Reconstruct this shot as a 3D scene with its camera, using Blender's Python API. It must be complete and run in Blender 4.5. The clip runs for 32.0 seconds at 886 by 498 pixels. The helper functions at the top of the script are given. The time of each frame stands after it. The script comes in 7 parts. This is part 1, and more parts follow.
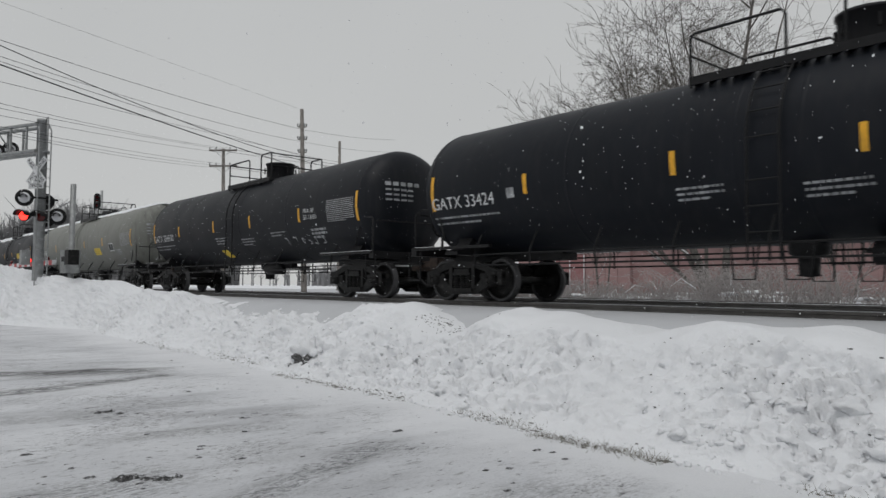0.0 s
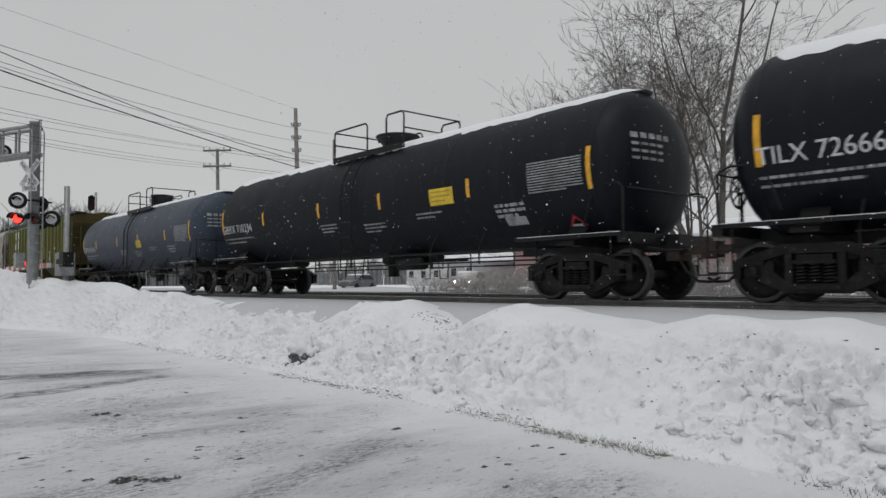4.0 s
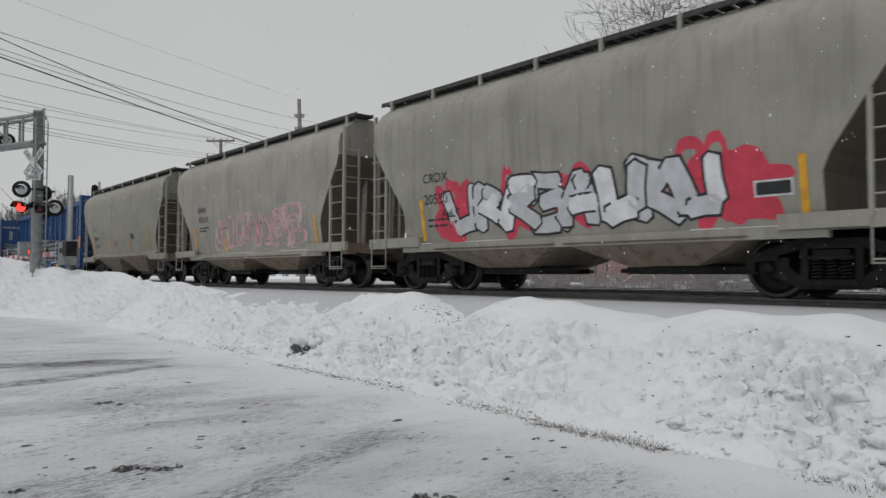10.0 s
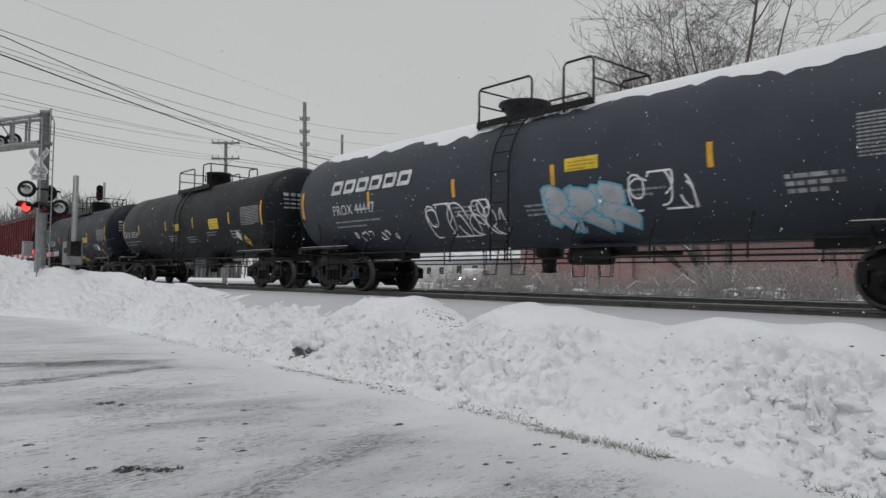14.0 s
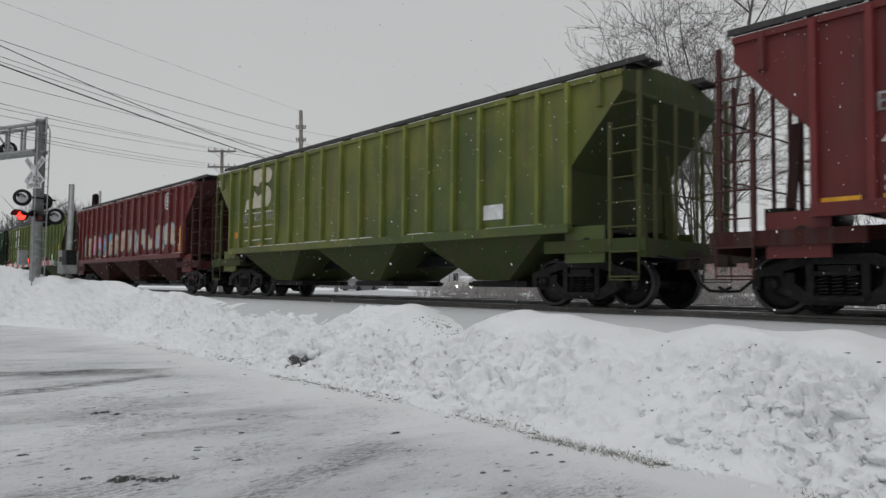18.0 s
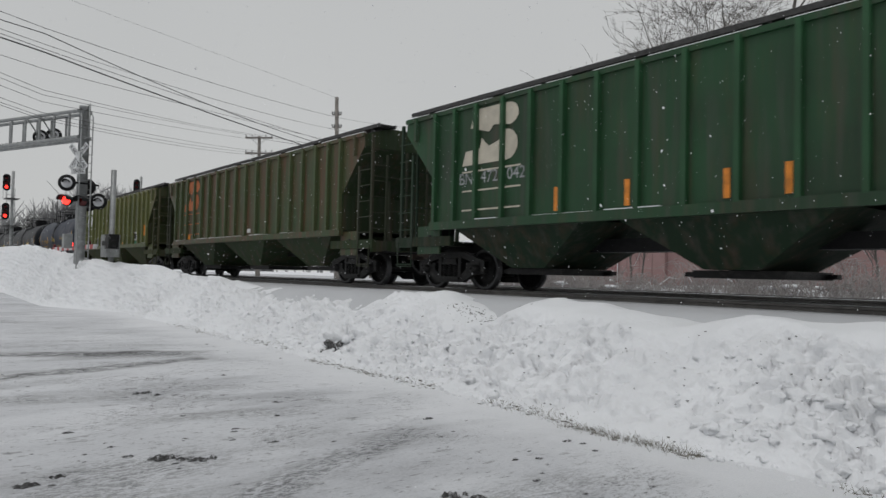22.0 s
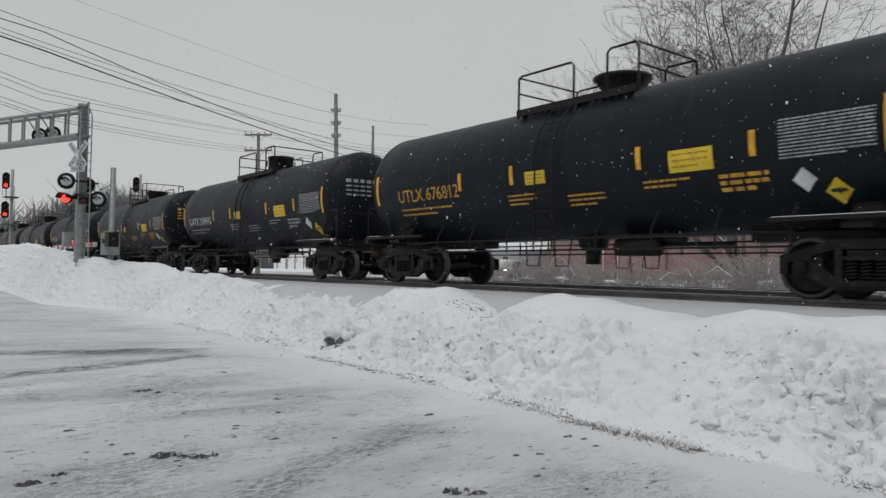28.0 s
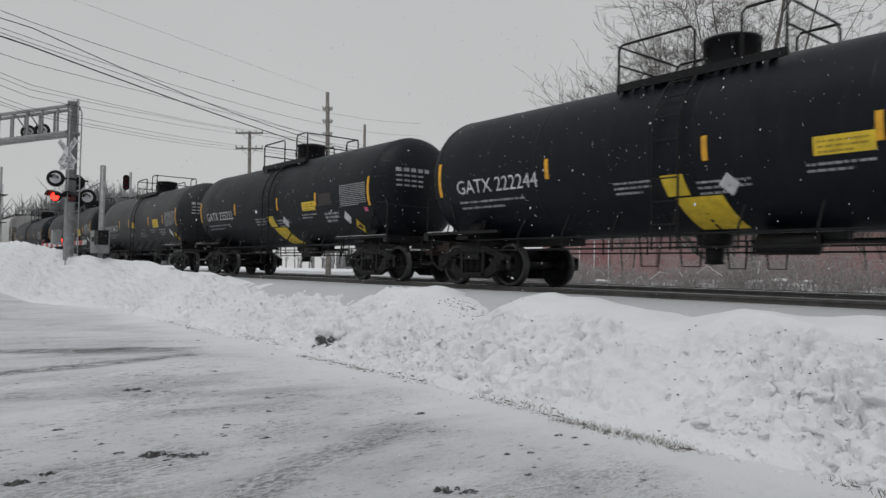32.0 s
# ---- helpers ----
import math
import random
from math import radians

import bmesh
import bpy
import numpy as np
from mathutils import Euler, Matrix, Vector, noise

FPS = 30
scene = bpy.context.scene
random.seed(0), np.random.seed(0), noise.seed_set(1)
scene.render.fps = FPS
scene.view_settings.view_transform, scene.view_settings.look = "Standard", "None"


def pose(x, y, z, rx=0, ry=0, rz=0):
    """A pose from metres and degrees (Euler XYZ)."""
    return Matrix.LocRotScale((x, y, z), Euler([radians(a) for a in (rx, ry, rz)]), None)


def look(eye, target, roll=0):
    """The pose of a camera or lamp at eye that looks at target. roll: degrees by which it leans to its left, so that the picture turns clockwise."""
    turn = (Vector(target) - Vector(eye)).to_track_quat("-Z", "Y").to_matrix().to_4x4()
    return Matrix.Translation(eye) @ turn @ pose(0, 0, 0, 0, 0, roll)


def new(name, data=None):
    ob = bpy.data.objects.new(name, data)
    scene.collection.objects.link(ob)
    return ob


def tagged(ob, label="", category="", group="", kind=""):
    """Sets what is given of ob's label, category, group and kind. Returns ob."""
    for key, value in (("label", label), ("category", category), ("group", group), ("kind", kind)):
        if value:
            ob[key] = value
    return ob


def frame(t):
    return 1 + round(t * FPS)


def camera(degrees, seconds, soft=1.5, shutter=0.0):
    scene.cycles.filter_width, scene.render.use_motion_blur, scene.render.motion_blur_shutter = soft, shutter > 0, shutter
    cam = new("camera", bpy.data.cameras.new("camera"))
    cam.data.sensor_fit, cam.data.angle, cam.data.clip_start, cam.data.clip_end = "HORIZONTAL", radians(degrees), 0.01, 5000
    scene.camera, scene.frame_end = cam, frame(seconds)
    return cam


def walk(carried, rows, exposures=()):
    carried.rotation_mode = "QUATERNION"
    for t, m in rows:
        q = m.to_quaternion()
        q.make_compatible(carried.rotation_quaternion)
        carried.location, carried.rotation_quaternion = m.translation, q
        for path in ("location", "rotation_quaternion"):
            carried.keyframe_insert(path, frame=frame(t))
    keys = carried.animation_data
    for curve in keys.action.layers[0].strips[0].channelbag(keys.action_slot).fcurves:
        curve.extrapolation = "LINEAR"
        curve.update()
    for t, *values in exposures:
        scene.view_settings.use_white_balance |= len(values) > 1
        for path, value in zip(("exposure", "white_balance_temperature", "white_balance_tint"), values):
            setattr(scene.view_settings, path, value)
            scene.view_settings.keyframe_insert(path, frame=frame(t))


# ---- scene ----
cam = camera(63.5, 32.0, 1.5, 0.09)
EYE = 0.33          # camera height over the top of the rail, which is z = 0
# seconds, yaw, pitch, roll of the hand-held camera, which stays at one spot
AIM = [
    (0, 49.19, 2.93, 0.39), (0.5, 48.90, 3.21, 0.38), (1, 48.76, 3.31, 0.19), (1.5, 48.76, 3.33, 0.27), (2, 48.78, 3.38, 0.19),
    (2.5, 48.80, 3.38, 0.12), (3, 48.85, 3.33, 0.11), (3.5, 48.86, 3.00, -0.11), (4, 48.85, 2.72, -0.39), (4.5, 49.42, 2.15, -0.11),
    (6.5, 49.87, 1.58, -0.41), (7, 49.80, 1.63, -0.44), (7.5, 49.72, 1.64, -0.43), (8, 49.68, 1.67, -0.46), (8.5, 49.64, 1.89, -0.57),
    (9, 49.57, 2.09, -0.46), (9.5, 49.39, 2.12, -0.14), (10, 49.06, 2.12, 0.13), (10.5, 49.18, 2.14, 0.52), (11, 49.53, 1.76, 0.63),
    (11.5, 49.78, 1.83, 0.92), (12, 49.56, 1.93, 0.77), (12.5, 49.43, 1.95, 0.74), (13, 49.39, 1.97, 0.72), (13.5, 49.37, 2.23, 0.74),
    (14, 49.33, 2.47, 0.82), (14.5, 49.26, 2.63, 0.83), (16.5, 49.09, 3.00, 0.96), (17, 49.09, 3.11, 0.91), (17.5, 49.11, 3.10, 0.87),
    (18, 49.05, 3.10, 0.67), (18.5, 49.65, 2.91, 1.04), (19, 50.43, 2.50, 0.81), (19.5, 50.71, 2.36, 0.99), (20, 51.41, 2.17, 0.81),
    (20.5, 52.24, 1.68, 0.69), (21, 52.23, 1.58, 0.88), (21.5, 51.92, 1.75, 1.16), (22, 51.77, 2.01, 1.26), (22.5, 51.67, 2.07, 1.22),
    (23, 51.64, 2.09, 1.11), (23.5, 51.52, 2.01, 1.31), (24, 51.45, 1.99, 1.25), (24.5, 51.31, 1.98, 1.21), (25, 51.28, 2.04, 1.16),
    (25.5, 51.21, 2.02, 1.03), (27.5, 51.35, 2.03, 0.86), (28, 51.76, 1.71, 0.97), (28.5, 51.90, 1.57, 1.09), (29, 51.74, 1.62, 1.14),
    (29.5, 51.56, 1.74, 1.14), (30, 51.48, 1.80, 1.10), (30.5, 51.32, 1.71, 0.95), (31, 51.17, 1.54, 1.05), (31.5, 51.13, 1.45, 0.99),
    (32, 51.08, 1.64, 1.09)]


def aimed(yaw, pitch, roll):
    return pose(0, 0, EYE, 0, 0, yaw) @ pose(0, 0, 0, 90 + pitch) @ pose(0, 0, 0, 0, 0, roll)


walk(cam, [(t, aimed(a, b, c)) for t, a, b, c in AIM], [(0, 0.0, 6500, 10), (32, 0.0, 6500, 10)])

# ---- world and light: an even snow-cloud sky and a weak, wide sun ----
world = bpy.data.worlds.new("overcast_sky")
world.use_nodes = True
scene.world = world
wn, wl = world.node_tree.nodes, world.node_tree.links
sky = wn.new("ShaderNodeTexSky")
sky.sky_type, sky.sun_disc = "NISHITA", False
sky.sun_elevation, sky.sun_rotation = radians(67), radians(163)
dim = wn.new("ShaderNodeVectorMath")
dim.operation = "SCALE"
dim.inputs[3].default_value = 0.06
wl.new(sky.outputs[0], dim.inputs[0])
tc = wn.new("ShaderNodeTexCoord")
sep = wn.new("ShaderNodeSeparateXYZ")
wl.new(tc.outputs["Generated"], sep.inputs[0])
ramp = wn.new("ShaderNodeValToRGB")
ramp.color_ramp.elements[0].position, ramp.color_ramp.elements[0].color = 0.0, (0.545, 0.552, 0.548, 1)
ramp.color_ramp.elements[1].position, ramp.color_ramp.elements[1].color = 0.95, (0.42, 0.435, 0.45, 1)
low = ramp.color_ramp.elements.new(0.38)
low.color = (0.52, 0.53, 0.53, 1)
wl.new(sep.outputs[2], ramp.inputs[0])
cloud = wn.new("ShaderNodeTexNoise")
cloud.inputs["Scale"].default_value, cloud.inputs["Detail"].default_value = 1.6, 3
cl = wn.new("ShaderNodeMapRange")
cl.inputs[1].default_value, cl.inputs[2].default_value, cl.inputs[3].default_value, cl.inputs[4].default_value = 0.3, 0.7, 0.97, 1.03
wl.new(cloud.outputs[0], cl.inputs[0])
var = wn.new("ShaderNodeVectorMath")
var.operation = "SCALE"
wl.new(ramp.outputs[0], var.inputs[0])
wl.new(cl.outputs[0], var.inputs[3])
mixw = wn.new("ShaderNodeMixRGB")
mixw.inputs[0].default_value = 0.96
wl.new(dim.outputs[0], mixw.inputs[1])
wl.new(var.outputs[0], mixw.inputs[2])
wl.new(mixw.outputs[0], wn["Background"].inputs[0])
wn["Background"].inputs[1].default_value = 1.0

sun = new("sun", bpy.data.lights.new("sun", "SUN"))
sun.data.energy, sun.data.angle, sun.data.color = 0.94, radians(40), (1.0, 0.985, 0.965)
sun.matrix_world = look((5, -16, 40), (0, 0, 0))


# ---- materials ----
def nodes_of(name, rough=0.6, metal=0.0):
    m = bpy.data.materials.new(name)
    m.use_nodes = True
    n, l = m.node_tree.nodes, m.node_tree.links
    b = n["Principled BSDF"]
    b.inputs["Roughness"].default_value, b.inputs["Metallic"].default_value = rough, metal
    return m, n, l, b


def noise_of(n, l, scale, detail=4, stretch=(1, 1, 1), coord="Object", rough=0.55):
    t = n.new("ShaderNodeTexCoord")
    mp = n.new("ShaderNodeMapping")
    mp.inputs["Scale"].default_value = stretch
    l.new(t.outputs[coord], mp.inputs[0])
    x = n.new("ShaderNodeTexNoise")
    x.inputs["Scale"].default_value, x.inputs["Detail"].default_value, x.inputs["Roughness"].default_value = scale, detail, rough
    l.new(mp.outputs[0], x.inputs["Vector"])
    return x


def ramp_of(n, l, src, stops):
    r = n.new("ShaderNodeValToRGB")
    e = r.color_ramp.elements
    while len(e) < len(stops):
        e.new(0.5)
    for el, (p, c) in zip(e, stops):
        el.position, el.color = p, (*c, 1) if len(c) == 3 else c
    l.new(src, r.inputs[0])
    return r


def mixed(n, l, fac, a, b, mode="MIX"):
    m = n.new("ShaderNodeMixRGB")
    m.blend_type = mode
    for i, v in enumerate((fac, a, b)):
        if isinstance(v, (int, float)):
            m.inputs[i].default_value = v
        elif isinstance(v, tuple):
            m.inputs[i].default_value = (*v, 1)
        else:
            l.new(v, m.inputs[i])
    return m.outputs[0]


def bumped(n, l, b, src, strength, distance):
    k = n.new("ShaderNodeBump")
    k.inputs["Strength"].default_value, k.inputs["Distance"].default_value = strength, distance
    l.new(src, k.inputs["Height"])
    l.new(k.outputs[0], b.inputs["Normal"])


def paint(name, col, rough=0.5, grime=0.35, rust=0.0, dirt=(0.06, 0.055, 0.05), fade=1.25, spec=0.35, alt=None):
    """Weathered vehicle paint: faded patches, vertical dirt streaks, rust."""
    m, n, l, b = nodes_of(name, rough)
    patch = noise_of(n, l, 0.9, 5)
    pale = tuple(min(1, c * fade + 0.002) for c in col)
    c = mixed(n, l, ramp_of(n, l, patch.outputs[0], [(0.35, (0, 0, 0)), (0.7, (1, 1, 1))]).outputs[0], col, pale)
    if alt:
        big = noise_of(n, l, 0.42, 4, (1, 1, 0.8))
        c = mixed(n, l, ramp_of(n, l, big.outputs[0], [(0.42, (0, 0, 0)), (0.60, (1, 1, 1))]).outputs[0], c, alt)
    streak = noise_of(n, l, 2.2, 6, (3.0, 3.0, 0.22))
    c = mixed(n, l, ramp_of(n, l, streak.outputs[0], [(0.48, (0, 0, 0)), (0.78, (grime, grime, grime))]).outputs[0], c, dirt)
    if rust:
        rn = noise_of(n, l, 1.3, 8, (2.6, 2.6, 0.24), rough=0.72)
        c = mixed(n, l, ramp_of(n, l, rn.outputs[0], [(0.52 - 0.12 * rust, (0, 0, 0)), (0.66 - 0.08 * rust, (rust, rust, rust))]).outputs[0], c, (0.105, 0.04, 0.022))
    fine = noise_of(n, l, 38, 3)
    c = mixed(n, l, 0.12, c, fine.outputs[0], "OVERLAY")
    l.new(c, b.inputs["Base Color"])
    b.inputs["Specular IOR Level"].default_value = spec
    rr = n.new("ShaderNodeMapRange")
    rr.inputs[3].default_value, rr.inputs[4].default_value = rough - 0.08, rough + 0.2
    l.new(patch.outputs[0], rr.inputs[0])
    l.new(rr.outputs[0], b.inputs["Roughness"])
    bumped(n, l, b, noise_of(n, l, 5, 4).outputs[0], 0.12, 0.02)
    return m


def plain(name, col, rough=0.6, metal=0.0, var=0.25, scale=9.0):
    m, n, l, b = nodes_of(name, rough, metal)
    x = noise_of(n, l, scale, 4)
    c = ramp_of(n, l, x.outputs[0], [(0.3, tuple(v * (1 - var) for v in col)), (0.7, tuple(min(1, v * (1 + var)) for v in col))])
    l.new(c.outputs[0], b.inputs["Base Color"])
    return m


def glow(name, col, strength):
    m, n, l, b = nodes_of(name, 0.3)
    b.inputs["Base Color"].default_value = (*col, 1)
    b.inputs["Emission Color"].default_value, b.inputs["Emission Strength"].default_value = (*col, 1), strength
    return m


def snow_material(name, dirty=0.15, bump=0.5, tint=(0.825, 0.838, 0.860)):
    m, n, l, b = nodes_of(name, 0.75)
    big = noise_of(n, l, 0.8, 5)
    c = ramp_of(n, l, big.outputs[0], [(0.3, tuple(v * 0.93 for v in tint)), (0.7, tint)]).outputs[0]
    specks = noise_of(n, l, 3.3, 8, rough=0.75)
    c = mixed(n, l, ramp_of(n, l, specks.outputs[0], [(0.64, (0, 0, 0)), (0.78, (dirty, dirty, dirty))]).outputs[0], c, (0.16, 0.15, 0.14))
    l.new(c, b.inputs["Base Color"])
    b.inputs["Specular IOR Level"].default_value = 0.25
    fine = noise_of(n, l, 7, 10, rough=0.74)
    cells = n.new("ShaderNodeTexVoronoi")
    cells.inputs["Scale"].default_value = 17
    cells.inputs["Detail"].default_value = 2
    l.new(fine.inputs["Vector"].links[0].from_socket, cells.inputs["Vector"])
    rough_ = mixed(n, l, 0.22, fine.outputs[0], cells.outputs["Distance"])
    bumped(n, l, b, rough_, bump, 0.06)
    return m


def lot_material():
    """Snow-dusted asphalt: packed snow, grey slush wisps, dark wheel tracks and flecks."""
    m, n, l, b = nodes_of("dusted_asphalt", 0.7)
    tc = n.new("ShaderNodeTexCoord")
    warp = n.new("ShaderNodeTexNoise")
    warp.inputs["Scale"].default_value, warp.inputs["Detail"].default_value = 0.9, 5
    l.new(tc.outputs["Object"], warp.inputs["Vector"])
    amp = n.new("ShaderNodeVectorMath")
    amp.operation = "MULTIPLY_ADD"
    amp.inputs[1].default_value, amp.inputs[2].default_value = (0.4, 0.4, 0), (-0.2, -0.2, 0)
    l.new(warp.outputs["Color"], amp.inputs[0])
    pos = n.new("ShaderNodeVectorMath")
    l.new(tc.outputs["Object"], pos.inputs[0])
    l.new(amp.outputs[0], pos.inputs[1])

    def calc(op, a, b_=0.0, c=0.0):
        k = n.new("ShaderNodeMath")
        k.operation = op
        for i, v in enumerate((a, b_, c)):
            if isinstance(v, (int, float)):
                k.inputs[i].default_value = v
            else:
                l.new(v, k.inputs[i])
        return k.outputs[0]

    def soft(v, lo, hi):
        k = n.new("ShaderNodeMapRange")
        k.interpolation_type = "SMOOTHSTEP"
        k.inputs[1].default_value, k.inputs[2].default_value = lo, hi
        l.new(v, k.inputs[0])
        return k.outputs[0]

    def dot(vec):
        k = n.new("ShaderNodeVectorMath")
        k.operation = "DOT_PRODUCT"
        k.inputs[1].default_value = vec
        l.new(pos.outputs[0], k.inputs[0])
        return k.outputs["Value"]

    def track(x0, y0, x1, y1, w):
        """A soft band along a line on the ground."""
        d = Vector((x1 - x0, y1 - y0))
        u = d.normalized()
        along = calc("SUBTRACT", dot((u.x, u.y, 0)), u.x * x0 + u.y * y0)
        off = calc("ABSOLUTE", calc("SUBTRACT", dot((-u.y, u.x, 0)), -u.y * x0 + u.x * y0))
        side = calc("SUBTRACT", 1.0, soft(off, w * 0.4, w * 1.35))
        ends = calc("MULTIPLY", soft(along, -0.3, 0.5), calc("SUBTRACT", 1.0, soft(along, d.length - 0.5, d.length + 0.2)))
        run = n.new("ShaderNodeCombineXYZ")
        l.new(calc("MULTIPLY", along, 1.6), run.inputs[0])
        l.new(calc("MULTIPLY", off, 26.0), run.inputs[1])
        streak = n.new("ShaderNodeTexNoise")
        streak.inputs["Scale"].default_value, streak.inputs["Detail"].default_value, streak.inputs["Roughness"].default_value = 1.0, 6, 0.72
        l.new(run.outputs[0], streak.inputs["Vector"])
        return calc("MULTIPLY", calc("MULTIPLY", side, ends), soft(streak.outputs[0], 0.37, 0.49))

    packed = noise_of(n, l, 0.45, 5)
    c = ramp_of(n, l, packed.outputs[0], [(0.32, (0.53, 0.54, 0.565)), (0.62, (0.64, 0.652, 0.675))]).outputs[0]
    wisps = noise_of(n, l, 0.8, 7, (1.7, 0.5, 1), rough=0.6)
    wisps.inputs["Distortion"].default_value = 0.6
    bare = soft(wisps.outputs[0], 0.46, 0.68)
    c = mixed(n, l, calc("MULTIPLY", bare, 0.40), c, (0.29, 0.295, 0.31))
    smooth_snow = noise_of(n, l, 0.55, 5, (1.4, 0.6, 1))
    c = mixed(n, l, calc("MULTIPLY", soft(smooth_snow.outputs[0], 0.50, 0.64), 0.55), c, (0.75, 0.762, 0.785))
    # blown snow lies along the foot of the bank
    foot = calc("MULTIPLY_ADD", dot((0.034, 1, 0)), 1.0, -5.48)
    lap = noise_of(n, l, 1.1, 6, (1, 1, 1), rough=0.6)
    drift = soft(calc("ADD", foot, calc("MULTIPLY", calc("SUBTRACT", lap.outputs[0], 0.5), 2.2)), -1.9, -0.1)
    c = mixed(n, l, calc("MULTIPLY", drift, 0.80), c, (0.78, 0.79, 0.81))
    # fine grit showing through, in smudged bands
    grain = noise_of(n, l, 26, 8, (1.5, 0.55, 1), rough=0.85)
    grit = soft(grain.outputs[0], 0.53, 0.56)
    frost = noise_of(n, l, 60, 4, (1.3, 0.7, 1), rough=0.8)
    c = mixed(n, l, 0.22, c, ramp_of(n, l, frost.outputs[0], [(0.4, (0.25, 0.25, 0.25)), (0.6, (0.75, 0.75, 0.75))]).outputs[0], "OVERLAY")
    smudge = noise_of(n, l, 0.75, 4, (1.1, 0.7, 1))
    band = soft(smudge.outputs[0], 0.50, 0.66)
    clear = calc("SUBTRACT", 1.0, drift)
    c = mixed(n, l, calc("MULTIPLY", calc("MULTIPLY", grit, clear), calc("MULTIPLY_ADD", band, 0.72, 0.13)), c, (0.09, 0.09, 0.093))
    for scale, lo in ((2.2, 0.612), (5.0, 0.596), (10.0, 0.592)):
        fleck = noise_of(n, l, scale, 7, (2.3, 0.75, 1), rough=0.78)
        c = mixed(n, l, calc("MULTIPLY", calc("MULTIPLY", soft(fleck.outputs[0], lo, lo + 0.03), calc("MULTIPLY_ADD", band, 0.5, 0.5)), clear), c, (0.03, 0.03, 0.03))
    speckled = soft(grain.outputs[0], 0.47, 0.53)
    torn = noise_of(n, l, 5, 8, (2.2, 0.55, 1), rough=0.8)
    ragged = calc("MULTIPLY_ADD", soft(torn.outputs[0], 0.44, 0.52), 0.85, 0.15)
    for x0, y0, x1, y1, w, power in ((-14.6, 0.0, -12.7, 4.75, 0.36, 0.95), (-10.6, 0.0, -12.1, 4.6, 0.24, 0.95), (-13.4, 2.5, -12.3, 4.6, 0.30, 0.6), (-4.15, 1.5, -5.7, 4.1, 0.21, 0.72), (-7.4, 2.0, -7.0, 3.9, 0.30, 0.5),
                                     (-5.5, 0.7, -5.75, 2.4, 0.42, 0.6), (-4.9, 0.2, -5.0, 1.9, 0.4, 0.5), (-3.3, 1.6, -3.6, 4.6, 0.35, 0.35), (-9.6, 0.4, -8.2, 3.4, 0.3, 0.35)):
        wear = track(x0, y0, x1, y1, w)
        wear = calc("MULTIPLY", wear, speckled if power < 0.9 else ragged)
        c = mixed(n, l, calc("MULTIPLY", wear, power), c, (0.05, 0.05, 0.05))
    l.new(c, b.inputs["Base Color"])
    bumped(n, l, b, noise_of(n, l, 6, 10, (1.6, 0.7, 1), rough=0.78).outputs[0], 0.8, 0.03)
    return m


SNOW = snow_material("plowed_snow", 0.30, 0.62)
CLEAN = snow_material("fresh_snow", 0.05, 0.35)
LOT = lot_material()
BED = snow_material("trackside_snow", 0.25, 0.3, (0.53, 0.54, 0.56))


def slush_material():
    """Dark wet slush with grey snow caught on it."""
    m, n, l, b = nodes_of("wet_slush", 0.5)
    x = noise_of(n, l, 26, 6, rough=0.7)
    l.new(ramp_of(n, l, x.outputs[0], [(0.44, (0.022, 0.021, 0.021)), (0.54, (0.09, 0.09, 0.09)), (0.64, (0.50, 0.51, 0.53))]).outputs[0], b.inputs["Base Color"])
    return m


SLUSH = slush_material()
EARTH = plain("dead_grass", (0.17, 0.16, 0.13), 0.9, 0, 0.5, 30)
EDGE = plain("snowy_soil", (0.20, 0.195, 0.18), 0.95, 0, 0.85, 34)
SOIL = plain("frozen_soil", (0.045, 0.042, 0.038), 0.95, 0, 0.7, 24)
RAIL = plain("worn_rail_steel", (0.10, 0.095, 0.09), 0.45, 0.6, 0.3, 4)
TIE = plain("creosoted_timber", (0.03, 0.027, 0.025), 0.85, 0, 0.4, 7)


def grimy(name, col, dust, rough, metal, amount=0.5):
    """Dark running gear with grease, pale road dust and blown snow caught in its hollows."""
    m, n, l, b = nodes_of(name, rough, metal)
    x = noise_of(n, l, 7, 6, rough=0.7)
    c = ramp_of(n, l, x.outputs[0], [(0.3, tuple(v * 0.5 for v in col)), (0.7, tuple(v * 1.6 for v in col))]).outputs[0]
    d = noise_of(n, l, 5.0, 9, (1, 1, 1.6), rough=0.78)
    c = mixed(n, l, ramp_of(n, l, d.outputs[0], [(0.52, (0, 0, 0)), (0.72, (amount, amount, amount))]).outputs[0], c, dust)
    l.new(c, b.inputs["Base Color"])
    b.inputs["Specular IOR Level"].default_value = 0.25
    bumped(n, l, b, x.outputs[0], 0.5, 0.02)
    return m


STEEL = grimy("truck_cast_steel", (0.0065, 0.0064, 0.0065), (0.075, 0.073, 0.070), 0.5, 0.1)
BLACKS = grimy("underframe_black", (0.0065, 0.0066, 0.0075), (0.04, 0.04, 0.04), 0.5, 0.0, 0.2)
RIM = plain("polished_wheel_rim", (0.05, 0.05, 0.052), 0.4, 0.5, 0.35, 9)
RUSTY = plain("rusty_casting", (0.035, 0.024, 0.019), 0.8, 0.1, 0.5, 8)
BLUECAP = plain("blue_bearing_cap", (0.025, 0.05, 0.14), 0.5, 0, 0.3, 9)
GRATE = plain("weathered_grating", (0.055, 0.054, 0.054), 0.7, 0.2, 0.4, 12)
YELLOW = plain("reflective_yellow", (0.72, 0.37, 0.02), 0.45, 0, 0.22, 6)
DECAL = plain("yellow_decal", (0.70, 0.50, 0.03), 0.5, 0, 0.2, 5)
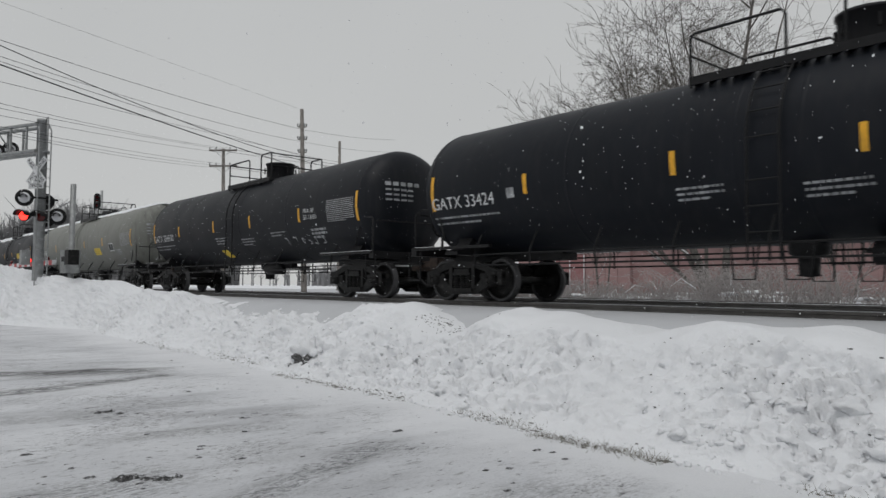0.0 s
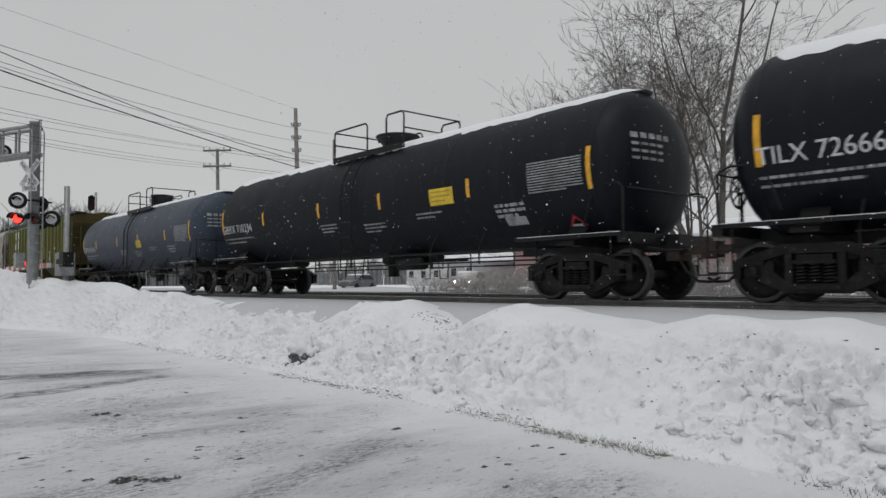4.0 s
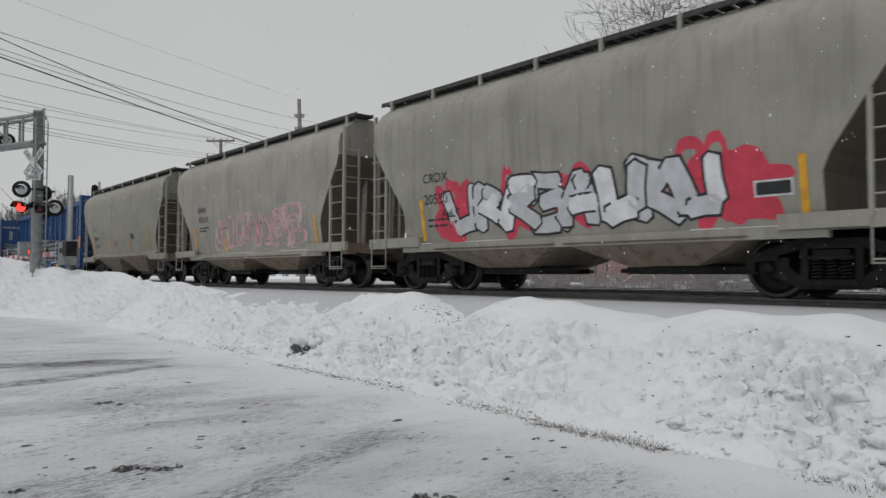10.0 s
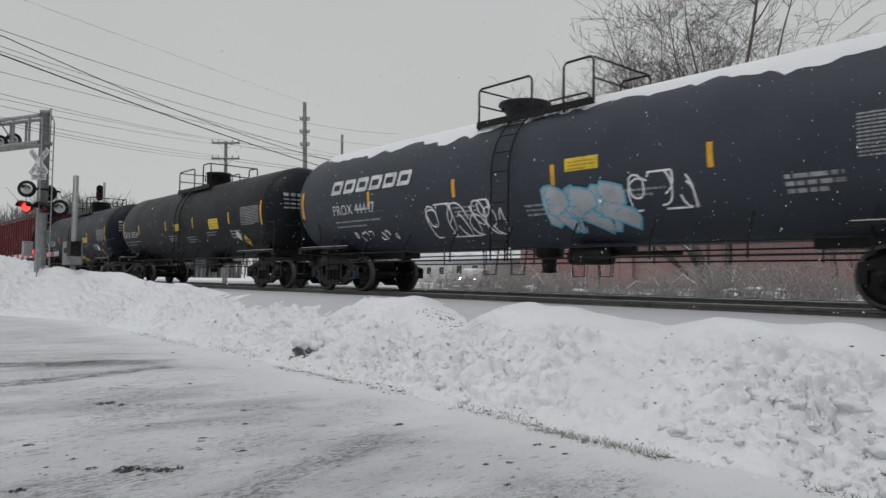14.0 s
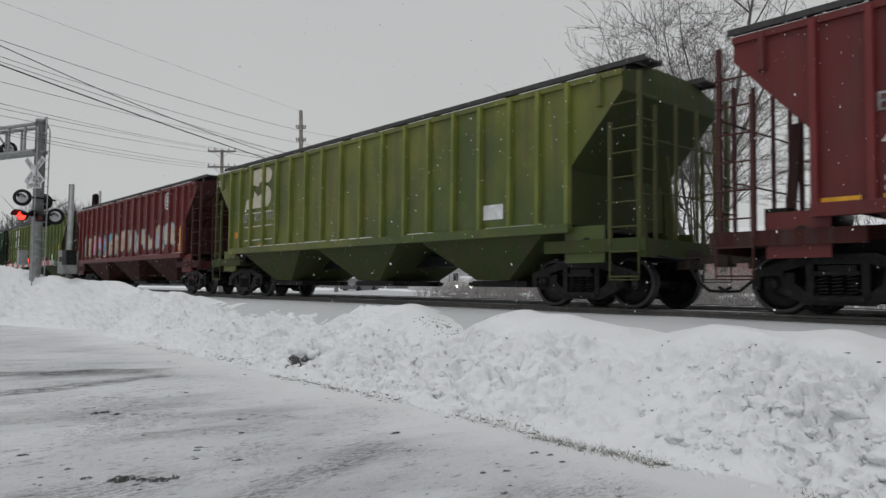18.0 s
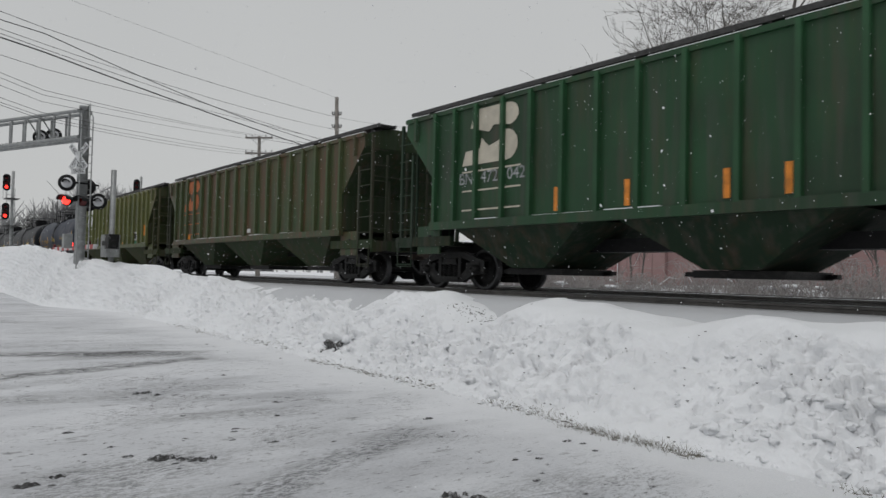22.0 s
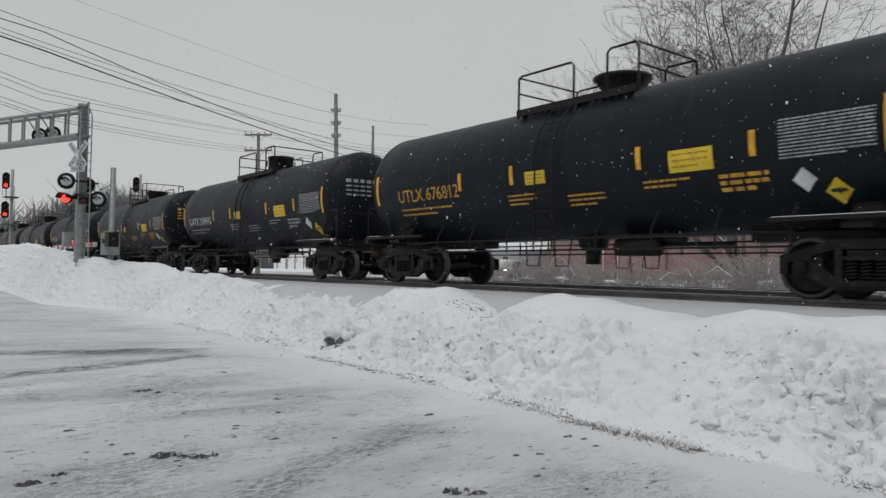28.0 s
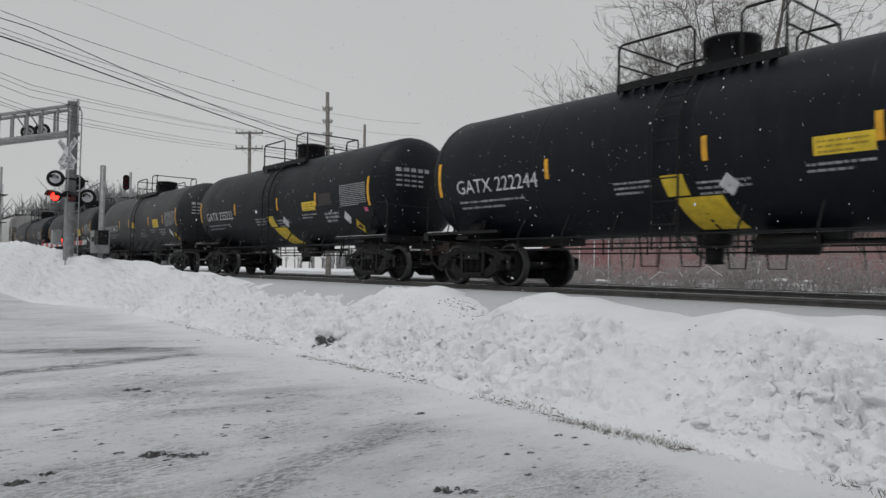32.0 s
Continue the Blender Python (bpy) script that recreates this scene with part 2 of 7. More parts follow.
ORANGE = plain("reflective_orange", (0.62, 0.21, 0.02), 0.5, 0, 0.3, 6)
WHITE = plain("stencil_white", (0.60, 0.61, 0.62), 0.6, 0, 0.3, 5)
DIMWHITE = plain("faded_stencil_white", (0.30, 0.31, 0.32), 0.65, 0, 0.5, 5)
GOLD = plain("stencil_gold", (0.55, 0.30, 0.03), 0.6, 0, 0.35, 5)
INK = plain("stencil_black", (0.02, 0.021, 0.023), 0.6, 0, 0.3, 6)
REDPLATE = plain("red_placard", (0.42, 0.03, 0.04), 0.5, 0, 0.3, 5)
PINK = plain("pink_sticker", (0.65, 0.12, 0.25), 0.5, 0, 0.2, 5)
GALV = plain("galvanised_steel", (0.30, 0.31, 0.31), 0.5, 0.4, 0.2, 5)
WOODPOLE = plain("weathered_pole_wood", (0.20, 0.185, 0.17), 0.85, 0, 0.3, 5)
WIRE = plain("cable_black", (0.03, 0.03, 0.032), 0.6, 0, 0.1, 3)
BARK = plain("grey_bark", (0.135, 0.124, 0.114), 0.9, 0, 0.35, 10)
LAMPRED = glow("lit_red_lens", (1.0, 0.03, 0.02), 3.2)
LENSOFF = plain("dark_red_lens", (0.10, 0.012, 0.012), 0.25, 0, 0.2, 5)
HEADLIGHT = glow("lit_headlight", (1.0, 0.93, 0.8), 9.0)


# ---- mesh building ----
class Geo:
    """Vertices and faces of one part, with a smooth flag and a material slot for each face."""

    def __init__(self):
        self.v, self.f, self.s, self.m, self.slot = [], [], [], [], 0

    def add(self, vs, fs, smooth=False):
        k = len(self.v)
        self.v += [tuple(p) for p in vs]
        self.f += [tuple(i + k for i in f) for f in fs]
        self.s += [smooth] * len(fs)
        self.m += [self.slot] * len(fs)
        return self

    def box(self, x0, x1, y0, y1, z0, z1, bevel=0.0):
        if bevel:
            e = bevel
            ring = [(x0 + e, y0), (x1 - e, y0), (x1, y0 + e), (x1, y1 - e), (x1 - e, y1), (x0 + e, y1), (x0, y1 - e), (x0, y0 + e)]
            return self.prism([(p, q) for p, q in ring], z0, z1, "z")
        vs = [(x, y, z) for z in (z0, z1) for x, y in ((x0, y0), (x1, y0), (x1, y1), (x0, y1))]
        return self.add(vs, [(3, 2, 1, 0), (4, 5, 6, 7), (0, 1, 5, 4), (1, 2, 6, 5), (2, 3, 7, 6), (3, 0, 4, 7)])

    def prism(self, pts, a, b, axis="y", smooth=False):
        """A polygon pushed from a to b along an axis; pts are the two other coordinates in the order xyz."""
        n = len(pts)
        put = {"x": lambda p, w: (w, p[0], p[1]), "y": lambda p, w: (p[0], w, p[1]), "z": lambda p, w: (p[0], p[1], w)}[axis]
        vs = [put(p, a) for p in pts] + [put(p, b) for p in pts]
        self.add(vs, [tuple(range(n))[::-1], tuple(range(n, 2 * n))])
        k = len(self.v) - 2 * n
        for i in range(n):
            j = (i + 1) % n
            self.f.append((k + i, k + j, k + n + j, k + n + i))
            self.s.append(smooth)
            self.m.append(self.slot)
        return self

    def tube(self, path, r, seg=6, r_end=None, smooth=True):
        """A round bar along a path of points."""
        path = [Vector(p) for p in path]
        rings, n = [], len(path)
        side = None
        for i, p in enumerate(path):
            d = (path[min(i + 1, n - 1)] - path[max(i - 1, 0)]).normalized()
            if side is None:
                side = d.orthogonal().normalized()
            side = (side - d * side.dot(d)).normalized()
            up = d.cross(side)
            rr = r if r_end is None else r + (r_end - r) * i / max(1, n - 1)
            rings.append([p + side * rr * math.cos(6.28319 * k / seg) + up * rr * math.sin(6.28319 * k / seg) for k in range(seg)])
        vs = [q for ring in rings for q in ring]
        fs = [(i * seg + k, i * seg + (k + 1) % seg, (i + 1) * seg + (k + 1) % seg, (i + 1) * seg + k) for i in range(n - 1) for k in range(seg)]
        self.add(vs, fs, smooth)
        self.add(rings[0], [tuple(range(seg))[::-1]])
        self.add(rings[-1], [tuple(range(seg))])
        return self

    def lathe(self, profile, at=(0, 0, 0), axis="y", seg=24, smooth=True, arc=(0.0, 1.0)):
        """Profile of (radius, along) turned round an axis through a point."""
        vs, m = [], len(profile)
        full = arc == (0.0, 1.0)
        cols = seg if full else seg + 1
        for k in range(cols):
            a = 6.283185 * (arc[0] + (arc[1] - arc[0]) * k / seg)
            c, s = math.cos(a), math.sin(a)
            for r, w in profile:
                p = {"y": (r * c, w, r * s), "x": (w, r * c, r * s), "z": (r * c, r * s, w)}[axis]
                vs.append((p[0] + at[0], p[1] + at[1], p[2] + at[2]))
        fs = []
        for k in range(seg):
            j = (k + 1) % cols
            for i in range(m - 1):
                fs.append((k * m + i, j * m + i, j * m + i + 1, k * m + i + 1))
        return self.add(vs, fs, smooth)

    def ball(self, at, r, seg=8, rows=5, squash=(1, 1, 1)):
        prof = [(max(1e-4, math.sin(math.pi * i / rows)) * r, -math.cos(math.pi * i / rows) * r) for i in range(rows + 1)]
        k = len(self.v)
        self.lathe(prof, (0, 0, 0), "z", seg)
        self.v[k:] = [(p[0] * squash[0] + at[0], p[1] * squash[1] + at[1], p[2] * squash[2] + at[2]) for p in self.v[k:]]
        return self

    def mesh(self, name, *mats):
        me = bpy.data.meshes.new(name)
        me.from_pydata(self.v, [], self.f)
        for x in mats:
            me.materials.append(x)
        me.polygons.foreach_set("use_smooth", self.s)
        me.polygons.foreach_set("material_index", self.m)
        me.update()
        return me


def part(name, geo, mat, parent=None, label="", at=None):
    mats = mat if isinstance(mat, tuple) else (mat,)
    ob = new(name, geo.mesh(name, *mats) if isinstance(geo, Geo) else geo)
    ob.parent = parent
    if at is not None:
        ob.matrix_basis = at
    if label:
        tagged(ob, label)
    return ob


def lettering(text, height, mat):
    """A flat mesh of text in the x-z plane with its lower left corner at the origin; also its width."""
    cu = bpy.data.curves.new("letters", "FONT")
    cu.body, cu.size, cu.resolution_u = text, height / 0.69, 3
    ob = bpy.data.objects.new("letters", cu)
    me = bpy.data.meshes.new_from_object(ob)
    bpy.data.objects.remove(ob)
    co = np.empty(len(me.vertices) * 3)
    me.vertices.foreach_get("co", co)
    co = co.reshape(-1, 3)
    g = Geo()
    g.add([(x, 0, y) for x, y, _ in co], [tuple(p.vertices) for p in me.polygons])
    bpy.data.meshes.remove(me)
    return g, float(co[:, 0].max())


def group_of(name, label, category, m=None, group=""):
    ob = new(name)
    if m is not None:
        ob.matrix_basis = m
    return tagged(ob, label, category, group)


# ---- the ground, the plowed bank, the tracks ----
LOTZ = -1.17
TRACK = 11.65       # centre of the near track
GAUGE = 0.7525


def smooth(a):
    a = min(1.0, max(0.0, a))
    return a * a * (3 - 2 * a)


def fractal(x, y, z=0.0, octaves=4):
    return noise.fractal(Vector((x, y, z)), 1.0, 2.0, octaves)


def ground_height(x, y):
    z = LOTZ + (-0.105 - LOTZ) * smooth((y - 6.2) / 2.6)
    if y > 13.5:
        z += -0.06 * smooth((y - 13.5) / 1.0)
    if y > 18:
        z += 0.25 * fractal(x * 0.06, y * 0.06) * smooth((y - 18) / 12)
    if y < 6.5 and -30 < x < 6 and y > -6:
        z += 0.014 * fractal(x * 1.6, y * 0.6, 3.0) + 0.008 * fractal(x * 5.0, y * 2.2, 7.0)
    return z


def lines_of(*spans):
    out = []
    for a, b, step in spans:
        n = max(1, round((b - a) / step))
        out += [a + (b - a) * i / n for i in range(n)]
    return out + [spans[-1][1]]


def build_ground():
    xs = lines_of((-2600, -300, 460), (-300, -80, 20), (-80, -30, 2.0), (-30, -14, 0.4), (-14, 0, 0.12), (0, 8, 0.8), (8, 80, 8), (80, 300, 44), (300, 2600, 460))
    ys = lines_of((-2000, -100, 380), (-100, -8, 11), (-8, 0, 1.0), (0, 6.6, 0.11), (6.6, 9.4, 0.2), (9.4, 17.6, 0.6), (17.6, 26, 0.7), (26, 60, 3), (60, 300, 30), (300, 3000, 450))
    g = Geo()
    nx = len(xs)
    vs = [(x, y, ground_height(x, y)) for y in ys for x in xs]
    g.add(vs, [], True)
    for j in range(len(ys) - 1):
        for i in range(nx - 1):
            g.f.append((j * nx + i, j * nx + i + 1, (j + 1) * nx + i + 1, (j + 1) * nx + i))
            g.s.append(True)
            g.m.append(0 if ys[j] < 6.5 and abs(xs[i]) < 120 and ys[j] > -60 else (1 if ys[j] < 40 else 2))
    ob = part("ground", g, (LOT, BED, CLEAN))
    tagged(ob, "snow-covered ground with a dusted asphalt lot", "ground", "", "structure")


build_ground()

# crest of the bank along the lot: x, height
CREST = [(-120, 1.6), (-60, 1.6), (-46, 1.43), (-33, 0.86), (-26, 0.37), (-24, 0.12), (-19.7, 0.11), (-16, -0.18), (-14.3, -0.28), (-12.8, -0.13), (-11.1, -0.2),
         (-10.06, 0.0), (-8.8, 0.04), (-8.4, -0.13), (-7.5, -0.24), (-7.2, -0.26), (-6.85, -0.12), (-6.28, 0.02), (-5.86, -0.02), (-5.0, -0.07), (-4.4, -0.15),
         (-3.7, -0.03), (-3.1, -0.03), (-2.67, -0.02), (-2.2, -0.12), (1, -0.08), (14, -0.1), (60, -0.2)]


def spread_at(x):
    return 1 + 0.11 * (1 - smooth((-x - 17) / 9))


CREST = [(x * spread_at(x) if x < 1 else x, EYE - (EYE - z) * spread_at(x)) for x, z in CREST]


def nudge_at(x):
    return smooth((-x - 3.2) / 3.5) * (1 - smooth((-x - 13) / 6))


CREST = [(x - 0.42 * nudge_at(x), z - 0.05 * smooth((-x - 1) / 2) * (1 - smooth((-x - 13) / 6))) for x, z in CREST]


def crest_at(x):
    for (a, p), (b, q) in zip(CREST, CREST[1:]):
        if a <= x <= b:
            return p + (q - p) * smooth((x - a) / (b - a)) * 0.6 + (q - p) * (x - a) / (b - a) * 0.4
    return -0.1


def foot_at(x):
    y = 5.48 + 0.034 * max(0.0, -x) + 0.10 * fractal(x * 0.5, 2.0)
    return y - 1.75 * smooth((-x - 24.5) / 6.0)      # the heap at the corner of the lot reaches out


def wide_at(x):
    return 2.3 - 0.85 * smooth((-x - 15) / 9.0) - 0.25 * smooth((-x - 24) / 6.0)


def bank_point(x, y):
    """A point of the bank's surface over a place on the plan: the slope with clods and hollows standing out along its normal."""
    foot = foot_at(x)
    wide = wide_at(x)
    u = (y - foot) / wide
    top = crest_at(x) + 0.07 * fractal(x * 1.1, 88.0, 1.0, 3) * smooth((-x - 10) / 3)
    base = LOTZ - 0.02
    if u < 0:
        return x, y, base - 0.3 * min(1, -u * 3)
    if u <= 1:
        z = base + (top - base) * (0.50 * smooth(u) + 0.50 * math.sin(u * math.pi / 2))
    else:
        z = top + (-0.30 - top) * smooth((u - 1) * wide / 1.9)
    edge = 0.66 + 0.22 * fractal(x * 0.7, 40.0, 3.0, 3) + 0.36 * smooth((-x - 9.2) / 2.0)
    face = smooth(u * 5) * (1 - smooth((u - edge) / 0.14))
    top_soft = smooth((u - edge) / 0.1) * (1 - smooth((u - 1.1) / 0.3))
    p = Vector((x, y, z))
    p += 0.09 * Vector((fractal(x * 2.3, y * 2.3, z * 2.3 + 31.0, 3), fractal(x * 2.3, y * 2.3, z * 2.3 + 47.0, 3), fractal(x * 2.3, y * 2.3, z * 2.3 + 59.0, 3)))
    near = -x < 34
    big = noise.voronoi(p * 2.4)[0][0] if near else 0.5
    lumps = noise.voronoi(p * 5.6 + Vector((3, 1, 2)))[0][0] if near else 0.4
    crumbs = noise.voronoi(p * 13.0 + Vector((1, 7, 2)))[0][0] if near else 0.4
    patchy = smooth(0.6 + 1.6 * fractal(x * 0.55, y * 0.7, 12.0, 2))
    dent = smooth((fractal(p.x * 4.2, p.y * 4.2, p.z * 4.2 + 22.0, 3) - 0.14) / 0.12)
    pit = smooth((fractal(p.x * 8.5, p.y * 8.5, p.z * 8.5 + 71.0, 2) - 0.22) / 0.10)
    d = 0.16 * fractal(x * 0.8, y * 1.0, 5.0, 3) + 0.06 * fractal(p.x * 5.0, p.y * 5.0, p.z * 5.0, 4) + 0.07 * (0.30 - big)
    d += (0.2 + 0.8 * patchy) * (0.060 * (0.32 - lumps) + 0.035 * (0.32 - crumbs)) - 0.08 * dent * (0.35 + 0.65 * patchy) - 0.10 * pit * (0.3 + 0.7 * patchy)
    d = face * d + top_soft * (0.05 + 0.08 * fractal(x * 1.1, y * 1.3, 17.0, 2))
    lean = 0.55 * (1 - smooth((u - 0.7) / 0.3))
    return x, y - lean * d, z + (1 - 0.35 * lean) * d


def bank_height(x, y):
    return bank_point(x, y)[2]


def build_bank():
    xs = lines_of((-120, -46, 2.0), (-46, -34, 0.25), (-34, -24, 0.09), (-24, -13, 0.055), (-13, 0.0, 0.032), (0.0, 60, 2.0))
    vs, rows = [], 110
    for k in range(rows + 1):
        for x in xs:
            wide = wide_at(x)
            w = k / rows
            u = -0.10 + w * 1.25 if w < 0.88 else 1.0 + (w - 0.88) / 0.12 * 1.9 / wide
            y = foot_at(x) + u * wide
            vs.append(bank_point(x, y))
    n = len(xs)
    g = Geo()
    g.add(vs, [(j * n + i, j * n + i + 1, (j + 1) * n + i + 1, (j + 1) * n + i) for j in range(rows) for i in range(n - 1)], True)
    ob = part("snow_bank", g, SNOW)
    tagged(ob, "long plowed snow bank beside the lot, lumpy and grit-specked", "snow bank", "", "structure")


build_bank()


def irregular(g, at, r, squash=(1, 1, 1), seed=0.0, seg=7, rows=5):
    k = len(g.v)
    g.ball((0, 0, 0), 1.0, seg, rows)
    for i in range(k, len(g.v)):
        p = Vector(g.v[i])
        f = r * (1 + 0.55 * noise.noise(p * 1.4 + Vector((seed, seed * 2.3, 0))) + 0.45 * noise.noise(p * 3.1 + Vector((seed * 1.3, seed, 4))))
        g.v[i] = (at[0] + p.x * f * squash[0], at[1] + p.y * f * squash[1], at[2] + p.z * f * squash[2])


def build_clods():
    rnd = random.Random(4)
    g = Geo()
    for k in range(3600):
        x = -24 + 24 * rnd.random() ** 0.8
        u = rnd.random() ** 1.3 * 0.68 - 0.04
        if fractal(x * 0.45, (foot_at(x) + u * wide_at(x)) * 0.7, 12.0, 2) < -0.12 and u > 0.05:
            continue
        y = foot_at(x) + u * wide_at(x)
        r = 0.006 + 0.028 * rnd.random() ** 4
        px, py, z = bank_point(x, y) if u > 0.02 else (x, y, LOTZ)
        irregular(g, (px, py, z), r, (1.3, 1.0, 0.85), k * 0.37, 8, 6)
    for k in range(46):
        x, u = -1.2 - 2.6 * rnd.random() - (5.0 if k % 5 == 0 else 0.0), 0.06 + 0.42 * rnd.random()
        px, py, z = bank_point(x, foot_at(x) + u * wide_at(x))
        irregular(g, (px, py, z), 0.035 + 0.075 * rnd.random() ** 2, (1.2, 1.0, 0.75), 50 + k * 0.61, 16, 11)
    tagged(part("snow_clods", g, SNOW), "loose snow clods tumbled over the bank face", "snow clods", "", "stuff")
    g = Geo()
    for k in range(260):
        x, u = -14 + 13.5 * rnd.random(), rnd.random() * 0.8
        y = foot_at(x) + u * wide_at(x)
        r = 0.004 + 0.011 * rnd.random() ** 2
        irregular(g, bank_point(x, y), r, (1.6, 1.2, 0.5), k * 0.7, 6, 4)
    for k in range(120):
        x, u = rnd.gauss(-9.0, 0.45), rnd.gauss(0.86, 0.06)
        irregular(g, bank_point(x, foot_at(x) + u * wide_at(x)), 0.005 + 0.010 * rnd.random() ** 2, (1.6, 1.2, 0.6), k * 0.41, 6, 4)
    tagged(part("grit_crumbs", g, SOIL), "dark grit and frozen soil crumbs in the bank", "grit", "", "stuff")
    # the large soil clod that the plow pushed up, half capped with snow
    top = group_of("soil_clod", "frozen dark soil clod lodged in the snow bank", "soil clod")
    x = -11.0
    y = foot_at(x) + 0.40
    base = bank_height(x, y)
    soil = [(rnd.uniform(-0.30, 0.24), 0.0, rnd.uniform(-0.04, 0.20), rnd.uniform(0.03, 0.06)) for k in range(24)]
    crust = [(-0.22, 0.10, 0.26, 0.15), (0.02, 0.10, 0.30, 0.18), (0.22, 0.12, 0.24, 0.14), (0.34, 0.14, 0.08, 0.12), (-0.38, 0.14, 0.10, 0.12), (0.05, 0.20, 0.10, 0.22), (-0.2, 0.22, 0.08, 0.2)]
    for name, mat, rows in (("soil", SLUSH, soil), ("snow_crust", SNOW, crust)):
        g = Geo()
        for dx, dy, dz, r in rows:
            k = len(g.v)
            g.ball((0, 0, 0), 1.0, 14, 9)
            for i in range(k, len(g.v)):
                p = Vector(g.v[i])
                s = Vector((dx * 31, dy * 17, dz * 13))
                f = r * (1 + 0.6 * noise.noise(p * 1.5 + s) + 0.4 * noise.noise(p * 3.7 + s) + 0.25 * noise.noise(p * 8.0 + s))
                g.v[i] = (x + dx + p.x * f * 1.25, y + dy + 0.35 * dz + p.y * f * 0.8, base + dz + p.z * f * 0.85)
        g.s = [mat is SNOW] * len(g.f)
        tagged(part(name, g, mat, top), kind="stuff")


build_clods()


def build_slush():
    """Dark wet lumps dropped on the thin snow of the lot."""
    rnd = random.Random(9)
    for x, y, r in ((-5.84, 1.83, 0.10), (-5.70, 1.95, 0.07), (-5.60, 2.06, 0.09), (-3.78, 3.13, 0.09), (-3.66, 3.22, 0.06), (-4.9, 1.1, 0.07), (-6.55, 2.72, 0.035), (-6.46, 2.66, 0.03), (-8.9, 2.5, 0.09), (-8.7, 2.62, 0.05),
                    (-5.92, 4.52, 0.05), (-4.45, 5.0, 0.04), (-4.3, 5.04, 0.035), (-7.6, 3.6, 0.03), (-7.2, 1.4, 0.04), (-6.9, 3.3, 0.03), (-4.2, 4.1, 0.03), (-9.9, 3.9, 0.04),
                    (-4.12, 4.29, 0.03), (-3.85, 4.05, 0.022), (-3.73, 3.86, 0.03), (-5.88, 2.79, 0.035), (-6.05, 1.62, 0.04), (-6.4, 1.58, 0.03), (-5.6, 0.85, 0.07), (-5.72, 1.06, 0.05), (-8.6, 2.8, 0.035), (-4.05, 4.9, 0.03), (-7.4, 2.5, 0.025), (-7.1, 3.0, 0.022)):
        g = Geo()
        around, out = 48, 12
        for j in range(out + 1):
            for i in range(around):
                a = 6.2832 * i / around
                f = r * 0.9 * j / out
                px, py = x + f * 0.95 * math.cos(a), y + f * 1.6 * math.sin(a)
                v = Vector((px / r * 2.4, py / r * 1.5, x))
                h = r * (0.10 + 0.75 * noise.noise(v) + 0.45 * noise.noise(v * 2.6) + 0.28 * noise.noise(v * 6.0)) * (1 - 0.4 * j / out) - 0.9 * r * max(0.0, j / out - 0.7)
                g.v.append((px, py, ground_height(px, py) + (0.6 * h if h > 0 else 0.3 * h - 0.004)))
        for j in range(out):
            for i in range(around):
                g.f.append((j * around + i, j * around + (i + 1) % around, (j + 1) * around + (i + 1) % around, (j + 1) * around + i))
                g.m.append(0)
        g.s = [False] * len(g.f)
        tagged(part("slush_lump", g, SLUSH), "dark wet slush lump dropped on the snowy lot", "slush", "slush lumps on the lot")
    g = Geo()
    for k in range(420):
        x, y = rnd.uniform(-15, -1.5), 0.6 + 4.9 * rnd.random()
        if fractal(x * 0.6, y * 0.9, 61.0, 2) < 0.02:
            continue
        r = 0.004 + 0.014 * rnd.random() ** 3
        irregular(g, (x, y, ground_height(x, y)), r, (0.9, 2.0, 0.45), k * 0.53, 6, 4)
    tagged(part("slush_crumbs", g, SLUSH), "small dark slush crumbs strewn over the lot", "slush", "", "stuff")


build_slush()


def build_grass():
    rnd = random.Random(3)
    # stretches of the edge: from, to, offset from the foot of the bank, blades, clumps
    for a, b, off, count, clumps in ((-25.8, -22.5, 0.10, 60, 60), (-19.2, -15.0, 0.06, 160, 150), (-14.6, -12.2, 0.22, 130, 110), (-11.0, -8.6, -0.02, 160, 190), (-8.5, -7.4, 0.06, 60, 70), (-6.4, -5.0, 0.04, 260, 60), (-4.95, -3.45, -0.10, 620, 60), (-2.35, -1.2, 0.02, 120, 20)):
        g = Geo()
        for k in range(count):
            w = rnd.random()
            x = a + (b - a) * w
            y = foot_at(x) + off + rnd.gauss(0, 0.075)
            h = 0.018 + 0.06 * rnd.random() ** 1.5
            d, lean = rnd.random() * 6.28, 0.4 + 0.9 * rnd.random()
            wd = 0.003
            z = max(ground_height(x, y), bank_height(x, y)) - 0.005
            tx, ty = x + math.cos(d) * h * lean, y + math.sin(d) * h * lean
            g.add([(x - wd, y, z), (x + wd, y, z), (x, y + wd, z), (tx, ty, z + h)], [(0, 1, 3), (1, 2, 3), (2, 0, 3)])
        tagged(part("grass_strip", g, EARTH), "dry grass tufts poking through snow along the lot edge", "grass", "", "stuff")
        g = Geo()
        for k in range(clumps):
            w = rnd.random()
            x = a + (b - a) * w
            y = foot_at(x) + off + rnd.gauss(0, 0.07)
            z = max(ground_height(x, y), bank_height(x, y))
            irregular(g, (x, y, z), 0.006 + 0.020 * rnd.random() ** 2.5, (1.9, 0.9, 0.3), k * 0.9, 6, 4)
        tagged(part("soil_edge", g, EDGE), "broken strip of frozen soil and snow along the lot edge", "soil", "", "stuff")


build_grass()


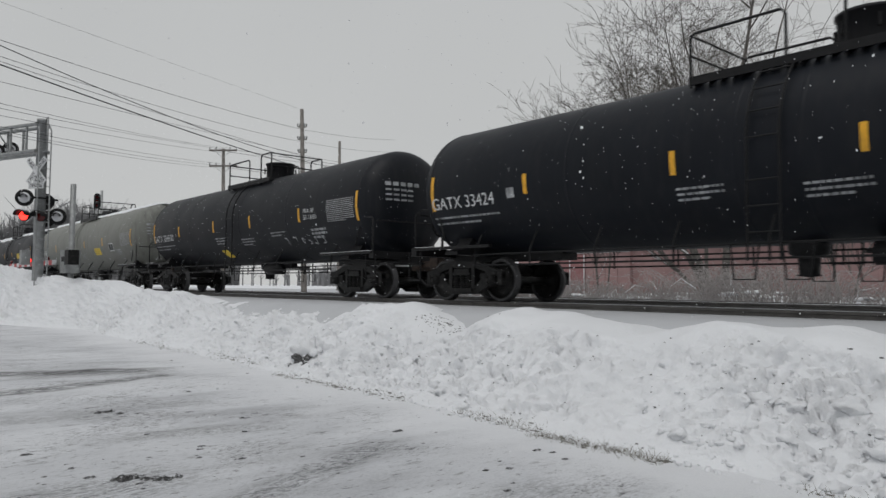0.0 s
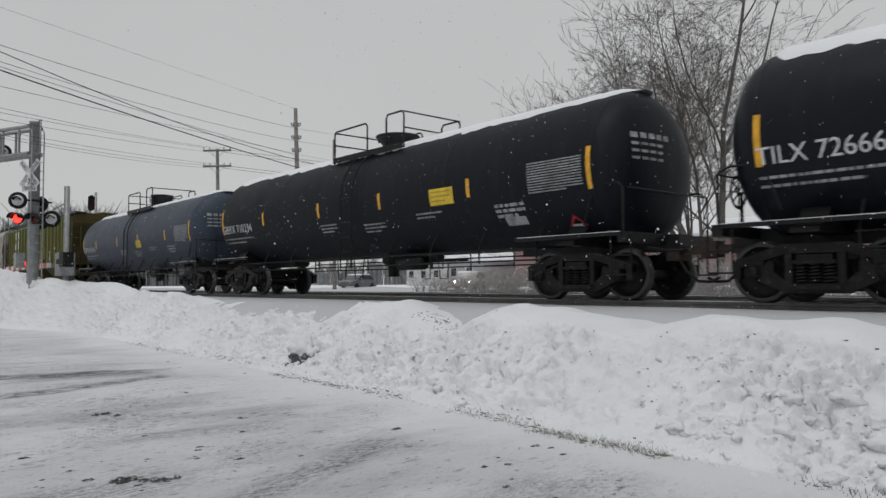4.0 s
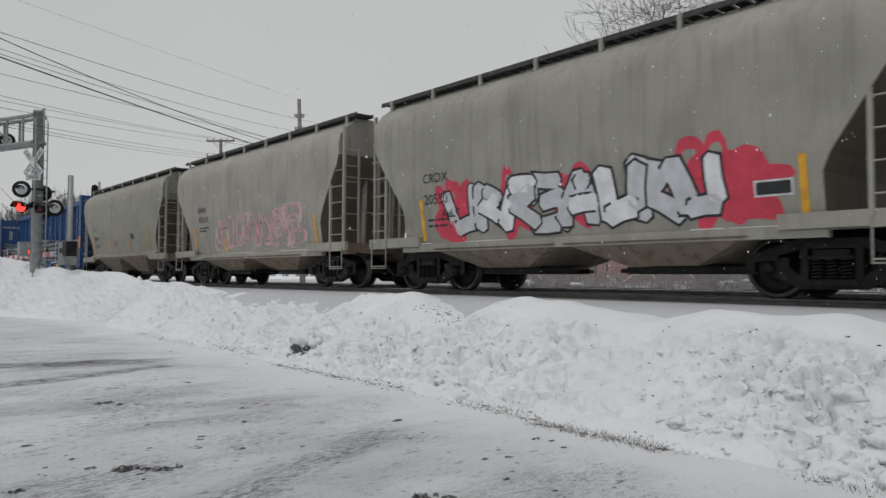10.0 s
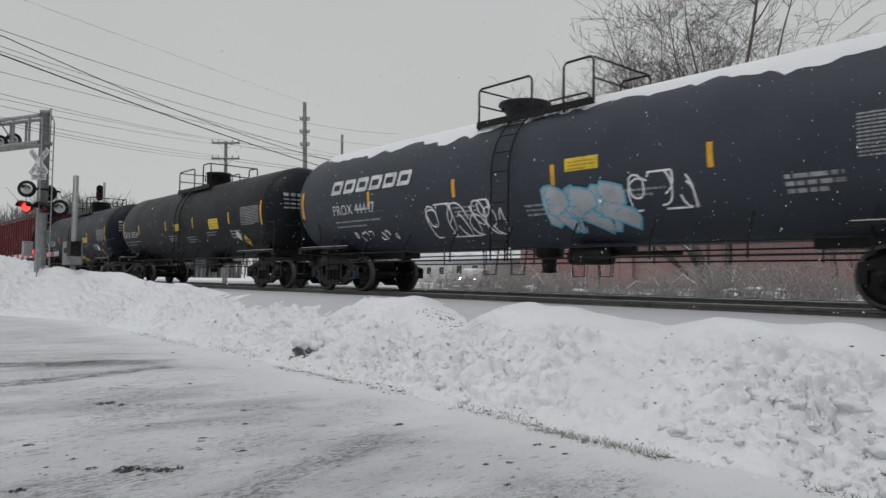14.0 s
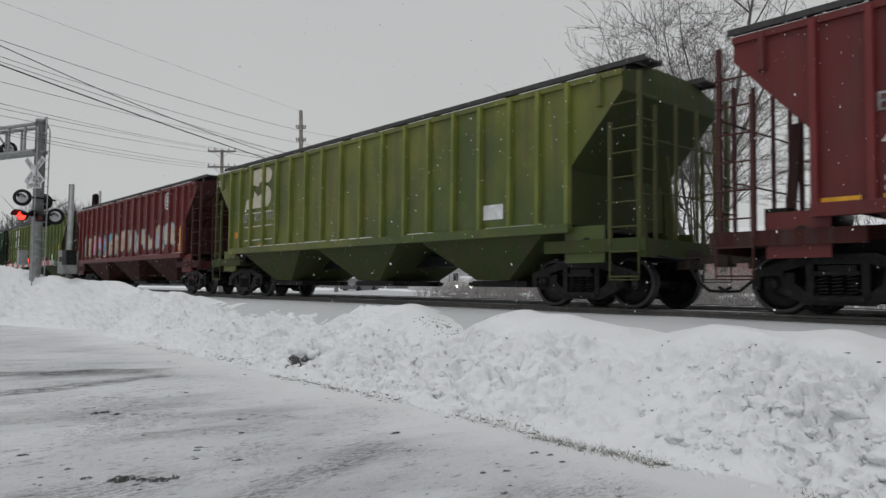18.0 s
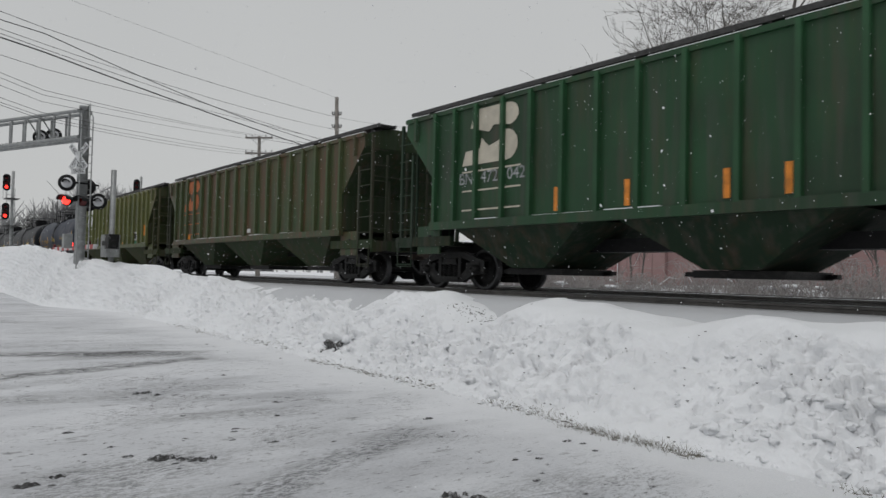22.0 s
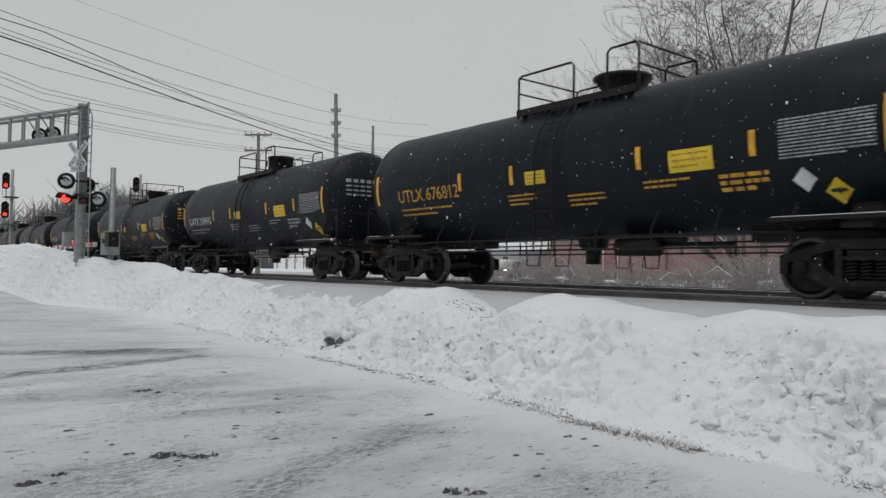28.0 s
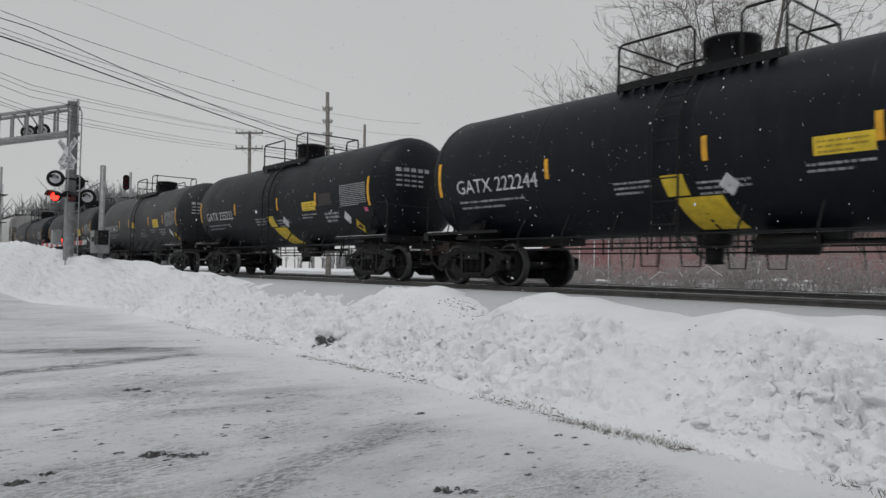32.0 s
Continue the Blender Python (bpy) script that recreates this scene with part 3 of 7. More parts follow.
def build_track(y, name):
    top = group_of(name, "snow-dusted railway track with dark steel rails", "railway track")
    top["kind"] = "structure"
    prof = [(-0.07, -0.185), (0.07, -0.185), (0.07, -0.165), (0.012, -0.14), (0.012, -0.05), (0.036, -0.04), (0.036, -0.006), (0.028, 0), (-0.028, 0), (-0.036, -0.006), (-0.036, -0.04), (-0.012, -0.05), (-0.012, -0.14), (-0.07, -0.165)]
    for s in (-1, 1):
        g = Geo()
        g.prism([(y + s * (GAUGE + 0.036) + p, q) for p, q in prof], -700, 620, "x")
        part("rail", g, RAIL, top, "dark worn steel rail")
        g = Geo()
        yy = y + s * (GAUGE + 0.036)
        g.prism([(yy - 0.17, -0.26), (yy + 0.17, -0.26), (yy + 0.12, -0.2), (yy - 0.12, -0.2)], -700, 620, "x")
        part("ballast_ridge", g, TIE, top, "dark ballast and tie ends beside the rail")
    g = Geo()
    g.prism([(y - 0.68, -0.3), (y + 0.68, -0.3), (y + 0.66, -0.05), (y + 0.5, -0.02), (y, -0.012), (y - 0.5, -0.02), (y - 0.66, -0.05)], -700, 620, "x")
    part("snow_fill", g, BED, top, "wind-packed snow between the rails")


build_track(TRACK, "railway_track")
build_track(TRACK + 4.3, "railway_track")


# ---- the level crossing ----
def disc_light(parent, x, y, z, lit, mats, size=0.3, facing=-1):
    """One flashing light: round backing board, visor and lens, facing -y or +y obliquely."""
    lens = size * 0.62 if facing < 0 else 0.105
    turn = pose(x, y, z, 0, 0, 68 if facing < 0 else 248)
    g = Geo()
    g.lathe([(0.001, 0.0), (size * 0.92, 0.0), (size, 0.015), (size, 0.04), (size * 0.9, 0.045), (0.001, 0.045)], (0, 0, 0), "y", 28)
    board = part("backing_board", g, mats[0], parent, "", turn)
    g = Geo()
    g.lathe([(0.001, -0.05), (lens * 0.67, -0.045), (lens, -0.02), (lens, 0.0)], (0, 0, 0), "y", 20)
    part("lens", g, mats[1], board, "lit red lens" if lit else "")
    g = Geo()
    g.lathe([(0.125, -0.30), (0.125, 0.0), (0.11, 0.0), (0.11, -0.30), (0.125, -0.30)], (0, 0, 0), "y", 16, True, (0.0, 0.5))
    part("visor", g, BLACKS, board)
    return board


def crossing_mast():
    MX, MY = -30.0, 6.0
    top = group_of("crossing_signal", "galvanised cantilever crossing signal with red flashing lights", "crossing signal")
    g = Geo()
    g.lathe([(0.19, -1.3), (0.19, 6.36), (0.205, 6.36), (0.205, 6.46), (0.001, 6.48)], (MX, MY, 0), "z", 20)
    part("mast", g, GALV, top)
    g = Geo()
    g.box(MX - 0.45, MX + 0.45, MY - 0.45, MY + 0.45, -1.4, -0.9, 0.05)
    part("base", g, plain("concrete", (0.35, 0.34, 0.33), 0.85), top, "concrete footing")
    # cantilever truss over the road, at a slant to the track
    ux, uy, reach = -0.92, -0.39, 9.5
    arm = lambda along, side, z: (MX + ux * along - uy * side, MY + uy * along + ux * side, z)
    for z in (6.24, 5.24):
        for side in (-0.25, 0.25):
            g = Geo()
            g.tube([arm(0, side, z), arm(reach, side, z + (0.06 if z > 6 else -0.06))], 0.075, 8)
            part("chord", g, GALV, top)
    for k in range(9):
        along = 0.55 + k * 0.95
        for side in (-0.25, 0.25):
            g = Geo()
            g.tube([arm(along, side, 5.24), arm(along, side, 6.24)], 0.05, 6)
            part("strut", g, GALV, top)
    g = Geo()
    for k in range(30):
        p, q = arm(0.3 + k * 0.27, -0.22, 5.31), arm(0.5 + k * 0.27, 0.22, 5.33)
        g.box(min(p[0], q[0]), max(p[0], q[0]), min(p[1], q[1]), max(p[1], q[1]), 5.31, 5.33)
    part("walkway", g, GRATE, top)
    # ladder with its guard on the side away from the road
    g = Geo()
    for dy in (-0.2, 0.2):
        g.tube([(MX + 0.5, MY + dy, -0.6), (MX + 0.5, MY + dy, 5.95), (MX + 0.35, MY + dy, 6.1)], 0.025, 6)
    part("ladder_rail", g, GALV, top)
    for k in range(20):
        g = Geo()
        g.tube([(MX + 0.5, MY - 0.2, -0.4 + k * 0.33), (MX + 0.5, MY + 0.2, -0.4 + k * 0.33)], 0.014, 5)
        part("ladder_rung", g, GALV, top)
    g = Geo()
    g.tube([(MX + 0.1, MY, 6.3), (MX + 0.85, MY, 6.4), (MX + 0.85, MY, 5.15), (MX + 0.1, MY, 5.2)], 0.03, 6)
    part("guard_rail", g, GALV, top)
    # crossbuck and track-count plate, facing along the road towards the camera side
    turn = pose(MX + 0.25, MY - 0.2, 4.48, 0, 0, 32)
    for s, words in ((48, ("RAIL", "ROAD")), (-48, ("CROS", "SING"))):
        m = turn @ pose(0, -0.02 if s > 0 else 0.0, 0, 0, s, 0)
        g = Geo()
        g.box(-0.61, 0.61, -0.008, 0.008, -0.115, 0.115)
        blade = part("crossbuck_blade", g, WHITE, top, "white crossbuck blade", m)
        for w, x0 in zip(words, (-0.56, 0.14)):
            t, width = lettering(w, 0.13, INK)
            t.v = [((p[0] / width) * 0.42 + x0, -0.013, p[2] - 0.065) for p in t.v]
            part("lettering", t, INK, blade)
    g = Geo()
    g.box(-0.34, 0.34, -0.01, 0.01, -0.11, 0.11)
    plate = part("count_plate", g, WHITE, top, "white plate below the crossbuck", turn @ pose(0, 0, -0.56))
    t, width = lettering("TRACKS", 0.13, INK)
    t.v = [(p[0] / width * 0.56 - 0.28, -0.014, p[2] - 0.065) for p in t.v]
    part("lettering", t, INK, plate)
    t, width = lettering("2", 0.2, INK)
    t.v = [(p[0] - 0.07, -0.03, p[2] + 0.17) for p in t.v]
    g = Geo()
    g.box(-0.12, 0.12, -0.022, -0.004, 0.11, 0.42)
    part("count_digit_plate", g, WHITE, plate)
    part("lettering", t, INK, plate)
    snowy = plain("snow_caked_board", (0.62, 0.63, 0.65), 0.7, 0, 0.1, 4)
    # two pairs of flashing lights on cross arms
    for z in (3.38, 2.78):
        g = Geo()
        g.tube([(MX + 0.25, MY - 0.65, z + 0.1), (MX + 0.2, MY, z + 0.1), (MX + 0.25, MY + 0.55, z + 0.05)], 0.035, 8)
        part("cross_arm", g, BLACKS, top)
    disc_light(top, MX + 0.3, MY - 0.58, 3.44, False, (BLACKS, snowy), 0.31)
    disc_light(top, MX + 0.3, MY + 0.53, 2.82, False, (BLACKS, snowy), 0.31)
    disc_light(top, MX - 0.25, MY + 0.25, 3.4, False, (BLACKS, LENSOFF), 0.30, 1)
    disc_light(top, MX - 0.25, MY + 0.3, 2.75, False, (BLACKS, LENSOFF), 0.30, 1)
    for dx, lit in ((-0.55, True), (0.0, False)):
        g = Geo()
        g.lathe([(0.001, -0.1), (0.19, -0.06), (0.20, 0.0), (0.16, 0.12), (0.001, 0.16)], (0, 0, 0), "y", 18)
        body = part("lamp_body", g, BLACKS, top, "", pose(MX + 0.35, MY + dx, 2.77, 0, 0, 50))
        g = Geo()
        g.lathe([(0.001, -0.115), (0.12, -0.10), (0.165, -0.07)], (0, 0, 0), "y", 18)
        part("lens", g, LAMPRED if lit else LENSOFF, body, "lit red lens" if lit else "")
        g = Geo()
        g.lathe([(0.20, -0.42), (0.20, 0.0), (0.185, 0.0), (0.185, -0.42), (0.20, -0.42)], (0, 0, 0), "y", 16, True, (0.0, 0.5))
        part("visor", g, BLACKS, body)
    # lights out on the cantilever
    for along in (2.6, 3.5):
        p = arm(along, -0.45, 5.62)
        disc_light(top, p[0], p[1], p[2], False, (BLACKS, snowy), 0.30)
        g = Geo()
        g.tube([arm(along, -0.4, 5.62), arm(along, 0.2, 6.35)], 0.03, 6)
        part("light_bracket", g, GALV, top)
    g = Geo()
    g.box(MX - 0.62, MX - 0.25, MY - 0.5, MY - 0.2, 1.0, 1.55)
    part("junction_box", g, GALV, top)


crossing_mast()


def crossing_gate():
    GX, GY = -29.4, 6.98
    top = group_of("crossing_gate", "lowered crossing gate with red and white arm", "crossing gate")
    g = Geo()
    g.lathe([(0.10, -1.2), (0.10, 4.05), (0.001, 4.07)], (GX, GY, 0), "z", 14)
    part("mast", g, GALV, top)
    g = Geo()
    g.tube([(GX, GY, 3.45), (GX - 2.2, GY + 0.1, 3.4)], 0.03, 6)
    part("bracket", g, GALV, top)
    g = Geo()
    g.box(GX - 0.3, GX + 0.35, GY - 0.32, GY + 0.25, 0.7, 1.55, 0.06)
    part("gate_motor", g, GALV, top, "grey gate motor housing")
    g = Geo()
    g.box(GX + 0.3, GX + 1.9, GY - 0.40, GY - 0.33, 1.12, 1.30)
    g.box(GX + 1.35, GX + 1.95, GY - 0.55, GY - 0.2, 0.98, 1.50, 0.04)
    part("counterweight", g, STEEL, top, "dark counterweight arm")
    red = plain("gate_red", (0.42, 0.03, 0.035), 0.5, 0, 0.2, 4)
    for k in range(16):
        g = Geo()
        g.box(GX - 0.5 - (k + 1) * 0.55, GX - 0.5 - k * 0.55, GY - 0.42, GY - 0.38, 1.02, 1.20)
        part("arm_stripe", g, red if k % 2 else WHITE, top)
    for k in (2, 8, 15):
        g = Geo()
        g.lathe([(0.001, -0.06), (0.08, -0.05), (0.085, 0.05), (0.001, 0.06)], (GX - 0.7 - k * 0.55, GY - 0.4, 1.28), "y", 12)
        part("arm_lamp", g, LAMPRED if k == 8 else LENSOFF, top)


crossing_gate()


def railway_signal(x, y, z, lit):
    """Tall colour-light signal on a ladder mast beyond the crossing."""
    top = group_of("railway_signal", "tall railway block signal with two dark heads", "railway signal")
    g = Geo()
    g.lathe([(0.11, -0.6), (0.11, z + 1.0), (0.001, z + 1.02)], (x, y, 0), "z", 12)
    part("mast", g, GALV, top)
    for dz in (0.0, -2.3) if lit else (0.0,):
        g = Geo()
        pts = [(0.27 * math.cos(a), (0.40 if math.sin(a) > 0 else -0.40) + 0.27 * math.sin(a)) for a in [6.2832 * k / 20 for k in range(20)]]
        g.prism(pts, -0.04, 0.04, "y")
        head = part("signal_head", g, BLACKS, top, "", pose(x + 0.55, y - 0.5, z + dz, 0, 0, 75))
        for q in (-0.36, 0.0, 0.36):
            g = Geo()
            g.lathe([(0.001, -0.10), (0.10, -0.09), (0.13, -0.04)], (0, 0, q), "y", 14)
            part("lens", g, LAMPRED if (q < 0 and lit) else LENSOFF, head)
            g = Geo()
            g.lathe([(0.16, -0.35), (0.16, 0.0), (0.145, 0.0), (0.145, -0.35), (0.16, -0.35)], (0, 0, q), "y", 12, True, (0.0, 0.5))
            part("visor", g, BLACKS, head)
    for s in (-0.28, 0.28):
        g = Geo()
        g.tube([(x - 0.9, y + s, -0.4), (x - 0.9, y + s, z - 0.3)], 0.025, 5)
        part("ladder_rail", g, GALV, top)
    for k in range(int((z + 0.2) / 0.5)):
        g = Geo()
        g.tube([(x - 0.9, y - 0.28, k * 0.5), (x - 0.9, y + 0.28, k * 0.5)], 0.02, 5)
        part("ladder_rung", g, GALV, top)
    for zz in (z - 1.2, z - 3.4) if z > 5 else (z - 1.2,):
        g = Geo()
        g.box(x - 1.3, x + 0.4, y - 0.5, y + 0.5, zz - 0.03, zz)
        part("platform", g, GRATE, top)
        g = Geo()
        g.tube([(x - 1.3, y - 0.5, zz), (x - 1.3, y - 0.5, zz + 1.0), (x + 0.4, y - 0.5, zz + 1.0), (x + 0.4, y - 0.5, zz)], 0.02, 5)
        part("platform_rail", g, GALV, top)


railway_signal(-66.5, 8.25, 6.85, True)
railway_signal(-66.1, 17.95, 7.35, False)


# ---- utility poles and wires ----
def utility_pole(x, y, z, lean, arms, insulators=True, r=0.14):
    top = group_of("utility_pole", "weathered leaning wooden utility pole with insulators", "utility pole", pose(x, y, -0.4, 0, lean, 0), "poles along the crossing road")
    g = Geo()
    g.lathe([(r * 1.3, -0.3), (r * 0.8, z + 0.4), (0.001, z + 0.42)], (0, 0, 0), "z", 12)
    part("shaft", g, WOODPOLE, top)
    for dz, half, turn in arms:
        m = pose(0, 0, z + 0.4 - dz, 0, 0, turn)
        g = Geo()
        if half > 0.8:
            g.box(-half, half, -0.16, -0.06, -0.06, 0.06)
        else:
            g.tube([(-half, 0, 0.05), (0, 0, 0), (half, 0, 0.05)], 0.035, 6)
        arm = part("cross_arm", g, WOODPOLE, top, "", m)
        for s in (-0.95, -0.5, 0.5, 0.95):
            g = Geo()
            g.lathe([(0.02, 0.0), (0.055, 0.08), (0.04, 0.12), (0.06, 0.16), (0.001, 0.2)], (half * s, -0.11 if half > 0.8 else 0, 0.06), "z", 8)
            part("insulator", g, GALV, arm)
        if half > 0.8:
            g = Geo()
            g.tube([(-half * 0.6, -0.17, -0.02), (0, -0.17, -0.6), (half * 0.6, -0.17, -0.02)], 0.02, 5)
            part("brace", g, GALV, arm)


utility_pole(-38.3, 22.0, 11.2, -3.2, [(1.15, 0.28, 60), (1.95, 0.28, 60), (2.75, 0.26, 60)])
utility_pole(-49.95, 22.0, 10.35, -2.5, [(0.15, 1.0, 55), (1.32, 1.0, 55)])
utility_pole(-53.3, 34.0, 13.0, -0.6, [])


def cable(a, b, sag, r, name="power_line"):
    a, b = Vector(a), Vector(b)
    g = Geo()
    n = 22
    g.tube([a.lerp(b, k / n) - Vector((0, 0, sag * 4 * (k / n) * (1 - k / n))) for k in range(n + 1)], r, 5)
    tagged(part(name, g, WIRE), "thin dark overhead cable strung between poles", "cable", "overhead cables")


P1, P2, P3 = (-38.8, 22.0), (-50.1, 22.0), (-53.2, 34.0)
for z0, end, sag, r in ((9.33, (*P1, 11.1), 0.0, 0.004), (8.10, (*P1, 9.90), 0.17, 0.010), (7.57, (*P1, 9.12), 0.24, 0.009), (7.41, (*P1, 8.24), 0.11, 0.010), (6.76, (*P1, 8.32), 0.02, 0.009),
                        (7.92, (-42.6, 34.0, 8.47), 1.01, 0.016), (7.31, (-45.4, 34.0, 7.70), 0.32, 0.024),
                        (6.06, (P2[0] + 0.6, P2[1], 10.25), 0.16, 0.008), (5.90, (P2[0] + 0.2, P2[1], 10.21), 0.10, 0.008), (5.67, (P2[0] - 0.4, P2[1], 10.06), 0.10, 0.008),
                        (5.32, (P2[0] + 0.6, P2[1], 9.06), 0.15, 0.008), (5.18, (P2[0] + 0.2, P2[1], 9.01), 0.19, 0.008), (5.09, (P2[0] - 0.5, P2[1], 8.93), 0.19, 0.008)):
    # carry each cable on past the left of the view to a far pole out of sight
    a, b = Vector((-26.4, 4.0, z0)), Vector(end)
    a2 = a + (a - b) * 0.8
    a2.z = a.z + (a.z - b.z) * 0.15
    cable(a2, a, sag * 0.2, r)
    cable(a, b, sag, r)
for a, b in (((*P1, 9.90), (-45.3, 34.0, 11.9)), ((*P1, 9.12), (-45.3, 34.0, 10.9)), ((*P1, 8.3), (-45.3, 34.0, 9.7))):
    cable(a, b, 0.15, 0.008)
for z, dx in ((10.2, 0.9), (10.2, -0.9), (9.0, 0.9), (9.0, -0.9)):
    cable((P2[0] + dx * 0.6, P2[1] + 0.4, z), (P2[0] + 4 + dx, 70.0, z + 0.5), 0.5, 0.014)
for z in (3.6, 2.9):
    cable((-140, 34, z + 4), (120, 36, z + 1.4), 0.8, 0.008)


# ---- what stands beyond the tracks ----
def red_barn():
    top = group_of("red_barn", "large faded red barn with snowy ground around", "barn")
    # siding red greyed and lightened to take in the haze before it
    siding = paint("faded_barn_red", (0.30, 0.195, 0.19), 0.85, 0.25, 0, (0.25, 0.2, 0.19))
    x0, x1, y0, y1, eave, ridge = -45.0, -33.0, 48.0, 66.0, 4.6, 9.8
    mid = (x0 + x1) / 2
    n = 20
    for k in range(n):
        a, b = x0 + (x1 - x0) * k / n, x0 + (x1 - x0) * (k + 1) / n
        za = eave + (ridge - eave) * (1 - abs(a - mid) / (mid - x0))
        zb = eave + (ridge - eave) * (1 - abs(b - mid) / (mid - x0))
        g = Geo()
        g.prism([(a + 0.01, -0.6), (b - 0.01, -0.6), (b - 0.01, zb), (a + 0.01, za)], y0 - 0.03 * (k % 2), y0 + 0.1, "y")
        part("siding_board", g, siding, top)
    g = Geo()
    g.prism([(x0, -0.6), (x1, -0.6), (x1, eave), (mid, ridge), (x0, eave)], y0 + 0.1, y1, "y")
    part("wall", g, siding, top)
    for s in (-1, 1):
        g = Geo()
        e = x0 if s < 0 else x1
        g.prism([(e + s * 0.4, eave - 0.3), (mid, ridge + 0.05), (mid, ridge + 0.25), (e + s * 0.4, eave - 0.1)], y0 - 0.4, y1 + 0.4, "y")
        part("roof", g, CLEAN if s > 0 else plain("barn_roof_metal", (0.33, 0.19, 0.19), 0.7), top)
    g = Geo()
    g.box(mid - 1.6, mid + 1.6, y0 - 0.12, y0 - 0.04, -0.4, 3.0)
    door = part("door", g, plain("barn_door_red", (0.28, 0.14, 0.14), 0.8), top)
    for x in (mid - 1.6, mid, mid + 1.5):
        g = Geo()
        g.box(x, x + 0.1, y0 - 0.16, y0 - 0.12, -0.4, 3.0)
        part("batten", g, WHITE, door)
    g = Geo()
    g.box(x0, x1, y0 - 0.1, y0 - 0.04, 3.1, 3.45)
    part("trim", g, WHITE, top, "pale horizontal trim board")
    x2 = -11.0
    for k in range(24):
        a, b = x1 + (x2 - x1) * k / 24, x1 + (x2 - x1) * (k + 1) / 24
        g = Geo()
        g.box(a + 0.01, b - 0.01, y0 + 0.3 - 0.03 * (k % 2), y0 + 0.4, -0.6, 3.7)
        part("siding_board", g, siding, top)
    g = Geo()
    g.box(x1, x2, y0 + 0.4, y0 + 12, -0.6, 3.7)
    part("wing_wall", g, siding, top, "long low red wing of the barn")
    g = Geo()
    g.prism([(y0 - 0.1, 3.62), (y0 + 12.3, 3.62), (y0 + 6, 5.3), (y0 - 0.1, 3.8)], x1, x2 + 0.4, "x")
    part("wing_roof", g, CLEAN, top, "snowy roof of the wing")


red_barn()


def low_shed(x, y, w, d, h, name, label, col, slope=0.6):
    top = group_of(name, label, "shed")
    wall = plain(name + "_wall", col, 0.85, 0, 0.15, 2)
    g = Geo()
    g.box(x, x + w, y, y + d, -0.6, h)
    body = part("wall", g, wall, top)
    g = Geo()
    g.prism([(x - 0.3, h), (x + w + 0.3, h), (x + w / 2, h + slope)], y - 0.3, y + d + 0.3, "y")
    part("roof", g, CLEAN, top, "snow-covered roof")
    for k in range(max(1, int(w / 2.2))):
        g = Geo()
        g.box(x + 0.5 + k * 2.2, x + 1.4 + k * 2.2, y - 0.05, y + 0.02, 0.9, 1.8)
        win = part("window", g, WHITE, top)
        g = Geo()
        g.box(x + 0.57 + k * 2.2, x + 1.33 + k * 2.2, y - 0.06, y - 0.05, 0.97, 1.73)
        part("pane", g, INK, win)


low_shed(-52, 46, 5, 6, 2.3, "grey_shed", "low pale grey shed with a snowy roof", (0.45, 0.45, 0.46))
low_shed(-66, 52, 9, 7, 2.6, "white_house", "low white house with a snowy roof", (0.55, 0.55, 0.55), 1.6)
low_shed(-20, 70, 10, 7, 2.4, "far_house", "distant pale house behind bare trees", (0.45, 0.44, 0.44), 1.8)


def parked_car(x, y, turn, col, label, lit):
    top = group_of("parked_car", label, "car", pose(x, y, -0.25, 0, 0, turn))
    body_mat = paint("car_paint", col, 0.35, 0.2)
    g = Geo()
    g.prism([(-2.1, 0.3), (2.1, 0.3), (2.15, 0.75), (1.2, 0.95), (0.6, 1.42), (-1.0, 1.45), (-1.7, 0.98), (-2.15, 0.9)], -0.86, 0.86, "y")
    body = part("body", g, body_mat, top)
    g = Geo()
    g.prism([(1.1, 0.97), (0.57, 1.38), (-0.95, 1.4), (-1.55, 1.0)], -0.875, 0.875, "y")
    part("window", g, INK, body)
    g = Geo()
    g.prism([(0.6, 1.42), (-1.0, 1.45), (-0.9, 1.56), (0.5, 1.53)], -0.8, 0.8, "y")
    part("roof_snow", g, CLEAN, top, "snow on the roof")
    for wx in (-1.3, 1.3):
        for wy in (-0.8, 0.8):
            g = Geo()
            g.lathe([(0.001, -0.1), (0.2, -0.11), (0.32, -0.09), (0.33, 0.09), (0.001, 0.1)], (wx, wy, 0.32), "y", 18)
            part("wheel", g, BLACKS, top)
    for wy in (-0.62, 0.62):
        g = Geo()
        g.ball((2.13, wy, 0.68), 0.12, 10, 6, (0.5, 1.2, 0.8))
        part("headlight", g, HEADLIGHT if lit else GALV, top, "lit headlight" if lit else "")


parked_car(-42.5, 40.0, -60, (0.5, 0.5, 0.5), "pale car with lit headlights on the far street", True)
parked_car(-60.0, 41.0, -70, (0.12, 0.12, 0.13), "dark snow-dusted car on the far street", False)


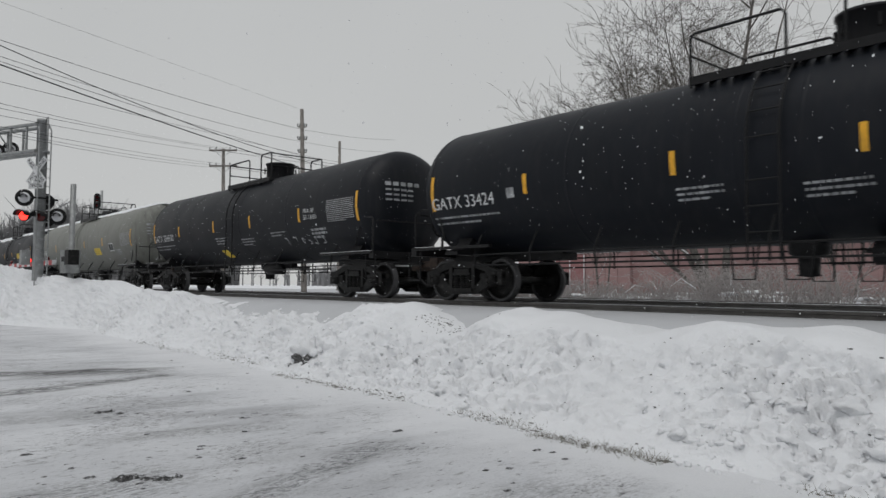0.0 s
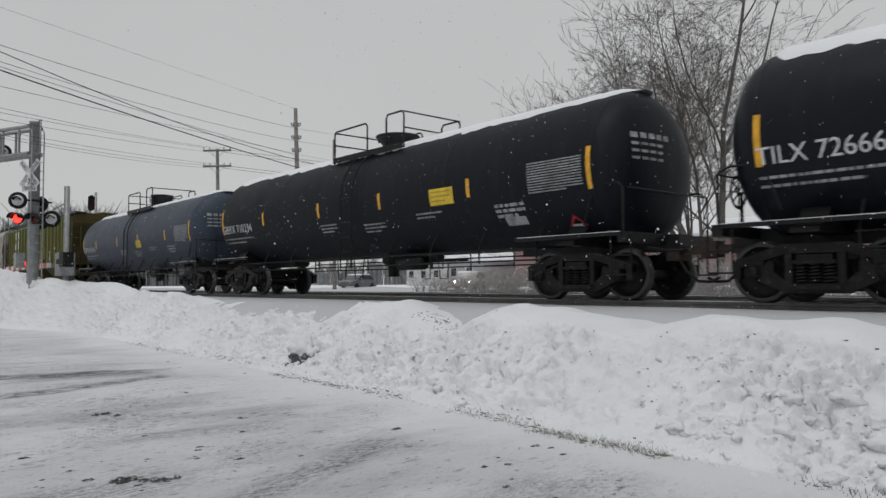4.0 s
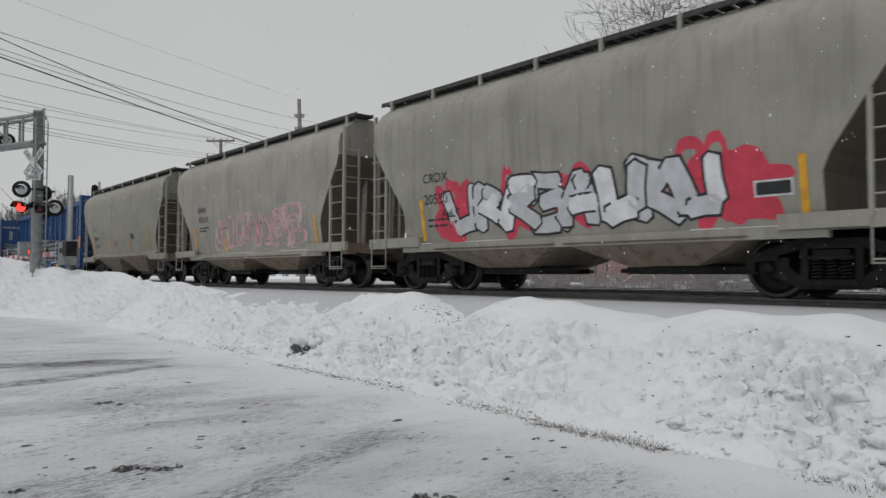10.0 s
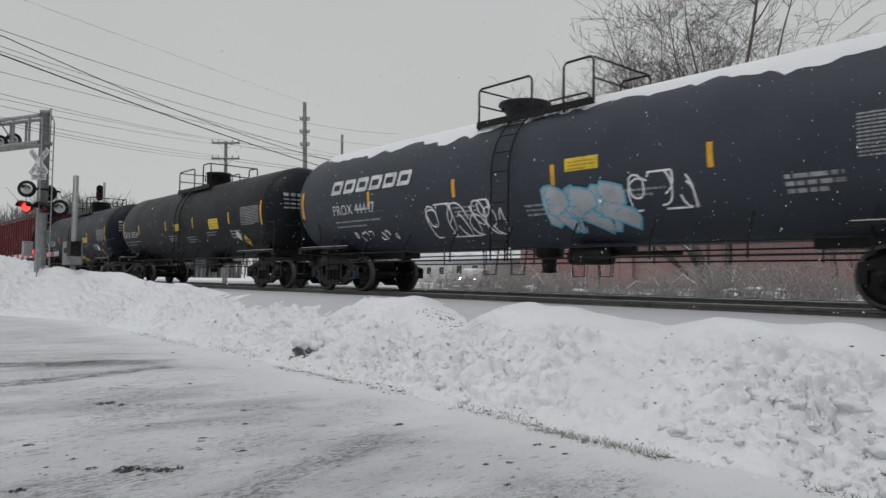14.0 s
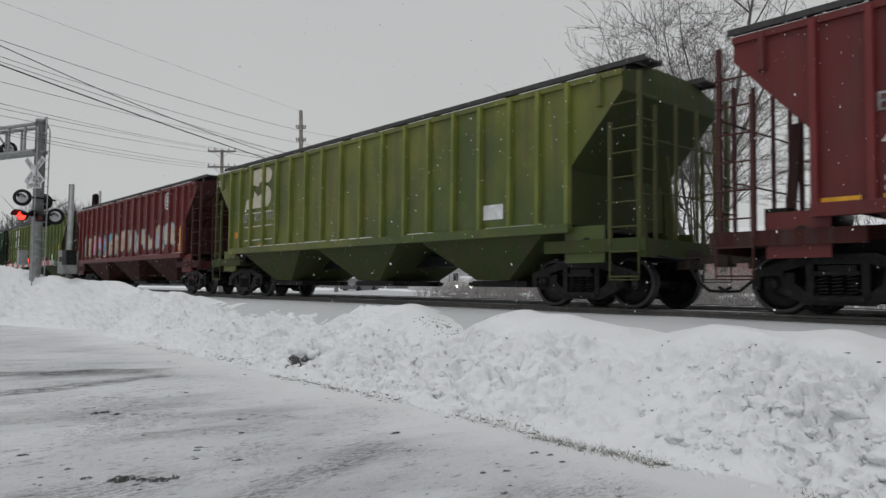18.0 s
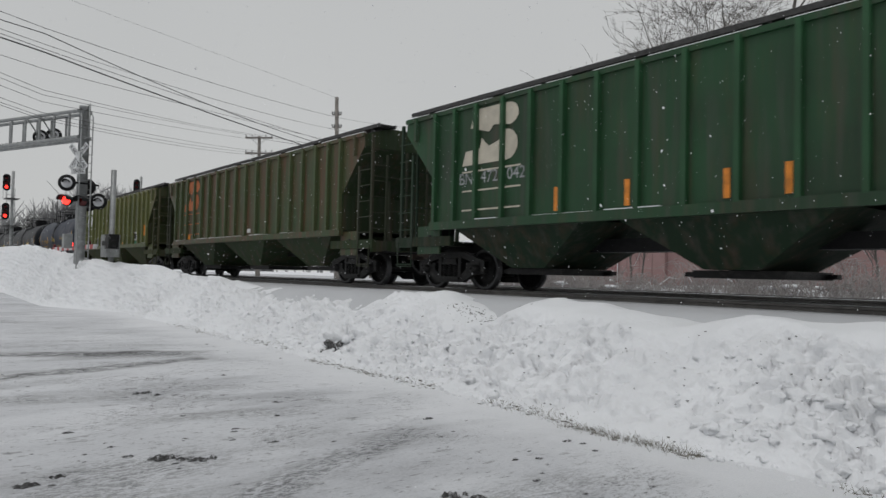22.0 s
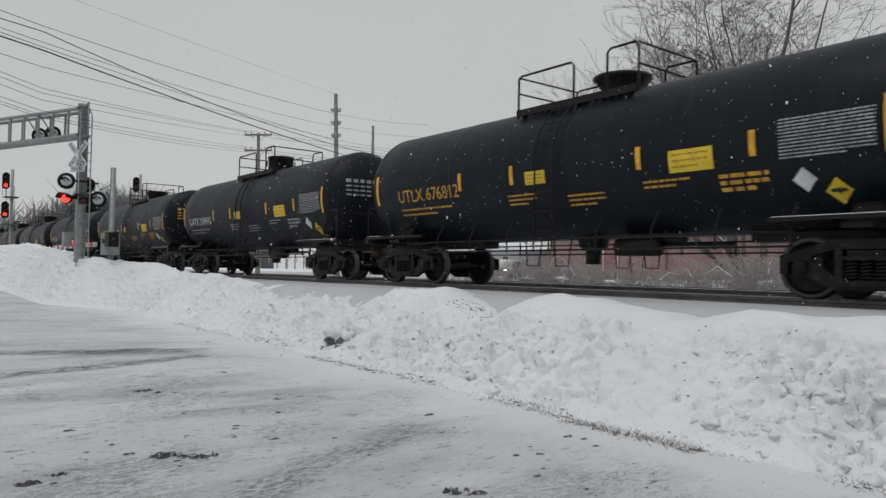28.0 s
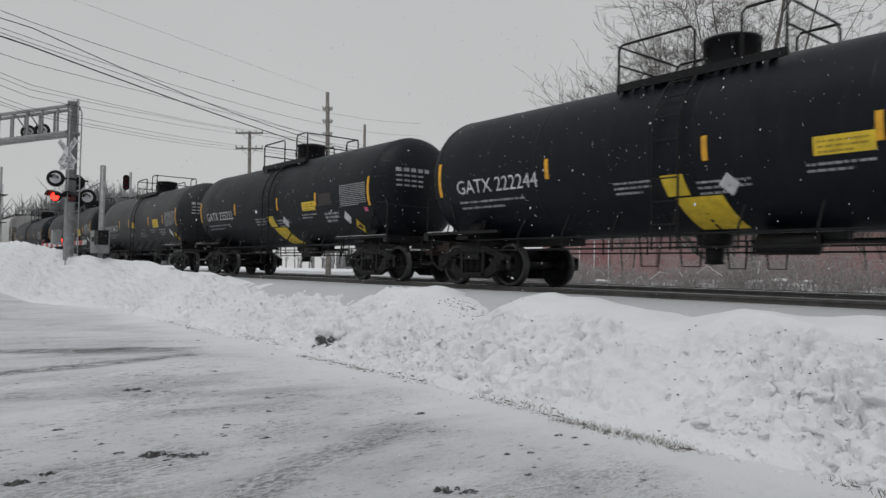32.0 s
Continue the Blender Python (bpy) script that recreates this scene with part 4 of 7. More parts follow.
def bare_tree(x, y, stems, label, seed, depth=6, side=0.0, limit=5200, droop=0.0, open_=0.62, kink=1.0):
    """Leafless tree grown level by level: forking limbs that taper into fine twigs."""
    rnd = random.Random(seed)
    top = group_of("bare_tree", label, "tree", pose(x, y, -0.35))
    trunk, crown, snow = Geo(), Geo(), Geo()
    tips = [(Vector((dx, dy, 0)), Vector((lean, 0.04, 1)).normalized(), length, r) for dx, dy, lean, length, r in stems]
    made = 0
    for level in range(depth + 1):
        nxt = []
        for p, d, length, r in tips:
            if made > limit:
                break
            made += 1
            n = 6 if level < 2 else (4 if level < 4 else 3)
            pts, q, dd = [p], p, d.copy()
            for k in range(n):
                bend = (0.035 + 0.018 * level) * kink
                dd = (dd + Vector((rnd.gauss(0, bend), rnd.gauss(0, bend), rnd.gauss(0.01 - droop * level * 0.03, bend)))).normalized()
                q = q + dd * length / n
                pts.append(q)
            (trunk if level < 1 else crown).tube(pts, r, 9 if level < 1 else (6 if level < 3 else 3), max(0.006, r * 0.62))
            if level in (1, 2) and rnd.random() < 0.5 and abs(dd.z) < 0.9:
                snow.tube([p_ + Vector((0, 0, r * 0.55)) for p_ in pts[1:]], r * 0.75, 5, r * 0.4)
            kids = 6 if level == 0 else (4 if level < 3 else 3)
            for k in range(kids):
                a = rnd.random() * 6.283
                out = Vector((math.cos(a), math.sin(a) * 0.8, 0.1))
                if k == 0:
                    nxt.append((pts[-1], (dd + out * 0.16).normalized(), length * 0.74, max(0.0105, r * 0.6)))
                else:
                    i = max(1, min(n, round(n * rnd.uniform(0.3, 1.0))))
                    nd = (dd * 0.72 + out * open_ * rnd.uniform(0.6, 1.15) + Vector((side, 0, 0.05))).normalized()
                    nxt.append((pts[i], nd, length * rnd.uniform(0.48, 0.72), max(0.0105, r * rnd.uniform(0.32, 0.48))))
        rnd.shuffle(nxt)
        tips = nxt
    part("trunk", trunk, BARK, top)
    part("crown", crown, BARK, top, "bare grey twigs")
    tagged(part("branch_snow", snow, CLEAN, top, "snow lying along the limbs"), kind="stuff")


bare_tree(-17.9, 34.0, [(0, 0, 0.0, 8.6, 0.20), (-1.1, 0.3, 0.02, 6.2, 0.11)], "tall bare grey tree with fine drooping twigs", 21, 7, 0.0, 8000, 0.5, 0.8)
bare_tree(-19.0, 34.8, [(0.3, 0, -0.40, 6.4, 0.22), (0, 0.2, -0.72, 6.6, 0.15), (-0.3, -0.1, -1.0, 6.2, 0.12), (-0.5, 0.1, -0.22, 6.0, 0.12)], "wide-spreading bare grey tree leaning over with many limbs", 5, 7, -0.06, 15000, -0.05, 0.8)
bare_tree(-28.5, 38.0, [(0, 0, -0.3, 3.4, 0.07), (0.4, 0.2, 0.1, 3.6, 0.06)], "smaller bare tree with spreading twigs", 8, 5, -0.05, 1500)
bare_tree(-12.2, 33.0, [(0, 0, -0.1, 2.4, 0.06), (0.5, 0.2, 0.2, 2.2, 0.05)], "small bare tree beside the tall one", 13, 5, 0.0, 900)


# pale pinkish grey: haze of blowing snow put into the twig colour
BRUSHWOOD = plain("snowy_brushwood", (0.36, 0.335, 0.325), 0.9, 0, 0.3, 6)


def brush(x, y, wide, high, seed):
    rnd = random.Random(seed)
    top = group_of("brush", "tangled leafless brush weighed down with snow", "shrub", pose(x, y, -0.35), "brush beyond the tracks")
    g, s = Geo(), Geo()
    for k in range(280):
        px, py = rnd.uniform(-wide, wide), rnd.uniform(-1.2, 1.2)
        a, l = rnd.uniform(0, 6.28), rnd.uniform(0.35, 1.0) * high
        lie = rnd.uniform(0.5, 1.5)
        pts = [(px, py, 0)]
        for q in range(1, 5):
            f = q / 4
            pts.append((px + math.cos(a) * l * f * lie + rnd.gauss(0, 0.09), py + math.sin(a) * l * f * 0.5, l * math.sin(f * rnd.uniform(1.6, 2.6)) * 0.85 + rnd.gauss(0, 0.06)))
        g.tube(pts, 0.016, 3, 0.006)
        if k % 70 == 0:
            s.tube([(p[0], p[1], p[2] + 0.02) for p in pts[1:]], 0.022, 5, 0.008)
    for k in range(12):
        irregular(s, (rnd.uniform(-wide, wide), rnd.uniform(-0.9, 0.9), rnd.uniform(0.0, 0.3) * high), rnd.uniform(0.08, 0.2), (2.0, 1, 0.4), k, 7, 5)
    part("twig_tangle", g, BRUSHWOOD, top)
    part("snow_load", s, CLEAN, top, "clumps of snow on the twigs")


for k in range(10):
    brush(-27 + k * 3.2, 24.5 + 1.6 * math.sin(k * 2.1), 2.3, 1.5 + 0.4 * math.sin(k * 1.7), 40 + k)


def treeline(x0, x1, y0, y1, high, seed, name, count=1200):
    """Far winter woods: many small upright twig clumps in one piece."""
    rnd = random.Random(seed)
    g = Geo()
    for k in range(count):
        w = rnd.random()
        x, y = x0 + (x1 - x0) * w + rnd.gauss(0, 3), y0 + (y1 - y0) * w + rnd.gauss(0, 9)
        h = high * (0.6 + 0.5 * rnd.random()) * (0.75 + 0.35 * math.sin(w * 9 + seed))
        g.tube([(x, y, -1), (x + rnd.gauss(0, 0.4), y, h * 0.6), (x + rnd.gauss(0, 0.7), y, h)], 0.3, 4, 0.05)
        for q in range(4):
            a = rnd.random() * 6.28
            z = h * (0.35 + 0.5 * rnd.random())
            g.tube([(x, y, z), (x + math.cos(a) * h * 0.22, y + math.sin(a) * h * 0.22, z + h * 0.25)], 0.22, 3, 0.05)
    # light neutral grey: the distance haze is put into the wood colour
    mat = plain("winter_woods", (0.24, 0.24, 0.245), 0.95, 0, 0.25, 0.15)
    ob = part(name, g, mat)
    tagged(ob, "far line of bare snow-dusted winter woods", "woods", "", "stuff")


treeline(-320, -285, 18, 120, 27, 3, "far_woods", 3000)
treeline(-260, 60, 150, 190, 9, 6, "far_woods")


# ---- the freight train ----
SPEED = 15.84
WHEEL = 0.457
WHEELSETS = []      # (wheelset, car)
CARS = []           # (car, place of its middle at 0 s)
CACHE = {}


def cached(key, build, *mats):
    if key not in CACHE:
        g = Geo()
        build(g)
        CACHE[key] = g.mesh(key, *mats)
    return CACHE[key]


def make_wheelset(g):
    for s in (-1, 1):
        prof = [(0.001, 0.02), (0.085, 0.02), (0.095, 0.0), (0.14, -0.005), (0.155, -0.05), (0.33, -0.075), (0.375, -0.03), (0.395, 0.0)]
        g.slot = 0
        g.lathe([(r, s * (0.80 + w)) for r, w in prof], (0, 0, 0), "y", 36)
        g.slot = 1
        g.lathe([(r, s * (0.80 + w)) for r, w in ((0.395, 0.0), (0.44, 0.004), (WHEEL, -0.006), (WHEEL, -0.09), (0.482, -0.10), (0.482, -0.125), (0.40, -0.13))], (0, 0, 0), "y", 36)
        g.slot = 0
        g.lathe([(r, s * w) for r, w in ((0.40, 0.67), (0.33, 0.69), (0.16, 0.72), (0.12, 0.66), (0.09, 0.6))], (0, 0, 0), "y", 28)
        g.tube([(0, s * 0.8, 0), (0, s * 1.13, 0)], 0.075, 12)
        g.lathe([(0.13, s * 0.96), (0.13, s * 1.09), (0.10, s * 1.13), (0.10, s * 1.16), (0.001, s * 1.165)], (0, 0, 0), "y", 18)
        for k in range(3):
            a = 6.2832 * k / 3
            g.lathe([(0.022, s * 1.16), (0.022, s * 1.19), (0.001, s * 1.19)], (0.06 * math.cos(a), 0, 0.06 * math.sin(a)), "y", 6, False)
    g.tube([(0, -0.72, 0), (0, 0.72, 0)], 0.085, 12)


def make_side_frame(g):
    g.prism([(-1.2, 0.50), (-1.2, 0.64), (-0.95, 0.70), (-0.45, 0.86), (0.45, 0.86), (0.95, 0.70), (1.2, 0.64), (1.2, 0.50), (0.95, 0.57), (0.40, 0.72), (-0.40, 0.72), (-0.95, 0.57)], -0.07, 0.07, "y")
    g.prism([(-0.98, 0.40), (-0.74, 0.58), (-0.36, 0.29), (0.36, 0.29), (0.74, 0.58), (0.98, 0.40), (0.42, 0.15), (-0.42, 0.15)], -0.075, 0.065, "y")
    for x in (-1.2, -0.70, 0.58, 1.08):
        g.box(x, x + 0.12, -0.072, 0.066, 0.36, 0.60)
    for x in (-0.41, 0.31):
        g.box(x, x + 0.10, -0.09, 0.07, 0.22, 0.76)
    g.box(-0.36, 0.36, -0.14, 0.14, 0.20, 0.27)
    g.box(-0.29, 0.29, -0.12, 0.12, 0.57, 0.62)
    for x in (-0.89, 0.89):
        g.box(x - 0.17, x + 0.17, -0.10, 0.08, 0.555, 0.63, 0.02)


def make_springs(g):
    turns, seg = 6, 10
    pts = [(0.078 * math.cos(6.2832 * k / seg), 0.078 * math.sin(6.2832 * k / seg), 0.285 + 0.29 * k / (turns * seg)) for k in range(turns * seg + 1)]
    g.tube(pts, 0.018, 5)


def make_bolster(g):
    g.prism([(-1.12, 0.60), (1.12, 0.60), (1.12, 0.70), (0.5, 0.84), (-0.5, 0.84), (-1.12, 0.70)], -0.24, 0.24, "x")
    g.lathe([(0.001, 0.92), (0.2, 0.92), (0.2, 0.82)], (0, 0, 0), "z", 14)


def make_brake_beam(g):
    for s in (-1, 1):
        g.tube([(s * 0.36, -0.78, 0.36), (s * 0.30, 0, 0.33), (s * 0.36, 0.78, 0.36)], 0.04, 6)
        for y in (-0.78, 0.78):
            g.box(s * 0.40 - 0.05, s * 0.40 + 0.05, y - 0.07, y + 0.07, 0.25, 0.62)


def bogie(car, x, caps=False, look_=None):
    """Two-axle truck under a car: cast side frames, springs, bolster, brake beam and two turning wheelsets."""
    t = part("truck", cached("bolster", make_bolster, STEEL), None, car, "", pose(x, 0, 0))
    for y in (-1.02, 1.02):
        f = part("side_frame", cached("side_frame", make_side_frame, look_ or STEEL), None, t, "", pose(0, y, 0))
        for dx in (-0.19, 0.0, 0.19):
            part("spring", cached("spring", make_springs, STEEL), None, t, "", pose(dx, y - 0.03 if y < 0 else y, 0))
    part("brake_beam", cached("brake_beam", make_brake_beam, STEEL), None, t)
    for a in (-0.89, 0.89):
        w = part("wheelset", cached("wheelset_blue" if caps else "wheelset", make_wheelset, STEEL, RIM), None, t, "", pose(a, 0, WHEEL, 0, 47 * a + 13 * x, 0))
        WHEELSETS.append((w, car))
        if caps:
            g = "bearing_cap"
            part("bearing_cap", cached(g, lambda q: q.lathe([(0.14, -0.97), (0.145, -1.08), (0.11, -1.13), (0.11, -1.0)], (0, 0, 0), "y", 18), BLUECAP), None, t, "blue bearing cap", pose(a, 0, WHEEL))
    return t


def make_coupler(g):
    g.box(-0.55, 0.0, -0.075, 0.075, 0.80, 0.95)
    g.prism([(-0.12, -0.13), (0.10, -0.15), (0.16, -0.02), (0.05, 0.02), (0.06, 0.10), (0.16, 0.15), (-0.12, 0.15)], 0.74, 1.02, "z")
    g.box(-0.75, -0.5, -0.22, 0.22, 0.70, 1.05)


def make_hose(g):
    g.tube([(-0.45, -0.3, 0.72), (-0.30, -0.32, 0.50), (-0.12, -0.25, 0.33), (0.05, -0.12, 0.32), (0.16, -0.05, 0.40)], 0.028, 7)
    g.tube([(-0.5, -1.2, 0.9), (-0.42, -0.7, 0.86), (-0.42, 0.2, 0.9)], 0.022, 6)


def couplers(car, half):
    for s in (1, -1):
        c = part("coupler", cached("coupler", make_coupler, RUSTY), None, car, "rusty knuckle coupler", pose(s * (half - 0.02), 0, 0, 0, 0, 0 if s > 0 else 180))
        part("air_hose", cached("hose", make_hose, BLACKS), None, c)


def patch(car, surf, x0, x1, z0, z1, mat, name="reflective_strip", eps=0.006, label="", parts=8, skew=0.0):
    """A decal or strip laid on a car's near side."""
    g = Geo()
    vs = []
    for k in range(parts + 1):
        z = z0 + (z1 - z0) * k / parts
        for x in (x0, x1):
            vs.append((x + skew * k / parts, surf(z) - eps, z))
    g.add(vs, [(2 * k, 2 * k + 1, 2 * k + 3, 2 * k + 2) for k in range(parts)], True)
    return part(name, g, mat, car, label)


def diamond(car, surf, x, z, r, mat, mark=None):
    g = Geo()
    pts = [(0, -r), (r, 0), (0, r), (-r, 0)]
    g.add([(x + p, surf(z + q) - 0.02, z + q) for p, q in pts] + [(x + p, surf(z + q) + 0.01, z + q) for p, q in pts],
          [(0, 1, 2, 3), (0, 4, 5, 1), (1, 5, 6, 2), (2, 6, 7, 3), (3, 7, 4, 0)])
    ob = part("placard", g, mat, car)
    if mark:
        g = Geo()
        g.add([(x + p, surf(z + q) - 0.024, z + q) for p, q in ((-r * 0.6, -r * 0.1), (r * 0.6, -r * 0.1), (r * 0.6, r * 0.15), (-r * 0.6, r * 0.15))], [(0, 1, 2, 3)])
        part("placard_mark", g, mark, ob)
    return ob


def wording(car, surf, text, x, z, h, mat, eps=0.007, stretch=1.0, name="stencilled_number"):
    g, w = lettering(text, h, mat)
    eps += 0.1 * h * h
    g.v = [(x + p[0] * stretch, surf(z + p[2]) - eps, z + p[2]) for p in g.v]
    part(name, g, mat, car)
    return w * stretch


def brand_blocks(car, surf, n, x, z, h, mat, pitch=0.8, eps=0.007):
    """An owner's brand as a row of plain slanted blocks, each with a slot through it."""
    eps += 0.1 * h * h
    lean = 0.16 * h
    for k in range(n):
        g = Geo()
        a, w, t = x + k * h * pitch, h * pitch * 0.84, h * 0.29
        at = lambda p, q: (p + lean * (q - z) / h, surf(q) - eps, q)
        out = [(a, z), (a + w - t * 0.5, z), (a + w, z + t * 0.5), (a + w, z + h - t * 0.5), (a + w - t * 0.5, z + h), (a, z + h)]
        hole = [(a + t, z + t), (a + w - t, z + t), (a + w - t, z + t * 1.2), (a + w - t, z + h - t * 1.2), (a + w - t, z + h - t), (a + t, z + h - t)]
        m = len(out)
        g.add([at(p, q) for p, q in out + hole], [(q, (q + 1) % m, m + (q + 1) % m, m + q) for q in range(m)])
        part("brand_block", g, mat, car)


def small_print(car, surf, x, z, wide, rows, mat, seed, h=0.045, gap=0.085, name="small_print"):
    """Lines of unreadable stencilled text as broken bars."""
    rnd = random.Random(seed)
    g = Geo()
    for r in range(rows):
        zz, a = z - r * gap, x
        end = x + wide * (1 if r < rows - 1 else 0.7)
        while a < end:
            l = h * rnd.uniform(1.2, 4.0)
            b = min(end, a + l)
            g.add([(a, surf(zz) - 0.006, zz), (b, surf(zz) - 0.006, zz), (b, surf(zz + h) - 0.006, zz + h), (a, surf(zz + h) - 0.006, zz + h)], [(0, 1, 2, 3)])
            a = b + h * rnd.uniform(0.35, 0.9)
    tagged(part(name, g, mat, car), kind="stuff")


def graffiti(car, surf, x0, x1, z0, z1, fills, outline, n, seed, back=None, hollow=False):
    """Sprayed bubble shapes: back cloud, outlines, fills and highlight strokes."""
    rnd = random.Random(seed)
    g = Geo()
    mats = [outline, *fills] + ([back] if back else [])

    def blob(g, cx, cz, rx, rz, eps, slot, lobes, ph, inner=0.0):
        m = 34
        ring = []
        for k in range(m):
            a = 6.2832 * k / m
            f = 1 + 0.20 * math.sin(lobes * a + ph) + 0.10 * math.sin((lobes + 2) * a + ph * 1.7)
            ring.append((cx + rx * f * math.cos(a), min(z1 + 0.1, max(z0 - 0.1, cz + rz * f * math.sin(a)))))
        g.slot = slot
        if inner:
            hole = [(cx + (p - cx) * inner, cz + (q - cz) * inner) for p, q in ring]
            g.add([(p, surf(q) - eps, q) for p, q in ring + hole], [(k, (k + 1) % m, m + (k + 1) % m, m + k) for k in range(m)])
        else:
            g.add([(cx, surf(cz) - eps, cz)] + [(p, surf(q) - eps, q) for p, q in ring], [(0, 1 + k, 1 + (k + 1) % m) for k in range(m)])

    def stroke(g, p, q, a, b, grow, eps, slot, ring=False):
        """A thick brush stroke with slanted, pointed ends."""
        d = Vector((q[0] - p[0], q[1] - p[1]))
        u = d.normalized()
        v = Vector((-u.y, u.x))
        pp, qq = Vector(p) - u * grow, Vector(q) + u * grow
        out = [pp + v * (a + grow), pp - u * a * 0.5 - v * a * 0.2, pp - v * (a + grow), (pp + qq) / 2 - v * ((a + b) * 0.42 + grow), qq - v * (b + grow), qq + u * b * 0.6 + v * b * 0.3, qq + v * (b + grow), (pp + qq) / 2 + v * ((a + b) * 0.55 + grow)]
        out = [(o.x, min(z1 + 0.06, max(z0 - 0.06, o.y))) for o in out]
        g.slot = slot
        m = len(out)
        if ring:
            cx, cz_ = sum(o[0] for o in out) / m, sum(o[1] for o in out) / m
            hole = [(cx + (o[0] - cx) * 0.78, cz_ + (o[1] - cz_) * 0.86) for o in out]
            g.add([(o[0], surf(o[1]) - eps, o[1]) for o in out + hole], [(k, (k + 1) % m, m + (k + 1) % m, m + k) for k in range(m)])
        else:
            mid = ((pp.x + qq.x) / 2, min(z1, max(z0, (pp.y + qq.y) / 2)))
            g.add([(mid[0], surf(mid[1]) - eps, mid[1])] + [(o[0], surf(o[1]) - eps, o[1]) for o in out], [(0, 1 + k, 1 + (k + 1) % m) for k in range(m)])

    w = (x1 - x0) / n
    cz, rz = (z0 + z1) / 2, (z1 - z0) / 2
    if back:
        for k in (0, 0.35, n * 0.3, n * 0.55, n - 0.7, n - 0.1, n + 0.5) if outline is INK else range(n + 1):
            blob(g, x0 + k * w, cz + rnd.gauss(0, 0.1 * rz), w * 0.7, rz * rnd.uniform(0.7, 0.95), 0.004, len(mats) - 1, 5, rnd.random() * 6)
    if back:
        part("graffiti_cloud", g, tuple(mats), car, "sprayed colour cloud behind the letters")
    lw = min(w, 2.2 * rz)
    kinds = (((-.35, -.9, -.2, .9), (-.2, .8, .4, .5), (.4, .5, -.2, .05), (-.2, .0, .5, -.8)), ((-.45, .9, -.25, -.8), (-.25, -.85, .45, -.6), (.45, -.6, .5, .9)), ((-.4, -.9, 0, .9), (0, .9, .5, -.9), (-.3, -.2, .4, -.1)),
             ((.45, .7, -.4, .75), (-.4, .75, -.3, .05), (-.3, .0, .45, -.1), (.45, -.1, .3, -.85), (.3, -.85, -.5, -.7)), ((-.4, .9, -.4, -.9), (-.4, .8, .45, .85), (-.4, .0, .3, .1), (-.4, -.85, .5, -.75)))
    for k in range(n):
        g = Geo()
        cx = x0 + (k + 0.5) * w + rnd.gauss(0, 0.06 * w)
        tilt, hz, dz = rnd.gauss(0, 0.12), rz * rnd.uniform(0.74, 0.95), rnd.gauss(0, 0.05 * rz)
        lines = []
        for a0, b0, a1, b1 in rnd.choice(kinds):
            j = lambda: rnd.gauss(0, 0.07)
            p = (cx + (a0 + tilt * b0 + j()) * w * 1.05, cz + dz + (b0 * 0.8 + j()) * hz)
            q = (cx + (a1 + tilt * b1 + j()) * w * 1.05, cz + dz + (b1 * 0.8 + j()) * hz)
            lines.append((p, q, lw * rnd.uniform(0.18, 0.27), lw * rnd.uniform(0.16, 0.29)))
        e = 0.0014 * (k % 3)
        for i, (p, q, a, b) in enumerate(lines):
            g = Geo()
            if hollow:
                stroke(g, p, q, a, b, 0.02, 0.007 + e + 0.0002 * i, 0, True)
            else:
                stroke(g, p, q, a, b, 0.022 + 0.015 * rz, 0.0065 + e + 0.0001 * i, 0)
            g.m = [0] * len(g.f)
            line = part("graffiti_outline", g, outline, car)
            if not hollow:
                g = Geo()
                stroke(g, p, q, a * 0.92, b * 0.92, 0.0, 0.0072 + e + 0.0001 * i, 0)
                part("graffiti_fill", g, fills[(k + (i > 1)) % len(fills)], line)


def scrawl(car, surf, x0, x1, z0, z1, mat, seed, strokes=7, w=0.03):
    """A thin sprayed tag of looping strokes."""
    rnd = random.Random(seed)
    g = Geo()
    for k in range(strokes):
        px, pz = x0 + (x1 - x0) * (k + rnd.random()) / strokes, rnd.uniform(z0, z1)
        a, curl = rnd.random() * 6.28, rnd.choice((-1, 1)) * rnd.uniform(0.25, 0.6)
        pts = []
        for q in range(14):
            pts.append((px, min(z1, max(z0, pz))))
            a += curl * rnd.uniform(0.5, 1.4)
            px = min(x1, max(x0, px + math.cos(a) * (z1 - z0) * 0.13))
            pz += math.sin(a) * (z1 - z0) * 0.17
        for (p, q), (r, s) in zip(pts, pts[1:]):
            d = Vector((r - p, s - q))
            if d.length < 1e-4:
                continue
            nx, nz = -d.y / d.length * w / 2, d.x / d.length * w / 2
            g.add([(p + nx, surf(q) - 0.011, q + nz), (p - nx, surf(q) - 0.011, q - nz), (r - nx, surf(s) - 0.011, s - nz), (r + nx, surf(s) - 0.011, s + nz)], [(0, 1, 2, 3)])
    part("graffiti_tag", g, mat, car)


PAINTS = {}
DULL = plain("decal_print", (0.36, 0.24, 0.02), 0.6, 0, 0.2, 5)
BRIGHT = plain("spec_panel_white", (0.34, 0.35, 0.36), 0.6, 0, 0.3, 5)


def coat(col, rough=0.5, grime=0.35, rust=0.0, spec=0.35, fade=1.25, alt=None):
    key = (col, rough, grime, rust, spec, fade, alt)
    if key not in PAINTS:
        PAINTS[key] = paint("car_coat", col, rough, grime, rust, fade=fade, spec=spec, alt=alt)
    return PAINTS[key]


UNDERFRAME = {"truck", "coupler", "stub_sill", "bolster_saddle", "end_sill", "side_running_board", "snow_ledge", "brake_wheel"}


